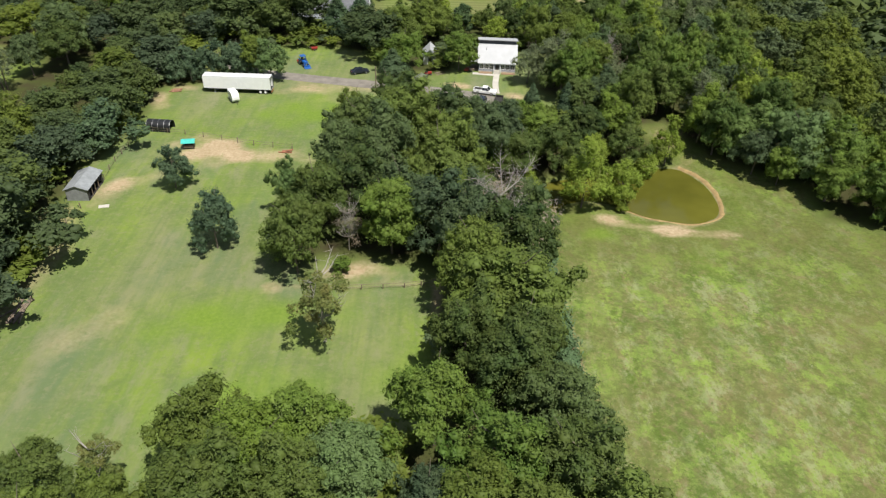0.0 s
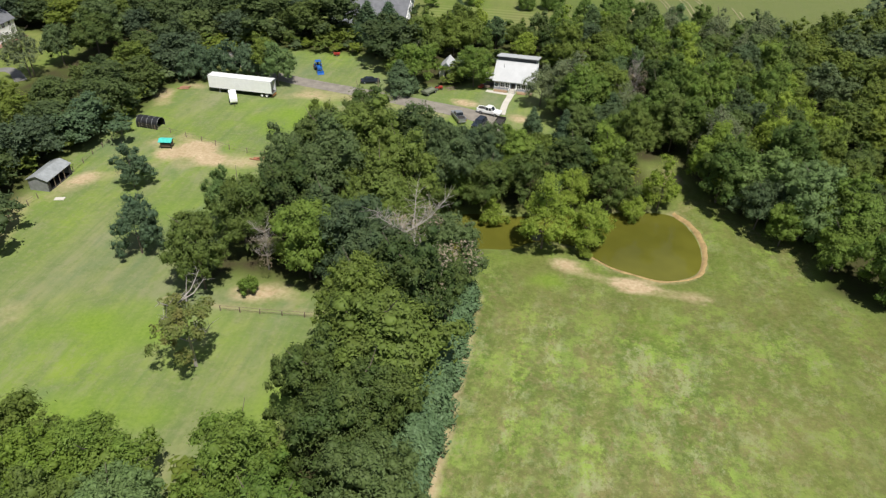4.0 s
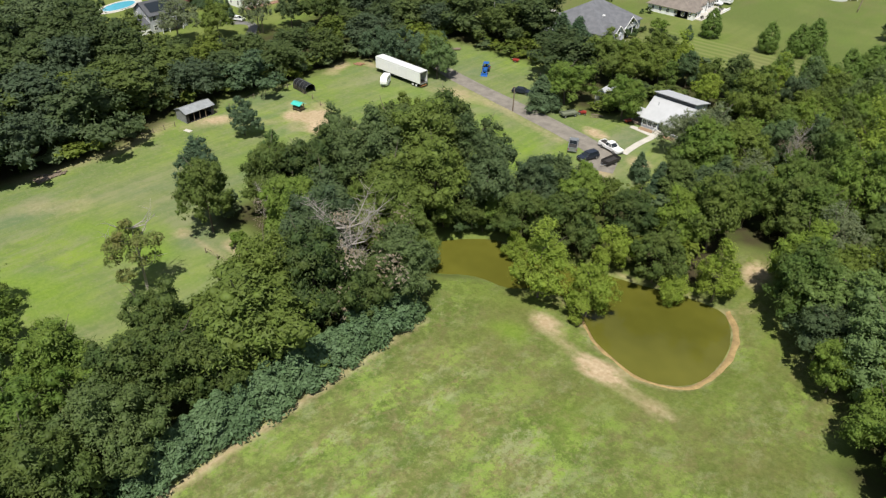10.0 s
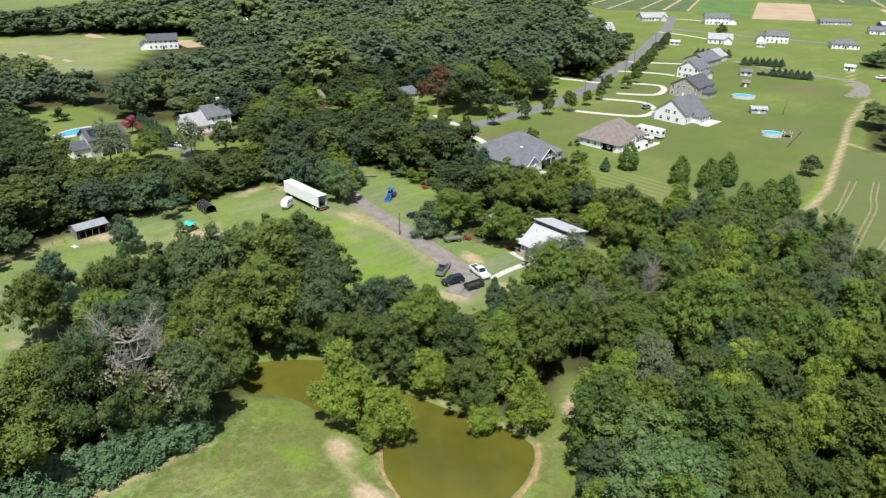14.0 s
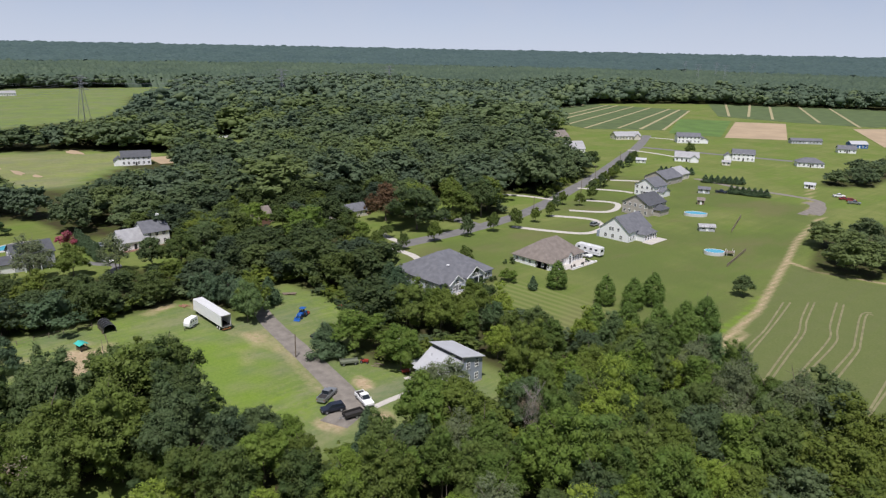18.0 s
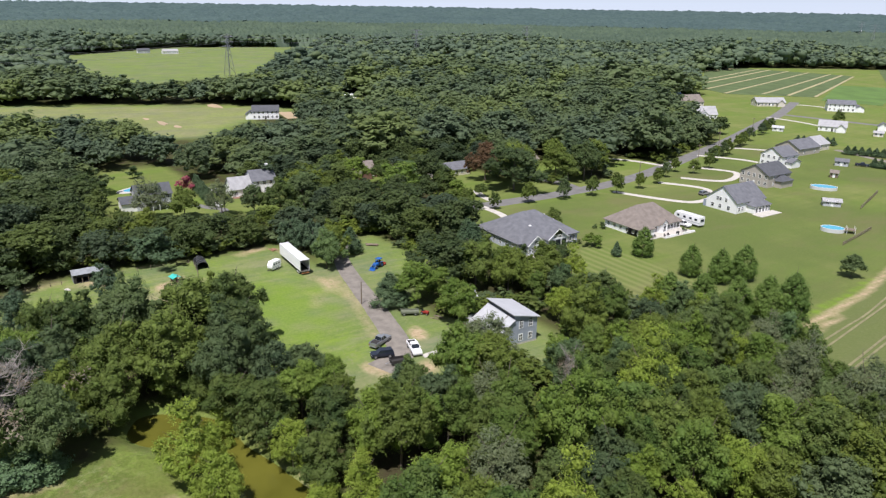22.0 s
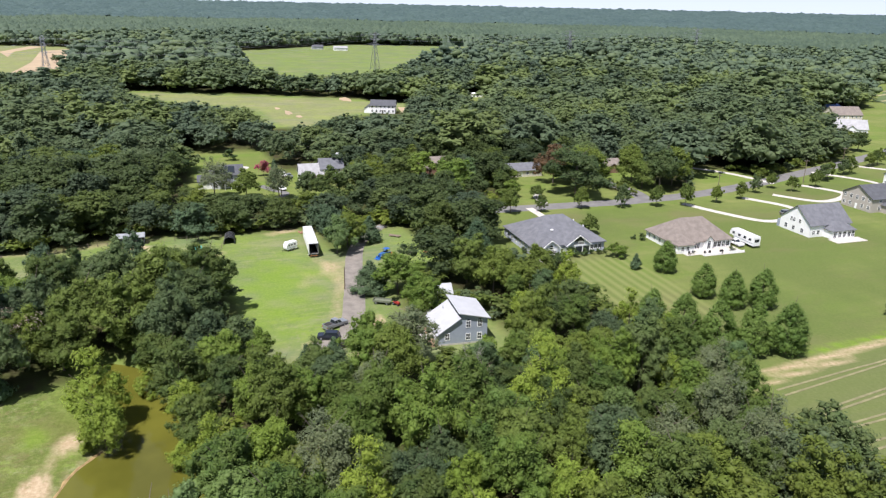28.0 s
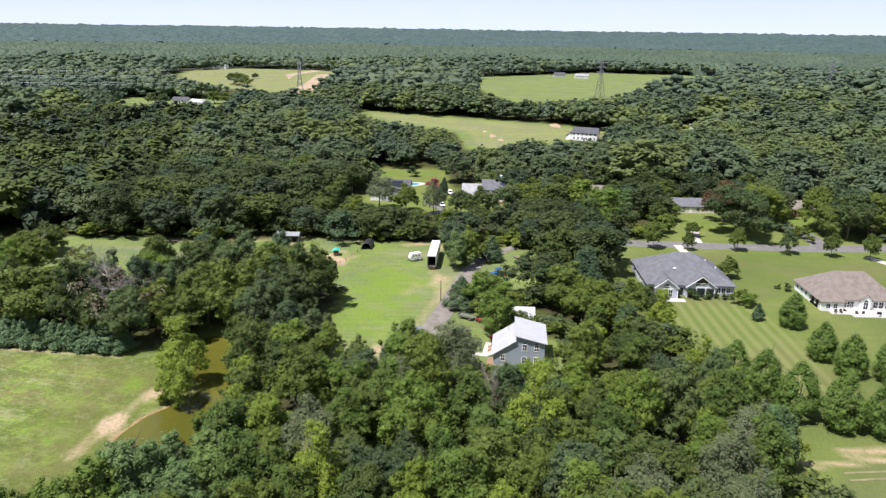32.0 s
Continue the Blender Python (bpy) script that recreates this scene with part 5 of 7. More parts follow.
def lattice(xs, zs, y0, y1):
    """A frame with bars in one piece; every second cell of the grid is a hole."""
    bm = bmesh.new()
    nx, nz = len(xs), len(zs)
    v = [[[bm.verts.new((x, y, z)) for z in zs] for x in xs] for y in (y0, y1)]
    full = lambda i, j: 0 <= i < nx - 1 and 0 <= j < nz - 1 and not (i % 2 and j % 2)
    for i in range(nx - 1):
        for j in range(nz - 1):
            if full(i, j):
                c = ((i, j), (i + 1, j), (i + 1, j + 1), (i, j + 1))
                bm.faces.new([v[0][p][q] for p, q in c])
                bm.faces.new([v[1][p][q] for p, q in c[::-1]])
                for (p, q), (r, t), (di, dj) in ((c[0], c[1], (0, -1)), (c[1], c[2], (1, 0)), (c[2], c[3], (0, 1)), (c[3], c[0], (-1, 0))):
                    if not full(i + di, j + dj):
                        bm.faces.new((v[0][r][t], v[0][p][q], v[1][p][q], v[1][r][t]))
    return bm


def cable(pts, r, n=4):
    """One bent round line through the points."""
    bm = bmesh.new()
    rings = []
    for i, p in enumerate(pts):
        d = (Vector(pts[min(i + 1, len(pts) - 1)]) - Vector(pts[max(i - 1, 0)])).normalized()
        u = d.cross(Vector((0, 0, 1)))
        u = u.normalized() if u.length > 1e-3 else Vector((1, 0, 0))
        w = u.cross(d)
        rings.append([bm.verts.new(Vector(p) + (u * math.cos(6.2832 * k / n) + w * math.sin(6.2832 * k / n)) * r) for k in range(n)])
    for a, b in zip(rings, rings[1:]):
        for k in range(n):
            bm.faces.new((a[k], a[(k + 1) % n], b[(k + 1) % n], b[k]))
    return bm


def rods(*lots, n=8):
    """One mesh of round bars, each (start, end, radius) or (start, end, radius, end radius)."""
    bm = bmesh.new()
    for p, q, a, *b in lots:
        vs, fs = tube(p, q, a, b[0] if b else a, n)
        v = [bm.verts.new(c) for c in vs]
        for f in fs:
            bm.faces.new([v[i] for i in f])
        bm.faces.new(v[:n][::-1])
        bm.faces.new(v[n:])
    return bm


def thing(name, x, y, turn, label, category, group="", z=None):
    o = tagged(new(name), label, category, group)
    o.matrix_basis = pose(x, y, lay(x, y) if z is None else z, 0, 0, turn)
    return o


# ---- houses ----
WINDOW_MESH = {}


def window(parent, x, y, z, turn, w=1.0, h=1.3, arch=False, bars=True, frame_mat=None):
    """A sash window on a wall; turn: 0 faces -y, 90 faces +x."""
    key = (w, h, arch, bars, frame_mat)
    if key not in WINDOW_MESH:
        b = 0.11
        xs = [-w / 2 - b, -w / 2] + ([-0.03, 0.03] if bars else []) + [w / 2, w / 2 + b]
        zs = [-b, 0] + ([h / 2 - 0.03, h / 2 + 0.03] if bars else []) + [h, h + b]
        bm = lattice(xs, zs, -0.07, 0.02)
        fr = bpy.data.meshes.new("window")
        bm.to_mesh(fr)
        bm.free()
        fr.materials.append(frame_mat or WHITE)
        pts = [(-w / 2, 0), (w / 2, 0), (w / 2, h)]
        pts += [(w / 2 * math.cos(a), h + 0.5 * w * math.sin(a)) for a in np.linspace(0.3, 2.84, 6)] if arch else []
        pts += [(-w / 2, h)]
        pa = bpy.data.meshes.new("pane")
        bm = prism(pts, -0.02, 0.03)
        bm.to_mesh(pa)
        bm.free()
        pa.materials.append(GLASS)
        WINDOW_MESH[key] = (fr, pa)
    fr, pa = WINDOW_MESH[key]
    f = shared("window", fr, parent, pose(x, y, z, 0, 0, turn))
    shared("pane", pa, f, Matrix())


def gable_roof(parent, x0, x1, y0, y1, eave, rise, material, along="x", over=0.4, name="roof", thick=0.16):
    """Two slopes; along: the direction of the ridge."""
    if along == "x":
        lo, hi, a0, a1, ax = y0, y1, x0 - over, x1 + over, "x"
    else:
        lo, hi, a0, a1, ax = x0, x1, y0 - over, y1 + over, "y"
    mid, half = (lo + hi) / 2, (hi - lo) / 2
    drop = rise / half * over
    poly = [(lo - over, eave - drop), (mid, eave + rise), (hi + over, eave - drop), (hi + over, eave - drop + thick), (mid, eave + rise + thick * 1.15), (lo - over, eave - drop + thick)]
    return part(name, prism(poly, a0, a1, ax), material, parent)


def hip_roof(parent, x0, x1, y0, y1, eave, rise, material, over=0.5, inset=None, name="roof"):
    x0, x1, y0, y1 = x0 - over, x1 + over, y0 - over, y1 + over
    w, d = x1 - x0, y1 - y0
    k = min(w, d) / 2 if inset is None else inset
    bm = bmesh.new()
    e = [bm.verts.new(c) for c in ((x0, y0, eave - 0.1), (x1, y0, eave - 0.1), (x1, y1, eave - 0.1), (x0, y1, eave - 0.1))]
    g = [bm.verts.new((v.co.x, v.co.y, eave + 0.08)) for v in e]
    if w >= d:
        r = [bm.verts.new((x0 + k, (y0 + y1) / 2, eave + rise)), bm.verts.new((x1 - k, (y0 + y1) / 2, eave + rise))]
        slopes = [(g[0], g[1], r[1], r[0]), (g[1], g[2], r[1]), (g[2], g[3], r[0], r[1]), (g[3], g[0], r[0])]
    else:
        r = [bm.verts.new(((x0 + x1) / 2, y0 + k, eave + rise)), bm.verts.new(((x0 + x1) / 2, y1 - k, eave + rise))]
        slopes = [(g[0], g[1], r[0]), (g[1], g[2], r[1], r[0]), (g[2], g[3], r[1]), (g[3], g[0], r[0], r[1])]
    for f in slopes:
        bm.faces.new(f)
    for i in range(4):
        bm.faces.new((e[i], e[(i + 1) % 4], g[(i + 1) % 4], g[i]))
    bm.faces.new(e[::-1])
    return part(name, bm, material, parent)


def block(parent, x0, x1, y0, y1, wall_h, rise, wall_mat, roof_mat, roof="gable", along="x", base=-0.3, over=0.4):
    """A wing of a house: walls, gables and roof."""
    if roof == "hip":
        part("wall", boxes((x0, x1, y0, y1, base, wall_h)), wall_mat, parent)
        hip_roof(parent, x0, x1, y0, y1, wall_h, rise, roof_mat, over)
        return
    if along == "x":
        m = (y0 + y1) / 2
        part("wall", prism([(y0, base), (y1, base), (y1, wall_h), (m, wall_h + rise), (y0, wall_h)], x0, x1, "x"), wall_mat, parent)
    else:
        m = (x0 + x1) / 2
        part("wall", prism([(x0, base), (x1, base), (x1, wall_h), (m, wall_h + rise), (x0, wall_h)], y0, y1), wall_mat, parent)
    gable_roof(parent, x0, x1, y0, y1, wall_h, rise, roof_mat, along, over)


def windows_on(parent, side, at, us, z, w=1.0, h=1.3, **k):
    """A row of windows on one side: 's' (-y), 'n', 'e' (+x) or 'w' at the wall's place."""
    turn = {"s": 0, "e": 90, "n": 180, "w": 270}[side]
    for u in us:
        x, y = (u, at) if side in "sn" else (at, u)
        window(parent, x, y, z, turn, w, h, **k)


def door(parent, x, y, turn, material=DARK, w=0.95, h=2.05, name="door"):
    d = part(name, boxes((-w / 2, w / 2, -0.06, 0.02, 0.05, h), bevel=0.01), material, parent)
    d.matrix_basis = pose(x, y, 0, 0, 0, turn)
    k = part("door_handle", boxes((w / 2 - 0.14, w / 2 - 0.08, -0.11, -0.05, 0.95, 1.05)), GALV, d)
    return d


def chimney(parent, x, y, top, material=BRICK):
    part("chimney", boxes((x - 0.45, x + 0.45, y - 0.45, y + 0.45, 0.5, top), (x - 0.52, x + 0.52, y - 0.52, y + 0.52, top - 0.25, top - 0.1)), material, parent)


def farmhouse():
    """The saltbox with a clerestory step between its two metal roofs."""
    h = thing("farmhouse", 16.3, 185.8, -3.0, "blue-grey sided house with pale metal saltbox roofs", "house")
    w, f, b = 4.85, -4.5, 6.1
    step = 0.2
    part("wall", prism([(f, -0.3), (b, -0.3), (b, 5.6), (step, 7.0), (step, 5.9), (f, 2.75)], -w, w, "x"), BLUE_SIDING, h)
    part("foundation", boxes((-w - 0.03, w + 0.03, f - 0.03, b + 0.03, -0.3, 0.35)), CONCRETE, h)
    sl = (5.95 - 2.75) / (step - f)
    part("roof", prism([(f - 0.5, 2.75 - 0.5 * sl), (step - 0.02, 5.95), (step - 0.02, 6.1), (f - 0.5, 2.9 - 0.5 * sl)], -w - 0.4, w + 0.4, "x"), METAL_ROOF, h, "pale grey metal front roof")
    part("upper_roof", prism([(step - 0.5, 7.1), (b + 0.5, 5.52), (b + 0.5, 5.68), (step - 0.5, 7.27)], -w - 0.45, w + 0.45, "x"), METAL_ROOF, h, "pale grey metal upper roof")
    part("clerestory", boxes((-w + 0.1, w - 0.1, step - 0.06, step - 0.01, 6.12, 6.95)), SHINGLE["dark"], h, "dark clerestory band")
    for x in (-4.1, -2.7, -1.4, 1.4, 2.7, 4.1):
        window(h, x, f, 0.9, 0, 0.85, 1.2)
    door(h, 0.0, f, 0, DARK)
    for y, z in ((1.9, 3.8), (4.4, 3.8), (1.9, 0.95), (4.4, 0.95), (-2.6, 1.3)):
        window(h, w, y, z, 90, 0.85, 1.35, arch=z > 3)
    for x in (-3.8, -1.2, 1.4, 3.8):
        window(h, x, b, 1.1, 180, 0.9, 1.3)
    st = part("front_steps", boxes(*[(-0.75, 0.75, f - 0.5 - 0.3 * i, f, 0, 0.72 - 0.18 * i) for i in range(4)]), CONCRETE, h, "white front steps")
    for x in (-0.85, 0.85):
        part("handrail", rods(((x, f - 0.2, 0.7), (x, f - 0.2, 1.7), 0.05), ((x, f - 1.5, 0.0), (x, f - 1.5, 1.0), 0.05), ((x, f - 0.2, 1.65), (x, f - 1.5, 0.95), 0.04)), WHITE, h)
    part("porch_deck", boxes((-w - 3.0, -w, f + 0.5, f + 4.0, -0.1, 0.45)), WOOD, h)
    part("porch_roof", boxes((-w - 3.1, -w + 0.0, f + 0.3, f + 4.2, 2.55, 2.68)), METAL_ROOF, h)
    for y in (f + 0.7, f + 3.8):
        part("porch_post", boxes((-w - 2.9, -w - 2.76, y - 0.07, y + 0.07, 0.4, 2.56)), WHITE, h)
    mulch = plain("mulch", (0.3, 0.2, 0.12), 0.95)
    for x0, x1 in ((-w + 0.1, -1.3), (1.2, w)):
        part("flower_bed", boxes((x0, x1, f - 1.4, f - 0.05, -0.1, 0.12), bevel=0.04), mulch, h, "tan mulched bed")
    part("vent_pipe", rods(((-3, -1.5, 4.8), (-3, -1.5, 5.7), 0.06)), GALV, h)


def grey_roof_house():
    """Wide bungalow with two front gables; its front looks to +x."""
    h = thing("bungalow", -34.5, 235.0, 0, "pale grey-blue bungalow with a grey shingle roof and two white-trimmed gables", "house")
    R = SHINGLE["grey"]
    part("wall", boxes((-11, 9.5, -11.5, 11.5, -0.3, 2.9)), LILAC_SIDING, h)
    hip_roof(h, -11, 9.5, -11.5, 11.5, 2.9, 6.0, R, 0.5, inset=9.4)
    block(h, 4, 12.6, -10.3, -4.2, 3.0, 2.5, LILAC_SIDING, R, "gable", "x", over=0.35)
    block(h, 4, 11.2, -1.6, 6.0, 3.0, 2.9, LILAC_SIDING, R, "gable", "x", over=0.35)
    for y in (-8.3, -7.25, -6.2):
        window(h, 12.6, y, 0.6, 90, 1.0, 1.8)
    window(h, 12.6, -7.25, 2.9, 90, 1.4, 0.5, arch=True, bars=False)
    part("porch_recess", boxes((11.18, 11.24, -1.2, 5.6, 0.1, 2.5)), GLASS, h, "dark glazed porch")
    for y in (-1.3, 1.0, 3.4, 5.7):
        part("porch_post", boxes((11.1, 11.35, y - 0.12, y + 0.12, 0, 2.9)), WHITE, h)
    window(h, 11.2, 2.2, 3.2, 90, 3.2, 0.7, arch=True)
    for y in (7.4, 8.7, 10.0):
        window(h, 9.5, y, 0.8, 90, 0.9, 1.4)
    door(h, 9.52, -2.9, 90, GLASS, 1.8)
    windows_on(h, "s", -11.5, (-8, -5, -2, 1, 4, 7), 0.9)
    windows_on(h, "n", 11.5, (-8, -4, 0, 4, 7.5), 0.9)
    part("patio", boxes((12.6, 15.0, -11.0, -2.4, -0.1, 0.1)), CONCRETE, h, "pale concrete patio")
    part("garden_path", boxes((9.5, 12.6, -13.4, -12.2, -0.1, 0.08)), CONCRETE, h)
    for x, y0, y1, rise in ((12.6, -10.3, -4.2, 2.5), (11.2, -1.6, 6.0, 2.9)):
        mid = (y0 + y1) / 2
        for a in (y0 - 0.3, y1 + 0.3):
            part("rake_board", rods(((x + 0.36, a, 2.85), (x + 0.36, mid, 3.0 + rise), 0.13), n=4), WHITE, h, "white gable trim")
        part("frieze_board", boxes((x + 0.01, x + 0.06, y0, y1, 2.75, 2.98)), WHITE, h)
        for a in (y0 + 0.12, y1 - 0.12):
            part("corner_board", boxes((x - 0.02, x + 0.05, a - 0.12, a + 0.12, 0, 2.76)), WHITE, h)
    part("skylight", boxes((4.6, 5.3, -3.9, -3.2, 5.85, 6.15)), WHITE, h)
    for x, y, z in ((0, 6, 6.9), (1.5, 8.6, 5.3)):
        part("vent", boxes((x - 0.15, x + 0.15, y - 0.15, y + 0.15, z - 0.6, z + 0.25)), WHITE, h)


def brown_roof_house():
    h = thing("bungalow", -24.5, 275.5, 0, "white bungalow with a brown hipped shingle roof and paved terrace", "house")
    h.matrix_basis = h.matrix_basis @ Matrix.Scale(0.89, 4)
    R = SHINGLE["brown"]
    part("wall", boxes((-9, 7.0, -11, 11.5, -0.3, 2.8)), WHITE, h)
    hip_roof(h, -9, 7.0, -11, 11.5, 2.8, 6.2, R, 0.6, inset=7.4)
    block(h, 2, 9.2, -11, -4.8, 2.8, 2.4, WHITE, R, "hip")
    block(h, 3, 8.0, 0.4, 3.4, 3.4, 1.4, WHITE, R, "gable", "x", over=0.3)
    window(h, 8.0, 1.9, 0.4, 90, 1.2, 2.2, arch=True)
    for y in (-3.6, -2.2, 5.2, 6.8, 8.6, 10.2):
        window(h, 7.0, y, 0.5, 90, 1.2, 1.8)
    windows_on(h, "e", 9.2, (-9.2, -7.2), 0.9)
    windows_on(h, "s", -11, (-7, -4, -1, 2, 5, 7.6), 0.9)
    windows_on(h, "n", 11.5, (-6, -2, 2, 5), 0.9)
    part("terrace", boxes((7.0, 13.4, -3.6, 12.4, -0.1, 0.14), (9.2, 11.6, -9.0, -3.6, -0.1, 0.12)), CONCRETE, h, "white paved terrace")
    for y0, y1 in ((-3.5, 3.0), (6.0, 12.2)):
        part("terrace_wall", boxes((12.9, 13.2, y0, y1, 0.1, 0.75)), WHITE, h)
    for y in (-1.5, 8.5):
        window(h, 7.0, y - 0.001, 0.5, 90, 0.9, 1.8)
    for y, z in ((-3, 8.0), (3, 8.0), (7, 6.4)):
        part("vent", boxes((-2.15, -1.85, y - 0.15, y + 0.15, z - 0.7, z + 0.2)), WHITE, h)


def white_house():
    h = thing("two_storey_house", -24, 324.5, 0, "white two-storey house with a dark grey shingle roof", "house")
    h.matrix_basis = h.matrix_basis @ Matrix.Scale(0.94, 4)
    R = SHINGLE["grey"]
    block(h, -8.5, 5.0, -8.6, 8.6, 4.2, 5.1, WHITE, R, "gable", "y", over=0.4)
    block(h, 2, 8.6, -2.5, 7.0, 2.8, 2.6, WHITE, R, "hip")
    windows_on(h, "s", -8.6, (-5.6, -2.2, 1.6), 0.8, 1.1, 1.4)
    windows_on(h, "s", -8.6, (-3.6, -2.4, 0.2), 3.7, 0.9, 1.3)
    windows_on(h, "e", 8.6, (-1.4, 0.6, 2.6, 4.6, 6.2), 0.5, 1.1, 1.9)
    windows_on(h, "e", 5.0, (-7, -5), 1.0)
    part("patio", boxes((8.6, 12.8, -4.0, 8.6, -0.1, 0.12)), CONCRETE, h, "white concrete patio")
    part("porch", boxes((-9.8, -8.5, -8.6, -3, 0, 2.5)), BLUE_SIDING, h)


def small_house(x, y, turn, w, d, wall_h, rise, wall, roof, label, kind="gable", along="x", wing=None, category="house", name="house", rows=1, extra=()):
    h = thing(name, x, y, turn, label, category)
    block(h, -w / 2, w / 2, -d / 2, d / 2, wall_h, rise, wall, roof, kind, along)
    n = max(2, int(w / 2.6))
    us = [-w / 2 + (i + 0.5) * w / n for i in range(n)]
    for k in range(rows):
        windows_on(h, "s", -d / 2, [u for u in us if abs(u) > 0.9 or k], 0.9 + 2.7 * k)
        windows_on(h, "n", d / 2, us, 0.9 + 2.7 * k)
        windows_on(h, "e", w / 2, (-d / 4, d / 4), 0.9 + 2.7 * k)
        windows_on(h, "w", -w / 2, (-d / 4, d / 4), 0.9 + 2.7 * k)
    door(h, 0, -d / 2, 0, WHITE if wall is not WHITE else DARK)
    if wing:
        block(h, *wing, wall, roof, kind, "y" if along == "x" else "x")
    return h


farmhouse()
grey_roof_house()
brown_roof_house()
white_house()
h = small_house(-43.5, 368.5, 0, 13, 15, 5.0, 3.6, TAUPE_SIDING, SHINGLE["dark"], "taupe house with a dark roof and solar panels", along="y", rows=2)
part("solar_panel", boxes((-5.6, -1.2, -5.5, 4.5, 0, 0.06)), GLASS, h).matrix_basis = pose(0.6, 0, 6.65, 0, -29, 0)
block(h, 4, 9.5, -3, 5, 2.7, 1.8, TAUPE_SIDING, SHINGLE["dark"], "hip")
small_house(-63, 408, 0, 11, 12, 5.2, 3.4, WHITE, SHINGLE["grey"], "tall white house with a grey roof", along="y", rows=2, wing=(4.5, 8.5, -3, 4, 2.6, 1.5))
small_house(-76.5, 445, 0, 13, 18, 3.4, 3.4, TAUPE_SIDING, SHINGLE["grey"], "taupe house with a broad grey roof", along="y")
small_house(-79, 463, 0, 12, 10, 3.2, 3.2, CREAM_SIDING, SHINGLE["pale"], "tan house with a pale grey roof", along="y")
small_house(-107, 530, 30, 15, 9, 3.0, 3.0, WHITE, SHINGLE["pale"], "white house with a pale grey roof", wing=(2, 7, -7, -3, 2.7, 2.0))
small_house(-155, 624, 40, 18, 10, 5.2, 2.6, WHITE, SHINGLE["grey"], "long white two-storey house with a grey roof", rows=2, wing=(9, 15, -4, 4, 2.8, 1.8))
small_house(-84, 564, 28, 14, 9, 4.8, 2.6, WHITE, SHINGLE["grey"], "white house with a grey roof beside the lane", rows=2, wing=(-12, -7, -3.5, 3.5, 2.8, 1.8))
small_house(-45, 574, 30, 16, 10, 2.9, 2.8, WHITE, SHINGLE["grey"], "low white house with a grey roof", kind="hip")
small_house(-181, 501, 58, 19, 13, 3.0, 4.6, WHITE, SHINGLE["pale"], "white house with a broad pale grey roof beside the street", wing=(-3, 3, -9, -5, 2.8, 2.4))
small_house(-229, 547, 76, 20, 14, 3.0, 4.6, CREAM_SIDING, SHINGLE["brown"], "long cream house with a broad brown roof")
small_house(-255, 564, 76, 10, 8, 2.8, 2.6, WHITE, plain("blue_metal_roof", (0.12, 0.2, 0.5), 0.5), "low white outbuilding with a blue roof", name="outbuilding", category="outbuilding")
small_house(-198, 602, 60, 22, 10, 3.0, 3.0, CREAM_SIDING, SHINGLE["pale"], "long pale house with a grey roof at the field edge", wing=(4, 9, -7.5, -4, 2.8, 2.2))
small_house(-233, 553, 35, 20, 11, 2.9, 3.0, BRICK, SHINGLE["brown"], "brick house with a brown roof beside the woods", kind="hip")
small_house(-56, 707, 45, 13, 8, 3.2, 2.0, BLUE, METAL_ROOF, "blue metal barn with a pale roof", name="barn", category="barn")
small_house(-92, 700, 40, 24, 7, 2.6, 1.6, GREY_SIDING, SHINGLE["grey"], "long low grey farm building", name="barn", category="barn")
small_house(-52, 668, 30, 12, 8, 2.9, 2.4, WHITE, SHINGLE["grey"], "white house at the edge of the plots")
small_house(-15.8, 492, 10, 5, 3, 2.2, 0.9, WHITE, METAL_ROOF, "small white shed on the sandy path", name="garden_shed", category="shed")
small_house(-121.8, 498, 30, 6, 3, 2.2, 0.9, PLASTIC, METAL_ROOF, "small pale shed on the lawn", name="garden_shed", category="shed")
small_house(-8.8, 358, 40, 6, 3, 1.9, 0.8, GREY_SIDING, SHINGLE["pale"], "small grey shed on the lawn", name="garden_shed", category="shed")
h = small_house(-131, 176, 90, 9.5, 8, 3.0, 3.6, WHITE, SHINGLE["pale"], "white house wing with grey roof and taller main block", wing=None)
block(h, 3.5, 12.5, -3.0, 5.6, 5.0, 3.2, WHITE, SHINGLE["grey"], "gable", "x")
windows_on(h, "s", -3.0, (5.5, 8, 10.5), 3.4)
windows_on(h, "s", -3.0, (6, 8.4, 10.8), 0.8)
chimney(h, 11, 2.5, 10.0, WHITE)
part("porch_slab", boxes((-4.8, 12.6, -6.2, -4.0, -0.1, 0.15)), BRICK, h, "brick front walk")
h = small_house(-129, 144.0, 90, 11.5, 9, 5.2, 2.8, GREY_SIDING, SHINGLE["dark"], "two-storey pale grey house with a dark roof and solar panels", rows=2)
part("solar_panel", boxes((-4.8, 2.8, 0, 3.6, 0, 0.06)), GLASS, h).matrix_basis = pose(0, -3.9, 5.85, 31, 0, 0)
block(h, -10.5, -5.75, -4, 3, 3.0, 1.6, WHITE, SHINGLE["dark"], "gable", "x")
part("porch_roof", boxes((-3.5, 3.5, -6.6, -4.5, 2.6, 2.75)), SHINGLE["dark"], h)
for x in (-3.3, -1.1, 1.1, 3.3):
    part("porch_post", boxes((x - 0.1, x + 0.1, -6.5, -6.3, 0, 2.6)), WHITE, h)
small_house(-121.5, 261, 90, 18.5, 9, 2.7, 2.2, CREAM_SIDING, SHINGLE["grey"], "low ranch house with a grey roof under trees", name="ranch_house")
small_house(-121.5, 302.5, 90, 12, 9, 2.7, 2.2, BRICK, SHINGLE["brown"], "low brick ranch house with a brown roof", name="ranch_house", wing=(-2, 3, -6.5, -4, 2.6, 1.4))
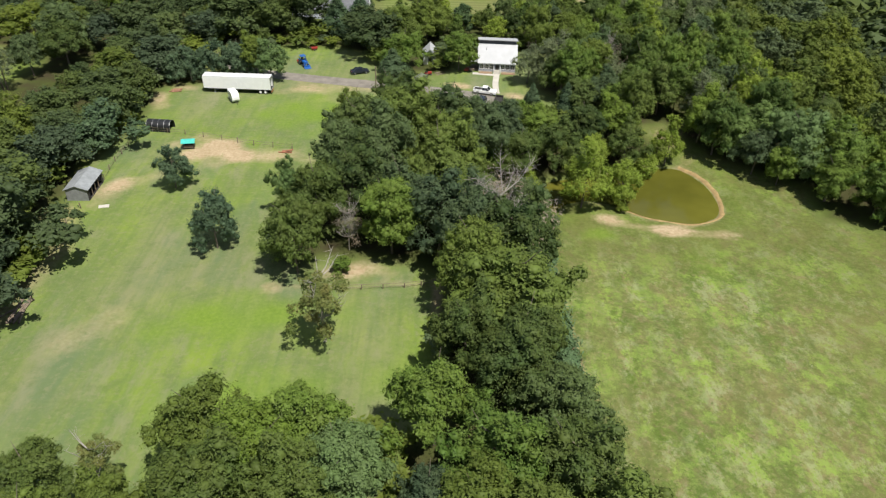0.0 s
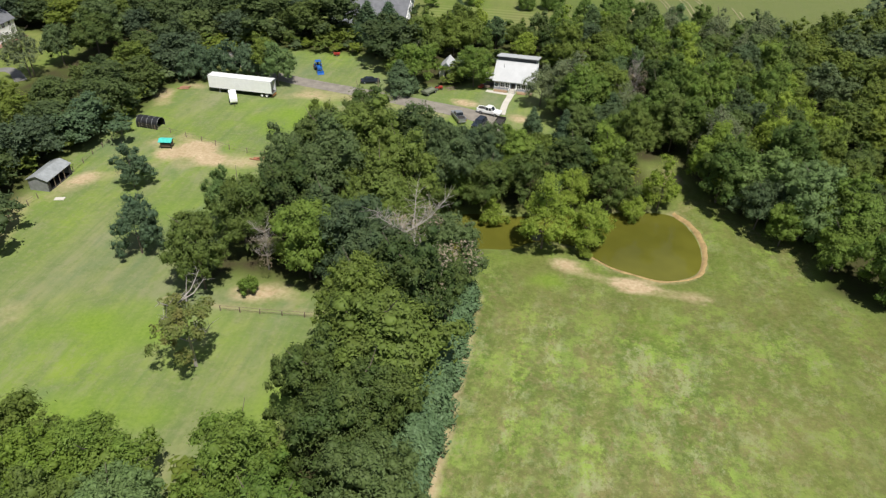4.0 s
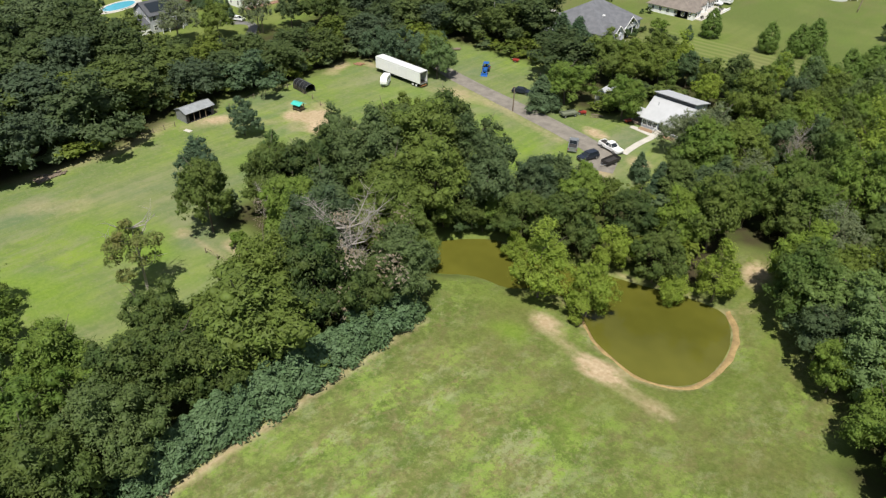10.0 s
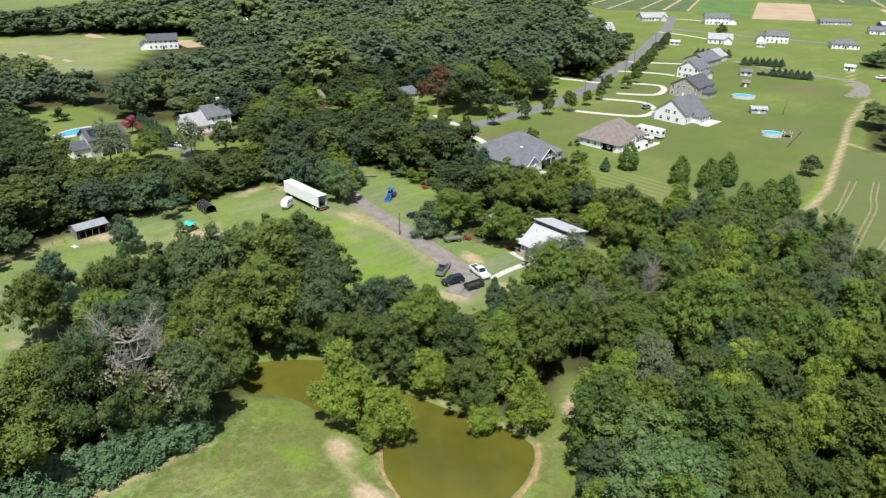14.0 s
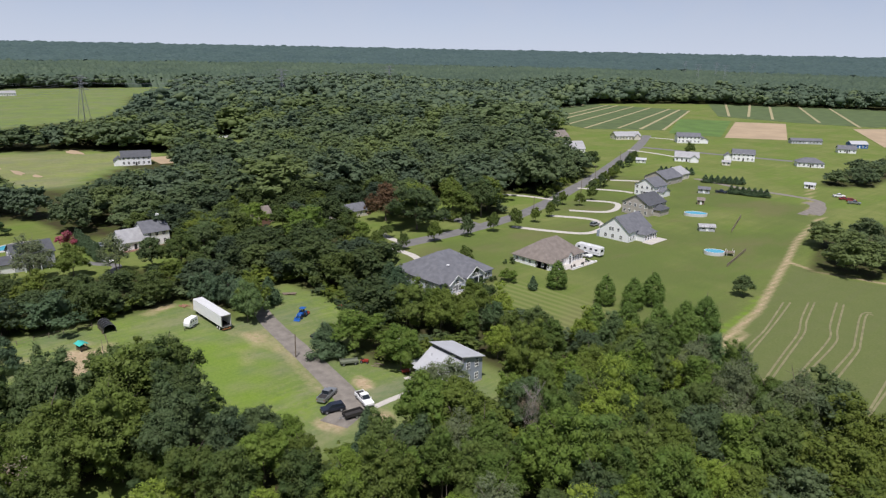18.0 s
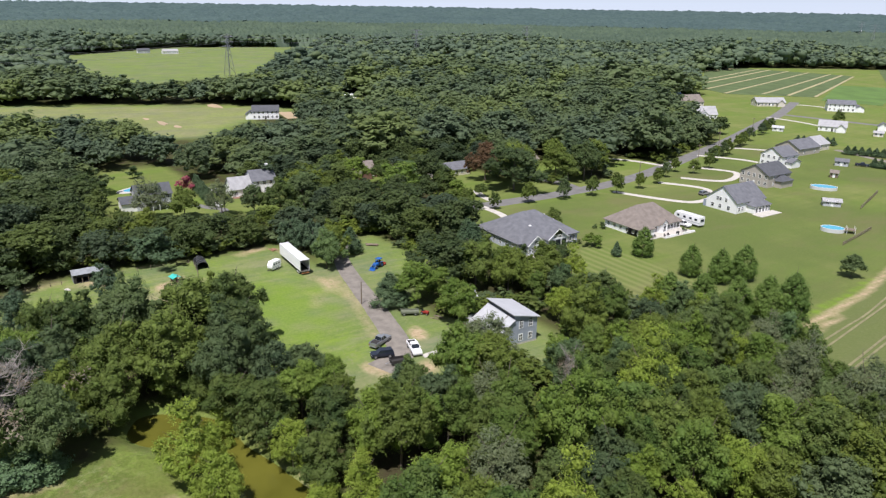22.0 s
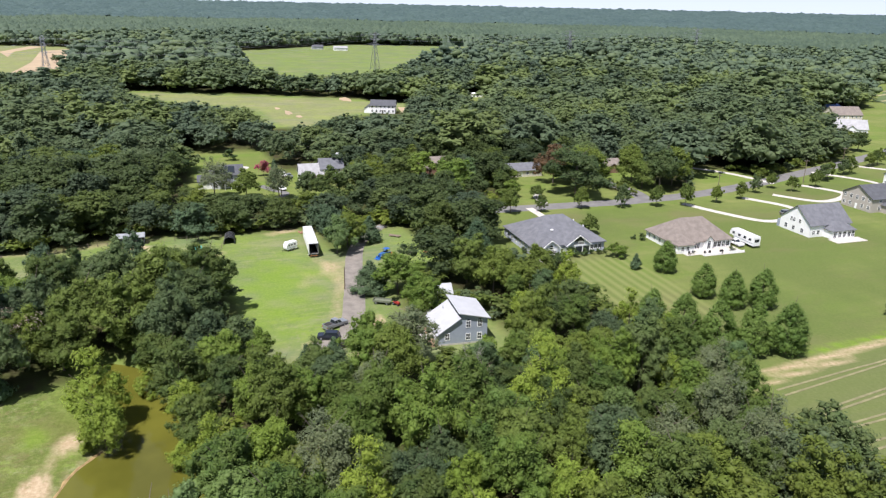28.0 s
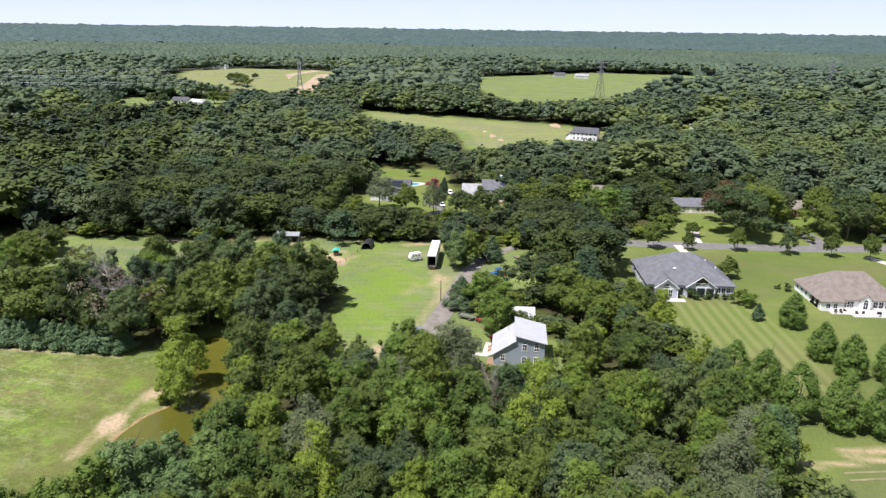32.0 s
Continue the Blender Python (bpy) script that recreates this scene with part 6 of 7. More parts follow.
small_house(-136, 227, 90, 12, 10, 2.9, 3.2, BRICK, SHINGLE["brown"], "brick house with a front gable among trees", name="ranch_house", wing=(-2.5, 2.5, -7.5, -4, 2.8, 2.4))
small_house(-306, 247, 70, 16, 9, 5.0, 3.0, WHITE, SHINGLE["dark"], "white house with a dark roof at the field edge", rows=2, wing=(-12, -7, -4, 4, 2.8, 2.0))
small_house(-375, 337.5, 90, 9, 4, 2.6, 0.7, WHITE, WHITE, "white mobile home in a clearing", name="mobile_home", category="mobile home")
small_house(-394, 312, 90, 14, 9, 2.8, 2.4, GREY_SIDING, SHINGLE["dark"], "grey house with a dark roof behind trees")
small_house(-485, -92, 90, 14, 9, 2.8, 2.4, WHITE, SHINGLE["dark"], "white farm building in a clearing")
small_house(-930, 330, 90, 20, 11, 3.6, 2.6, WHITE, SHINGLE["pale"], "white farm house far across the field")
small_house(-955, 300, 90, 16, 11, 3.6, 2.6, GREY_SIDING, SHINGLE["dark"], "grey barn far across the field", name="barn", category="barn")
small_house(-470, -70, 60, 18, 8, 2.8, 2.0, CREAM_SIDING, METAL_ROOF, "long farm building with a pale metal roof in a clearing", name="barn", category="barn")
small_house(-270, -37, 70, 14, 8, 2.8, 2.2, WHITE, SHINGLE["pale"], "pale-roofed house in a small forest clearing")
small_house(-1290, -425, 60, 44, 16, 5, 2.0, WHITE, METAL_ROOF, "long white-roofed farm shed far off", name="barn", category="barn")
small_house(-1270, -575, 60, 44, 16, 5, 2.0, WHITE, METAL_ROOF, "long white-roofed farm shed far off", name="barn", category="barn")
small_house(-1010, -250, 90, 40, 14, 5, 2.0, WHITE, METAL_ROOF, "long white farm shed far off", name="barn", category="barn")
small_house(-71.5, 174, 80, 4, 3, 2.2, 0.9, PLASTIC, SHINGLE["pale"], "small pale garden shed under trees", name="garden_shed", category="shed")
small_house(-1.8, 188.3, 0, 3.4, 5.4, 2.6, 1.7, WHITE, METAL_ROOF, "small white gabled shed behind the maples", along="y", name="garden_shed", category="shed")


# ---- farm things ----
def run_in_shed():
    s = thing("run_in_shed", -65.2, 115.2, 2, "grey wooden run-in shed with an open dark front", "shed")
    part("back_wall", boxes((-2.0, -1.88, -3.6, 3.6, 0, 2.2)), SHED_GREY, s)
    for y in (-3.6, 3.5):
        part("end_wall", prism([(-2.0, 0), (2.0, 0), (2.0, 2.35), (0, 3.0), (-2.0, 2.2)], y, y + 0.1), SHED_GREY, s)
    part("floor", boxes((-1.9, 2.0, -3.5, 3.5, -0.1, 0.05)), DARK, s)
    part("front_wall", boxes((1.9, 2.0, -3.6, -2.9, 0, 2.3), (1.9, 2.0, 2.9, 3.6, 0, 2.3), (1.9, 2.0, -3.6, 3.6, 1.95, 2.35)), DARK, s)
    for y in (-0.1, 1.4, -1.6):
        part("post", boxes((1.85, 2.0, y - 0.07, y + 0.07, 0, 2.0)), WOOD, s)
    gable_roof(s, -2.0, 2.0, -3.6, 3.6, 2.3, 0.75, SHED_ROOF, "y", 0.25, thick=0.08)


def hoop_shelter():
    s = thing("hoop_shelter", -60, 142.3, -4, "black tarpaulin hoop shelter with rounded roof", "shelter")
    w, h = 1.45, 2.2
    arc = [(math.cos(a) * w, 0.9 + math.sin(a) * (h - 0.9)) for a in np.linspace(0, math.pi, 13)]
    ring = [(w, 0)] + arc + [(-w, 0)]
    inner = [(u * 0.96, z * 0.97) for u, z in ring[::-1]]
    part("cover", prism(ring + inner, -2.6, 2.6, "x"), BLACK_TARP, s)
    part("back_panel", prism(ring, -2.62, -2.56, "x"), BLACK_TARP, s)
    for x in np.linspace(-2.6, 2.6, 5):
        part("hoop", cable([(x, a[0] * 1.01, a[1] * 1.01) for a in ring], 0.035, 5), GALV, s)


def hay_feeder():
    s = thing("hay_feeder", -51.3, 133.6, 10, "small hay feeder with a turquoise roof in the paddock", "feeder")
    for x in (-1.0, 1.0):
        for y in (-0.7, 0.7):
            part("leg", boxes((x - 0.06, x + 0.06, y - 0.06, y + 0.06, -0.05, 1.6)), DARK, s)
    part("rack", boxes((-1.1, 1.1, -0.75, 0.75, 0.45, 0.6), (-1.1, -1.0, -0.75, 0.75, 0.6, 1.05), (1.0, 1.1, -0.75, 0.75, 0.6, 1.05), (-1.1, 1.1, -0.75, -0.68, 0.6, 0.95), (-1.1, 1.1, 0.68, 0.75, 0.6, 0.95)), WOOD, s)
    gable_roof(s, -1.2, 1.2, -0.95, 0.95, 1.65, 0.4, TURQUOISE, "x", 0.2, thick=0.05)


def wheel(parent, x, y, r=0.38, w=0.26, name="wheel", rim=GALV):
    t = part(name, rods(((0, -w / 2, 0), (0, w / 2, 0), r), n=16), BLACK, parent, "black tyre")
    t.matrix_basis = pose(x, y, r, 0, 0, 0)
    part("rim", rods(((0, -w / 2 - 0.02, 0), (0, w / 2 + 0.02, 0), r * 0.58), n=12), rim, t)


def box_trailer():
    s = thing("box_trailer", -48.1, 164.3, -1.5, "long white box trailer with its rear doors open", "trailer")
    L, w = 8.15, 1.3
    part("side_panel", boxes((-L, L, -w, -w + 0.06, 1.15, 4.1), bevel=0.015), WHITE, s)
    part("side_panel", boxes((-L, L, w - 0.06, w, 1.15, 4.1), bevel=0.015), WHITE, s)
    part("front_panel", boxes((-L, -L + 0.06, -w + 0.06, w - 0.06, 1.15, 4.1)), WHITE, s)
    part("roof", boxes((-L - 0.02, L + 0.02, -w - 0.01, w + 0.01, 4.1, 4.18), bevel=0.02), PLASTIC, s)
    part("floor", boxes((-L, L, -w + 0.06, w - 0.06, 1.1, 1.2)), DARK, s)
    part("rear_frame", boxes((L - 0.02, L + 0.1, -w, -w + 0.14, 1.1, 4.12), (L - 0.02, L + 0.1, w - 0.14, w, 1.1, 4.12), (L - 0.02, L + 0.1, -w, w, 3.98, 4.14), (L - 0.02, L + 0.12, -w, w, 1.0, 1.2)), GALV, s)
    part("chassis", boxes((-L + 1, L, -0.55, -0.4, 0.8, 1.1), (-L + 1, L, 0.4, 0.55, 0.8, 1.1)), DARK, s)
    part("rear_bumper", boxes((L, L + 0.12, -1.1, 1.1, 0.45, 0.6), (L, L + 0.1, -0.7, -0.6, 0.5, 1.1), (L, L + 0.1, 0.6, 0.7, 0.5, 1.1)), plain("faded_orange", (0.45, 0.2, 0.08), 0.6), s)
    for y in (-0.9, 0.9):
        part("landing_leg", boxes((-L + 2.4, -L + 2.6, y - 0.1, y + 0.1, 0.05, 1.15), (-L + 2.25, -L + 2.75, y - 0.2, y + 0.2, 0, 0.06)), GALV, s)
    for x in (L - 2.6, L - 1.4):
        for y in (-1.0, 1.0):
            wheel(s, x, y, 0.5, 0.5, rim=WHITE)
    for i, x in enumerate(np.linspace(-L + 0.8, L - 0.8, 13)):
        for y in (-w - 0.025, w):
            part("rib", boxes((x - 0.03, x + 0.03, y, y + 0.025, 1.2, 4.05)), WHITE, s)


def horse_trailer():
    s = thing("horse_trailer", -48.0, 158.6, -60, "small white horse trailer parked on the grass", "trailer")
    part("body", prism([(-1.7, 0.5), (1.7, 0.5), (1.9, 0.9), (1.9, 1.6), (1.45, 2.45), (1.2, 2.55), (-1.6, 2.55), (-1.75, 2.4)], -0.85, 0.85), WHITE, s)
    part("stripe", boxes((-1.74, 1.9, -0.87, -0.85, 1.0, 1.15), (-1.74, 1.9, 0.85, 0.87, 1.0, 1.15)), GREY_SIDING, s)
    for y in (-0.86, 0.86):
        for x in (-0.9, 0.1, 1.0):
            part("window", boxes((x - 0.25, x + 0.25, y - 0.02, y + 0.02, 1.6, 2.0)), GLASS, s)
        part("mudguard", boxes((-0.9, 0.7, y - 0.12, y + 0.12, 0.72, 0.8)), GALV, s)
        for x in (-0.5, 0.3):
            wheel(s, x, y, 0.33, 0.2)
    part("drawbar", rods(((1.7, -0.4, 0.5), (2.9, 0, 0.5), 0.05), ((1.7, 0.4, 0.5), (2.9, 0, 0.5), 0.05), ((2.8, 0, 0.5), (2.8, 0, 0), 0.04)), DARK, s)
    part("rear_door", boxes((-1.8, -1.74, -0.75, 0.75, 0.55, 2.3)), PLASTIC, s)


def car(name, x, y, turn, paint, label, kind="sedan"):
    """A parked car; its nose to local +x."""
    s = thing(name, x, y, turn, label, "car" if kind != "pickup" else "pickup truck")
    if kind == "pickup":
        L, w = 2.85, 0.98
        body = [(-L, 0.5), (L, 0.5), (L, 0.95), (L - 0.15, 1.1), (1.2, 1.18), (-0.75, 1.18), (-0.8, 1.2), (-L, 1.2)]
        cab = [(-0.75, 1.15), (1.25, 1.15), (0.55, 1.85), (-0.55, 1.88)]
    elif kind == "suv":
        L, w = 2.35, 0.93
        body = [(-L, 0.45), (L, 0.45), (L, 0.9), (L - 0.2, 1.02), (0.95, 1.1), (-L, 1.1)]
        cab = [(-2.25, 1.05), (1.15, 1.05), (0.45, 1.68), (-1.9, 1.7)]
    else:
        L, w = 2.35, 0.9
        body = [(-L, 0.4), (L, 0.4), (L, 0.75), (L - 0.2, 0.86), (0.95, 0.95), (-1.4, 0.97), (-L, 0.92)]
        cab = [(-1.75, 0.92), (1.2, 0.92), (0.35, 1.42), (-1.05, 1.44)]
    bm = prism(body, -w, w)
    bmesh.ops.bevel(bm, geom=bm.edges[:], offset=0.06, segments=2, affect="EDGES", profile=0.6)
    part("body", bm, paint, s)
    bm = prism(cab, -w + 0.1, w - 0.1)
    for v in bm.verts:
        if v.co.z > 1.3:
            v.co.y *= 0.86
    part("glazing", bm, GLASS, s, "dark tinted windows")
    t0, t1 = cab[3][0], cab[2][0]
    zt = max(cab[2][1], cab[3][1])
    part("roof", boxes((t0 - 0.05, t1 + 0.08, -w * 0.78, w * 0.78, zt - 0.03, zt + 0.05), bevel=0.03), paint, s)
    for sy in (-1, 1):
        for u, v in ((cab[1][0], t1), (cab[0][0], t0), ((cab[0][0] + cab[1][0]) / 2, (t0 + t1) / 2)):
            part("pillar", rods(((u, sy * (w - 0.11), cab[1][1]), (v, sy * w * 0.78, zt), 0.045), n=5), paint, s)
        part("headlight", boxes((L - 0.06, L + 0.01, sy * (w - 0.22) - 0.16, sy * (w - 0.22) + 0.16, body[2][1] - 0.22, body[2][1] - 0.06)), PLASTIC, s)
        part("tail_light", boxes((-L - 0.01, -L + 0.05, sy * (w - 0.14) - 0.1, sy * (w - 0.14) + 0.1, 0.75, 1.0)), RED, s)
        part("mirror", boxes((cab[1][0] - 0.35, cab[1][0] - 0.2, sy * (w + 0.02), sy * (w + 0.2) , cab[1][1] + 0.02, cab[1][1] + 0.18) if sy > 0 else (cab[1][0] - 0.35, cab[1][0] - 0.2, -w - 0.2, -w - 0.02, cab[1][1] + 0.02, cab[1][1] + 0.18)), paint, s)
    for x0, x1 in ((L - 0.02, L + 0.08), (-L - 0.08, -L + 0.02)):
        part("bumper", boxes((x0, x1, -w + 0.05, w - 0.05, 0.42, 0.62), bevel=0.02), DARK if kind != "pickup" else GALV, s)
    if kind == "pickup":
        part("load_bed", boxes((-L + 0.12, -0.9, -w + 0.14, w - 0.14, 1.19, 1.215)), DARK, s, "dark open load bed")
        part("bed_rail", boxes((-L + 0.02, -0.8, -w + 0.01, -w + 0.12, 1.2, 1.3), (-L + 0.02, -0.8, w - 0.12, w - 0.01, 1.2, 1.3), (-L + 0.0, -L + 0.1, -w + 0.1, w - 0.1, 1.2, 1.3)), paint, s)
    for wx in (-L * 0.62, L * 0.63):
        for wy in (-w + 0.08, w - 0.08):
            wheel(s, wx, wy, 0.4 if kind != "sedan" else 0.33, 0.24)
    return s


def tractor():
    s = thing("tractor", -35.4, 183.2, -60, "blue farm tractor with a front loader and canopy", "tractor")
    part("hood", boxes((0.1, 1.9, -0.4, 0.4, 0.75, 1.45), bevel=0.08), BLUE, s)
    part("rear_body", boxes((-1.3, 0.2, -0.45, 0.45, 0.6, 1.3), bevel=0.05), BLUE, s)
    part("seat", boxes((-1.0, -0.5, -0.28, 0.28, 1.3, 1.45), (-1.1, -0.98, -0.28, 0.28, 1.4, 1.85), bevel=0.03), BLACK, s)
    part("canopy", boxes((-1.3, 0.3, -0.75, 0.75, 2.35, 2.48), bevel=0.05), BLUE, s, "blue canopy roof")
    for x, y in ((-1.2, -0.65), (-1.2, 0.65), (0.15, -0.6), (0.15, 0.6)):
        part("canopy_post", rods(((x, y, 1.0), (x, y, 2.4), 0.035)), DARK, s)
    for y in (-0.75, 0.75):
        wheel(s, -0.75, y, 0.75, 0.42, rim=BLUE)
        wheel(s, 1.45, y * 0.9, 0.42, 0.28, rim=BLUE)
        part("fender", boxes((-1.3, -0.2, y - 0.22, y + 0.22, 1.5, 1.56)), BLUE, s)
        part("loader_arm", rods(((0.2, y * 0.75, 1.5), (1.7, y * 0.75, 1.3), 0.07), ((1.7, y * 0.75, 1.3), (2.6, y * 0.75, 0.45), 0.07)), BLUE, s)
    part("bucket", prism([(2.5, 0.1), (3.3, 0.05), (3.25, 0.14), (2.65, 0.2), (2.6, 0.75), (2.5, 0.75)], -0.85, 0.85), BLUE, s)
    part("implement", boxes((-2.9, -1.5, -0.9, 0.9, 0.25, 0.45), (-2.9, -2.8, -0.9, 0.9, 0.3, 0.7)), RED, s, "rust-red rear implement")


run_in_shed()
hoop_shelter()
hay_feeder()
box_trailer()
horse_trailer()
tractor()
car("pickup_truck", 12.2, 166.7, -15, WHITE, "white pickup truck parked on the drive", "pickup")
car("pickup_truck", 5.7, 162.2, -62 + 180, SILVER, "silver pickup truck on the grass edge", "pickup")
car("car", 10.9, 159.9, -108, NAVY, "dark navy car beside the drive", "suv")
car("car", -20.0, 178.3, 20, NAVY, "dark blue car on the lawn by the drive", "sedan")
car("car", -118, 163.2, 20, WHITE, "white car on the neighbours' drive", "sedan")
car("van", -139.6, 165.8, 10, WHITE, "white van on the neighbours' parking place", "suv")
car("car", -138.0, 168.2, 10, SILVER, "grey car on the neighbours' parking place", "sedan")
car("car", -43, 329.5, 90, SILVER, "silver car before the white house", "suv")
car("pickup_truck", -19.4, 288.4, 5, WHITE, "white pickup parked beside the camper", "pickup")


def flat_trailer():
    s = thing("utility_trailer", 15.3, 161.6, -100, "dark utility trailer parked beside the pickup", "trailer")
    part("bed", boxes((-2.0, 2.0, -0.95, 0.95, 0.55, 0.65)), DARK, s)
    for y in (-0.95, 0.9):
        part("side_board", boxes((-2.0, 2.0, y, y + 0.05, 0.65, 1.2)), DARK, s)
        wheel(s, -0.2, y * 1.1, 0.33, 0.2)
    part("end_board", boxes((-2.0, -1.95, -0.95, 0.95, 0.65, 1.2), (1.95, 2.0, -0.95, 0.95, 0.65, 1.2)), DARK, s)
    part("drawbar", rods(((2.0, -0.5, 0.55), (3.1, 0, 0.5), 0.05), ((2.0, 0.5, 0.55), (3.1, 0, 0.5), 0.05)), GALV, s)


def old_wagon():
    s = thing("farm_wagon", -3.9, 175.0, 62, "old grey-green flat farm wagon under the maples", "wagon")
    part("deck", boxes((-2.1, 2.1, -0.9, 0.9, 0.65, 0.8), (-2.1, -2.0, -0.9, 0.9, 0.8, 1.25), (-2.1, 2.1, -0.9, -0.84, 0.8, 1.1), (-2.1, 2.1, 0.84, 0.9, 0.8, 1.1)), plain("moss_green", (0.17, 0.19, 0.13), 0.8), s)
    for x in (-1.3, 1.3):
        for y in (-0.8, 0.8):
            wheel(s, x, y, 0.36, 0.2)


def red_mower():
    s = thing("garden_tractor", -2.2, 178.0, 30, "rusty red garden tractor among scrap", "tractor")
    part("hood", boxes((0.0, 1.0, -0.3, 0.3, 0.4, 0.95), bevel=0.06), RED, s)
    part("rear_body", boxes((-0.8, 0.1, -0.4, 0.4, 0.35, 0.8), bevel=0.05), RED, s)
    part("seat", boxes((-0.6, -0.2, -0.22, 0.22, 0.8, 0.92), (-0.68, -0.58, -0.22, 0.22, 0.85, 1.2)), BLACK, s)
    for y in (-0.48, 0.48):
        wheel(s, -0.5, y, 0.36, 0.24)
        wheel(s, 0.75, y * 0.85, 0.24, 0.16)
    part("steering_wheel", rods(((0.0, 0, 0.95), (-0.1, 0, 1.1), 0.03), ((-0.1, 0, 1.1), (-0.12, 0, 1.13), 0.2)), BLACK, s)


def camper():
    s = thing("camper", -20.0, 292.2, 180, "white fifth-wheel camper parked beside the bungalow", "camper")
    part("body", prism([(-5.2, 0.75), (3.0, 0.75), (3.4, 1.5), (5.2, 1.6), (5.3, 2.6), (4.6, 3.5), (-5.2, 3.5)], -1.25, 1.25), WHITE, s)
    part("roof", boxes((-5.1, 4.5, -1.15, 1.15, 3.5, 3.58)), PLASTIC, s)
    for y in (-1.27, 1.27):
        for x in (-3.6, -1.4, 1.0, 3.6):
            part("window", boxes((x - 0.5, x + 0.5, y - 0.02, y + 0.02, 2.1, 2.8)), GLASS, s)
        part("stripe", boxes((-5.2, 3.2, y - 0.01, y + 0.01, 1.4, 1.6)), GREY_SIDING, s)
        for x in (-1.6, -0.7):
            wheel(s, x, y * 0.85, 0.38, 0.25)
    part("air_conditioner", boxes((-0.5, 0.5, -0.4, 0.4, 3.58, 3.85), bevel=0.06), WHITE, s)
    part("door", boxes((1.8, 2.5, -1.29, -1.25, 0.9, 2.8)), PLASTIC, s)
    part("rear_window", boxes((-5.23, -5.19, -0.8, 0.8, 1.9, 2.8)), GLASS, s)


flat_trailer()
old_wagon()
red_mower()
camper()


def pool(x, y, rx, ry, turn, label, deck=True, ground=False):
    s = thing("swimming_pool", x, y, turn, label, "pool")
    rim = [(math.cos(a), math.sin(a)) for a in np.linspace(0, 2 * math.pi, 28, endpoint=False)]
    h = 0.24 if ground else 1.25
    def ring(k0, k1, z0, z1, name, mat):
        bm = bmesh.new()
        a = [[bm.verts.new((c * rx * k, d * ry * k, z)) for c, d in rim] for k, z in ((k1, z0), (k1, z1), (k0, z1), (k0, z0))]
        for j in range(3):
            for i in range(28):
                bm.faces.new((a[j][i], a[j][(i + 1) % 28], a[j + 1][(i + 1) % 28], a[j + 1][i]))
        part(name, bm, mat, s)
    ring(0.95, 1.0, -0.1, h, "pool_wall", PLASTIC)
    bm = bmesh.new()
    bm.faces.new([bm.verts.new((c * rx * 0.96, d * ry * 0.96, h - 0.12)) for c, d in rim])
    part("pool_water", bm, POOL, s, "clear blue pool water")
    if deck:
        part("deck", boxes((rx * 0.98, rx + 3.0, -1.4, 1.4, h - 0.15, h)), WOOD if not ground else CONCRETE, s)
        for px in (rx + 0.4, rx + 2.8):
            for py in (-1.3, 1.3):
                part("deck_post", boxes((px - 0.06, px + 0.06, py - 0.06, py + 0.06, -0.1, h + 0.9)), WHITE, s)
    if ground:
        ring(1.0, 1.35, -0.05, 0.06, "pool_surround", CONCRETE)


pool(9.4, 327.0, 3.6, 2.8, 35, "round above-ground pool with a pale deck on the lawn")
pool(-24.8, 380.5, 5.0, 3.2, 35, "large oval above-ground pool with a pale rim", deck=False)
pool(-157, 145, 3.4, 6.8, 20, "blue in-ground pool with a pale stone surround", False, True)


def utility_pole(x, y, h, arm, label, turn=0):
    s = thing("utility_pole", x, y, turn, label, "pole")
    part("post", rods(((0, 0, -0.5), (0.05, 0, h), 0.16, 0.11)), WOOD, s)
    if arm:
        part("crossarm", boxes((-1.1, 1.1, -0.06, 0.06, h - 0.7, h - 0.58)), WOOD, s)
        for u in (-0.95, -0.4, 0.4, 0.95):
            part("insulator", rods(((u, 0, h - 0.58), (u, 0, h - 0.4), 0.05)), GALV, s)


utility_pole(-15.0, 168.1, 5.8, False, "dark wooden post standing beside the drive")
utility_pole(-103, 161.7, 8.5, False, "weathered wooden utility pole at the neighbours' yard")
for x, y in ((-80, 372), (-99, 412), (-66, 318), (-120, 470)):
    utility_pole(x, y, 10, True, "wooden utility pole along the street", 60)


def fence(name, line, gap, label, h=1.25, rails=(0.5, 1.0), rail_r=0.025, broken=0.0):
    """Posts of their own along a line, with rails or wires between them."""
    s = tagged(new(name), label, "fence")
    pts, post = [], None
    for (ax, ay), (bx, by) in zip(line, line[1:]):
        n = max(1, round(math.hypot(bx - ax, by - ay) / gap))
        pts += [(ax + (bx - ax) * i / n, ay + (by - ay) * i / n) for i in range(n)]
    pts.append(line[-1])
    bm = rods(((0, 0, -0.3), (0, 0, h), 0.085, 0.075), n=6)
    post = bpy.data.meshes.new("post")
    bm.to_mesh(post)
    bm.free()
    post.materials.append(WOOD)
    for x, y in pts:
        shared("post", post, s, pose(x, y, lay(x, y), rng.uniform(-3, 3), rng.uniform(-3, 3), 0))
    for (ax, ay), (bx, by) in zip(pts, pts[1:]):
        for z in rails:
            part("rail", rods(((ax, ay, lay(ax, ay) + z), (bx, by, lay(bx, by) + z), rail_r), n=4), WOOD, s)


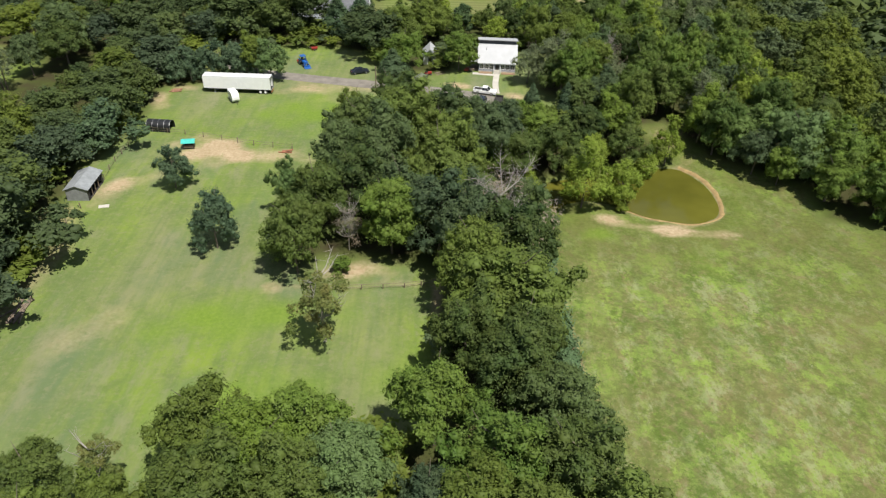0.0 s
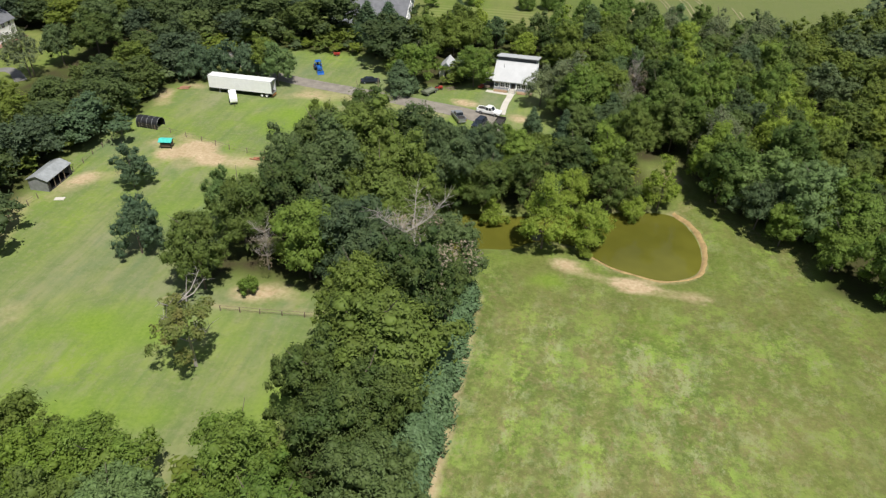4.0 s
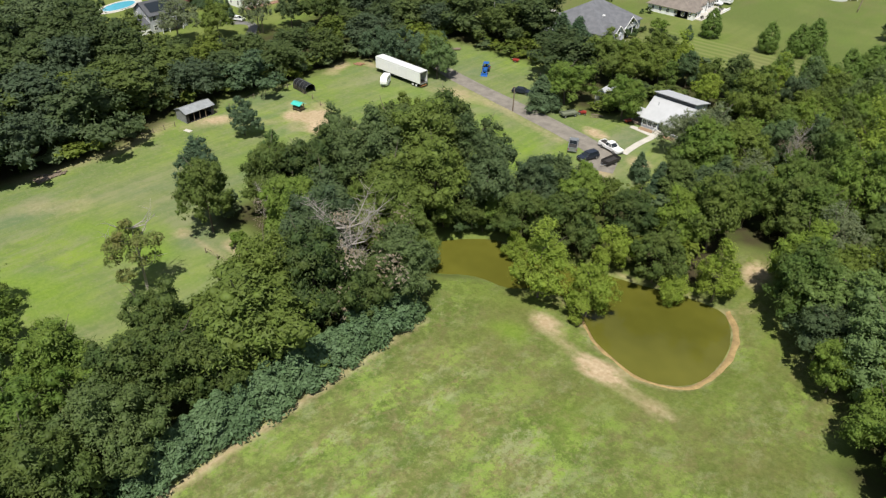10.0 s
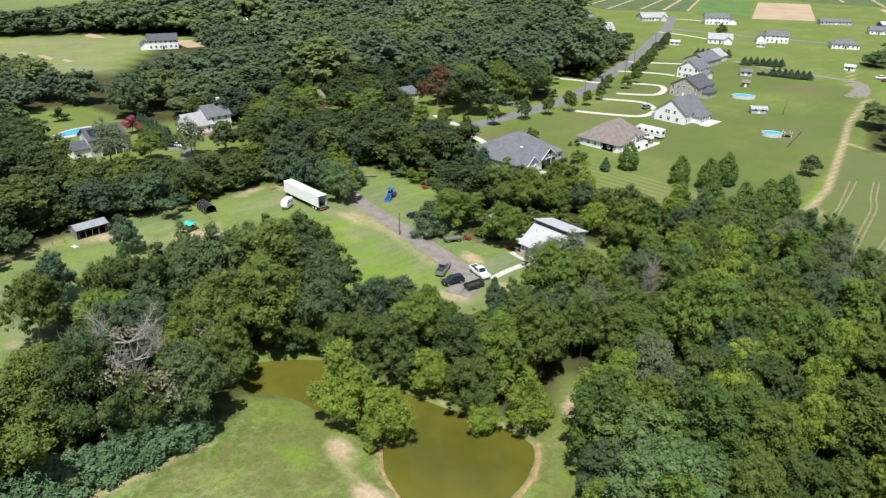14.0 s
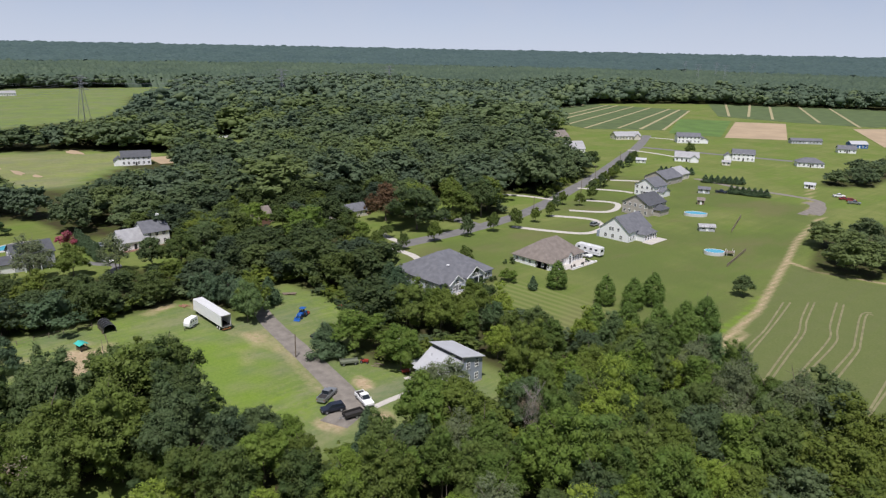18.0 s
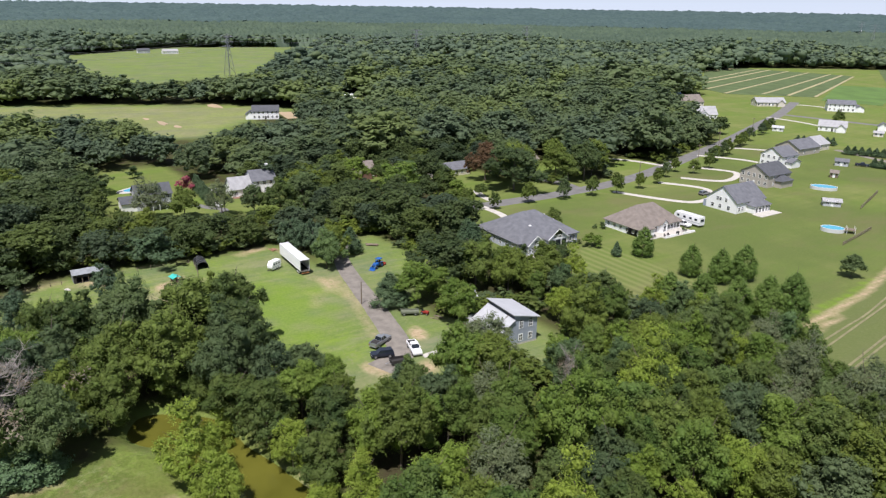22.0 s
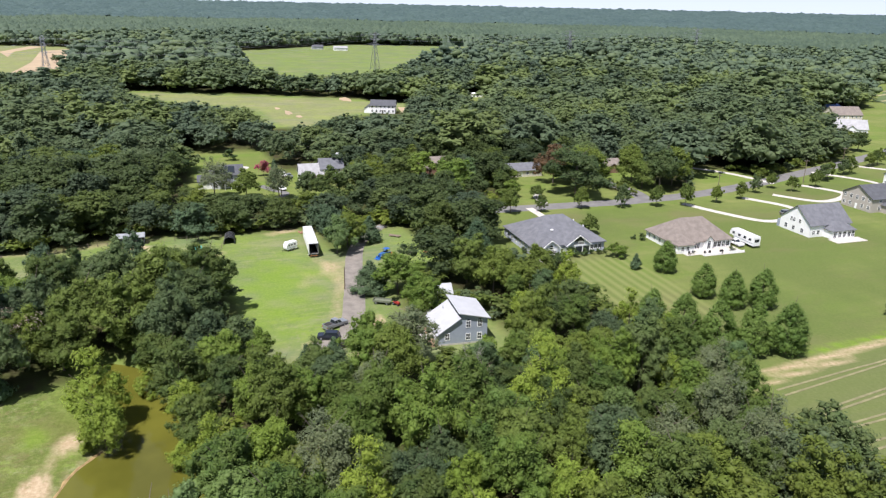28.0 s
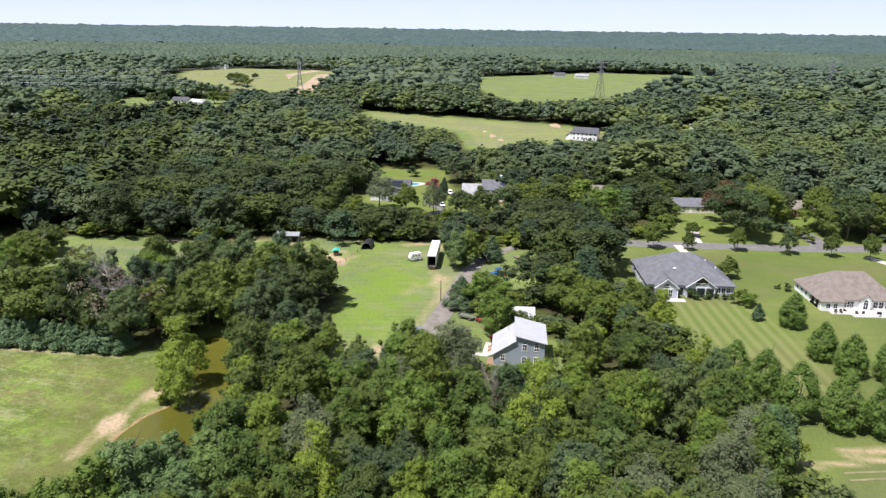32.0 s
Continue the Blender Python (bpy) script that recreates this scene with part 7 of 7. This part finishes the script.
fence("paddock_fence", [(-62, 141), (-54, 139.9), (-45.6, 137.7), (-38.3, 135.5), (-30, 134.4)], 3.6, "weathered wooden post fence along the bare paddock")
fence("pasture_fence", [(-62.5, 98), (-64, 104), (-63.6, 109)], 3.2, "weathered post fence beside the woods")
fence("pasture_fence", [(-63.5, 119.5), (-64.2, 127), (-63.6, 140)], 3.6, "weathered post fence between shed and hoop shelter")
fence("garden_fence", [(-17, 86.6), (-11, 87.2), (-4.3, 88.0), (1, 89.4)], 3.1, "low wooden post fence below the tree clump", 1.0)
fence("lot_fence", [(-0.4, 362.7), (-9.8, 392.6)], 3.0, "dark wooden fence on the lawn", 1.6, (0.3, 0.8, 1.4), 0.09)
fence("lot_fence", [(19.6, 314.9), (15.3, 339.5)], 3.0, "dark wooden fence beside the pool", 1.2, (0.3, 0.7, 1.1), 0.09)


def heap(name, x, y, n, spread, length, rad, mat, label, category, turn=0):
    """A pile of logs or boards lying on the ground."""
    s = thing(name, x, y, turn, label, category)
    for i in range(n):
        a = rng.normal() * 0.22
        u, v, z = rng.normal() * 0.3, rng.uniform(-spread, spread), rad + (0.8 * rad if i % 3 == 2 else 0)
        part("log" if rad > 0.08 else "board", rods(((u - math.cos(a) * length / 2, v - math.sin(a) * length / 2, z), (u + math.cos(a) * length / 2, v + math.sin(a) * length / 2, z + 0.03), rad, rad * 0.85), n=7), mat, s)


heap("log_pile", -60.7, 80.2, 9, 0.9, 5.5, 0.15, WOOD, "pile of long grey weathered logs on the grass", "log pile", 82)
heap("log_pile", -53, 190.6, 7, 0.9, 3.2, 0.2, WOOD, "pile of sawn logs at the lawn edge", "log pile", 60)
heap("board_stack", -60.2, 185.6, 8, 0.7, 3.0, 0.07, plain("old_boards", (0.3, 0.25, 0.19), 0.85), "stack of old boards on the grass", "boards", 70)
heap("board_stack", -63.2, 187.9, 8, 0.7, 2.6, 0.07, SHED_GREY, "stack of grey boards on the grass", "boards", 70)
heap("log_pile", -31, 133.0, 5, 0.5, 2.0, 0.13, plain("red_brown_wood", (0.32, 0.13, 0.07), 0.8), "reddish log heap beside the paddock fence", "log pile", 10)
heap("brush_pile", 1, 179.5, 10, 1.0, 2.2, 0.06, WOOD, "brown heap of branches and boards", "brush pile", 20)
heap("rubble_heap", -63.5, 163.8, 8, 0.9, 2.2, 0.14, plain("reddish_soil", (0.33, 0.18, 0.11), 0.95), "low heap of reddish logs at the hedge", "log pile", 10)
part("slab", boxes((-0.9, 0.9, -0.5, 0.5, -0.05, 0.12), bevel=0.03), CONCRETE, thing("stone_slab", -59.8, 109.8, 15, "flat pale stone slab lying in the pasture", "slab"))


def wheelbarrow_cart(x, y, mat, label, turn=0):
    s = thing("garden_cart", x, y, turn, label, "cart")
    part("tub", prism([(-0.7, 0.4), (0.7, 0.4), (0.9, 0.85), (-0.9, 0.85)], -0.45, 0.45), mat, s)
    for yy in (-0.5, 0.5):
        wheel(s, 0, yy, 0.25, 0.12)
    part("handle", rods(((-0.8, 0, 0.8), (-1.6, 0, 1.0), 0.03)), GALV, s)


wheelbarrow_cart(-34.3, 195.0, RED, "red garden cart at the edge of the lawn", 20)
wheelbarrow_cart(8.0, 181.4, RED, "red cart beside the porch", 70)


def tower(x, y, h):
    s = thing("transmission_tower", x, y, 25, "grey lattice transmission tower above the forest", "tower")
    L = [(1, 1), (1, -1), (-1, -1), (-1, 1)]
    w = lambda z: 4.2 - 3.2 * min(z / (h * 0.75), 1)
    zs = [0, h * 0.2, h * 0.38, h * 0.52, h * 0.64, h * 0.75, h * 0.88, h]
    for a, b in L:
        part("leg", cable([(a * w(p), b * w(p), p) for p in zs], 0.17), GALV, s)
    bars = []
    for p, q in zip(zs, zs[1:]):
        for (a, b), (c, d) in zip(L, L[1:] + L[:1]):
            bars += [((a * w(p), b * w(p), p), (c * w(q), d * w(q), q), 0.07), ((c * w(p), d * w(p), p), (a * w(q), b * w(q), q), 0.07)]
    part("bracing", rods(*bars, n=4), GALV, s)
    for z in (h * 0.75, h * 0.86, h * 0.97):
        part("crossarm", rods(((-8, 0, z), (8, 0, z), 0.22), ((-8, 0, z), (0, 0, z + 2), 0.15), ((8, 0, z), (0, 0, z + 2), 0.15), n=4), GALV, s)


TOWERS = [(-307, -220), (-414, 35), (-521, 290), (-637, 552), (-752, 815)]
for x, y in TOWERS:
    tower(x, y, 41)
for x, y in ((-560, 1560), (-640, 1600), (-735, 1890), (-660, 1930), (-830, 2090), (-905, 2050)):
    tower(x, y, 46)
wires = tagged(new("power_lines"), "thin grey power lines between the towers", "power line")
for (ax, ay), (bx, by) in zip(TOWERS, TOWERS[1:]):
    for k in (-7.5, 7.5):
        for z in (31, 36, 40):
            pts = [(ax + (bx - ax) * t + k * 0.9, ay + (by - ay) * t + k * 0.42, z - 20 * t * (1 - t)) for t in np.linspace(0, 1, 13)]
            part("wire", cable(pts, 0.05), GALV, wires)


def plot(name, poly, mat, label, lift=0.12):
    vs = [(x, y, lay(x, y) + lift) for x, y in poly] + [(x, y, lay(x, y) - 0.3) for x, y in poly]
    n = len(poly)
    tagged(new(name, mesh_of(name, vs, [tuple(range(n))] + [(i, i + n, (i + 1) % n + n, (i + 1) % n) for i in range(n)], mat)), label, "field", kind="structure")


TRACK = plain("worn_crop", (0.24, 0.225, 0.11), 0.95, scale=0.4, vary=0.35)
TAN = plain("dry_soil", (0.42, 0.32, 0.2), 0.95, scale=0.05, vary=0.2)
CROP = plain("dark_crop", (0.098, 0.142, 0.044), 0.95, scale=0.08, vary=0.35)
STRAW = plain("straw_strip", (0.36, 0.32, 0.17), 0.95, scale=0.05, vary=0.2)
BRIGHT = plain("young_crop", (0.105, 0.19, 0.035), 0.95, scale=0.06, vary=0.3)
plot("field_bare", [(-151, 682), (-110, 711), (-167, 858), (-208, 830)], TAN, "bare tan field plot")
plot("field_bare_east", [(-105, 863), (-84, 892), (-30, 760), (-42, 728)], TAN, "bare tan field plot by the barn")
plot("field_young", [(-260, 808), (-216, 838), (-155, 684), (-198, 673)], BRIGHT, "bright green young crop plot")
plot("field_row_crop", [(-430, 825), (-440, 905), (-312, 930), (-212, 690), (-262, 640), (-300, 655)], CROP, "dark green row-crop field")
plot("field_row_crop_east", [(-350, 1060), (-190, 1170), (-60, 1150), (-95, 900), (-160, 880), (-250, 880)], CROP, "dark green row-crop field far off")
plot("field_gravel", [(-600, -30), (-605, 3), (-640, 8), (-950, -30), (-900, -60), (-720, -36)], TAN, "pale bare strip across the far field")
plot("field_gravel_far", [(-800, -75), (-890, -88), (-1003, -72), (-1008, -92), (-890, -104)], TAN, "second pale bare strip across the far field")
for x, y, a, b in ((-375, 235, 12, 4), (-315, 187, 9, 2.2), (-298, 192, 5, 2), (-335, 182, 5, 1.5)):
    plot("field_scrape", [(x + a * (1 + 0.25 * math.sin(3 * k + x)) * math.sin(k * 0.6283), y + b * (1 + 0.25 * math.cos(2 * k + y)) * math.cos(k * 0.6283)) for k in range(10)][::-1], TAN, "bare sandy scrape in the far field")
plot("field_soil", [(-298, 258), (-296, 272), (-322, 282), (-328, 262)], TAN, "orange bare soil beside the far house")
for n, (a, b) in enumerate((((-426, 820), (-439, 900)), ((-355, 726), (-418, 914)), ((-297, 658), (-383, 919)), ((-266, 642), (-360, 922)), ((-247, 668), (-336, 927)), ((-213, 690), (-308, 925)),
                            ((-330, 690), (-405, 916)), ((-230, 678), (-322, 926)), ((-348, 1110), (-242, 890)), ((-313, 1112), (-226, 905)), ((-287, 1115), (-195, 895)), ((-258, 1140), (-150, 905)), ((-217, 1140), (-105, 885)))):
    ribbon("field_strip_%d" % (n + 1), [a, ((a[0] + b[0]) / 2, (a[1] + b[1]) / 2), b], 2.4 if n < 6 else 2.8, STRAW, "pale straw strip between crop rows", 0.3)
for (ax, ay), (bx, by) in (((-60.8, 462.7), (-44.3, 472.2)), ((-36.8, 442.3), (-20.6, 446.2)), ((-92, 470), (-78, 480))):
    for i in range(7):
        plant("spruce", ax + (bx - ax) * i / 6, ay + (by - ay) * i / 6, 4.6, 1.4, group="evergreen screen")

for row in (("dead", -188, 12, 13, 1.3), ("dead", -215, 20, 12, 1.2), ("oak", -470, -45, 12, 1.3), ("oak", -480, -60, 12, 1.3), ("oak", -465, -30, 12, 1.3), ("oak", -455, -95, 11, 1.2), ("oak", -690, -105, 14, 1.5),
            ("oak", -705, -118, 14, 1.5), ("oak", -675, -95, 13, 1.5), ("oak", -800, -120, 8, 1.5), ("oak", -720, -12, 8, 1.4), ("oak", -465, -110, 11, 1.2)):
    plant(*row)

for line in ([(46.4, 293.4), (51.3, 268.7), (52.6, 258.1)],
             [(47.8, 295.0), (51.3, 275.2), (54.0, 257.7)],
             [(51.4, 299.0), (54.9, 283.7), (58.2, 272.3), (60.7, 256.0)],
             [(52.6, 300.4), (56.5, 283.1), (59.3, 273.5), (62.1, 254.9)],
             [(57.0, 305.3), (61.9, 284.7), (65.1, 273.9), (67.4, 248.4)],
             [(59.0, 305.0), (64.2, 283.1), (67.1, 272.3), (68.6, 248.9)],
             [(66.6, 303.7), (65.1, 299.5), (69.3, 280.5), (71.3, 271.2), (72.5, 253.2)],
             [(67.5, 301.8), (66.3, 299.7), (71.1, 278.5), (72.7, 271.0), (74.0, 254.8)],
             [(81.0, 273.1), (82.8, 251.8)],
             [(83.0, 268.7), (83.8, 251.6)]):
    (ax, ay), (bx, by) = line[-2:]
    far = (bx + (bx - ax) / (by - ay) * (237 - by), 237)
    ribbon("wheel_track", line + [far] if len(line) > 2 else [line[0], line[1], far], 0.5, TRACK, "pale wheel track through the crop", 0.06)

for x, y, h in ((-23.6, 224.1, 2.6), (-22.4, 234.9, 2.4), (-22.3, 239, 1.7), (-23, 241.2, 1.3), (-22.5, 243.3, 1.5), (-22.6, 245, 1.2), (-28.7, 222.6, 1.6), (-30.8, 263.1, 1.8), (-32, 261, 1.2), (-14.9, 283.5, 1.2)):
    plant("bush", x, y, h, 1.25, group="bushes round the bungalows")
ribbon("gravel_pad", [(-2, 452), (4, 446), (8, 432), (9, 424)], 7.0, GRAVEL, "grey gravel parking pad beside the sandy path", 0.05)
car("pickup_truck", 3.2, 478, 40, WHITE, "white pickup among parked vehicles on the grass", "pickup")
car("car", 7.0, 473, 60, RED, "red car among parked vehicles on the grass", "sedan")
car("car", 11, 471, 30, RED, "dull red car parked on the grass", "suv")
car("pickup_truck", 14, 465.5, 20, SILVER, "silver pickup parked on the grass", "pickup")
car("pickup_truck", -41, 440, 25, NAVY, "dark truck beside the back-garden shed", "pickup")
small_house(-46.8, 433, 25, 5.5, 3.2, 2.3, 1.0, GREY_SIDING, SHINGLE["grey"], "grey garden shed behind the row of houses", name="garden_shed", category="shed")
small_house(-34.9, 405.7, 25, 3, 3, 2.2, 0.9, WOOD, SHINGLE["brown"], "small brown playhouse on the lawn", name="playhouse", category="playhouse")
small_house(-81.6, 534, 25, 5, 3, 2.2, 0.9, CREAM_SIDING, SHINGLE["pale"], "cream garden shed on the lawn", name="garden_shed", category="shed")


def patio_chair(x, y, turn):
    s = thing("patio_chair", x, y, turn, "dark patio chair on the paved terrace", "chair", "chairs on the terrace", z=0.16)
    part("seat", boxes((-0.3, 0.3, -0.28, 0.3, 0.36, 0.46), bevel=0.03), DARK, s)
    part("backrest", boxes((-0.3, 0.3, 0.24, 0.32, 0.4, 0.98), bevel=0.02), DARK, s)
    for a in (-0.26, 0.26):
        part("armrest", boxes((a - 0.04, a + 0.04, -0.26, 0.28, 0.6, 0.66)), DARK, s)
        for b in (-0.24, 0.24):
            part("leg", boxes((a - 0.03, a + 0.03, b - 0.03, b + 0.03, 0, 0.62)), DARK, s)


for x, y, a in ((-14.7, 268.6, 80), (-14.9, 270.0, 100), (-13.8, 273.4, 95), (-13.9, 275.0, 60)):
    patio_chair(x, y, a)
s = thing("barbecue_grill", -13.2, 278.5, 90, "black barbecue grill at the edge of the terrace", "grill", z=0.16)
part("firebox", boxes((-0.5, 0.5, -0.3, 0.3, 0.7, 0.95), bevel=0.04), BLACK, s)
part("lid", boxes((-0.5, 0.5, -0.28, 0.28, 0.95, 1.2), bevel=0.1), BLACK, s)
for a in (-0.42, 0.42):
    part("leg", boxes((a - 0.04, a + 0.04, -0.25, 0.25, 0, 0.7)), GALV, s)
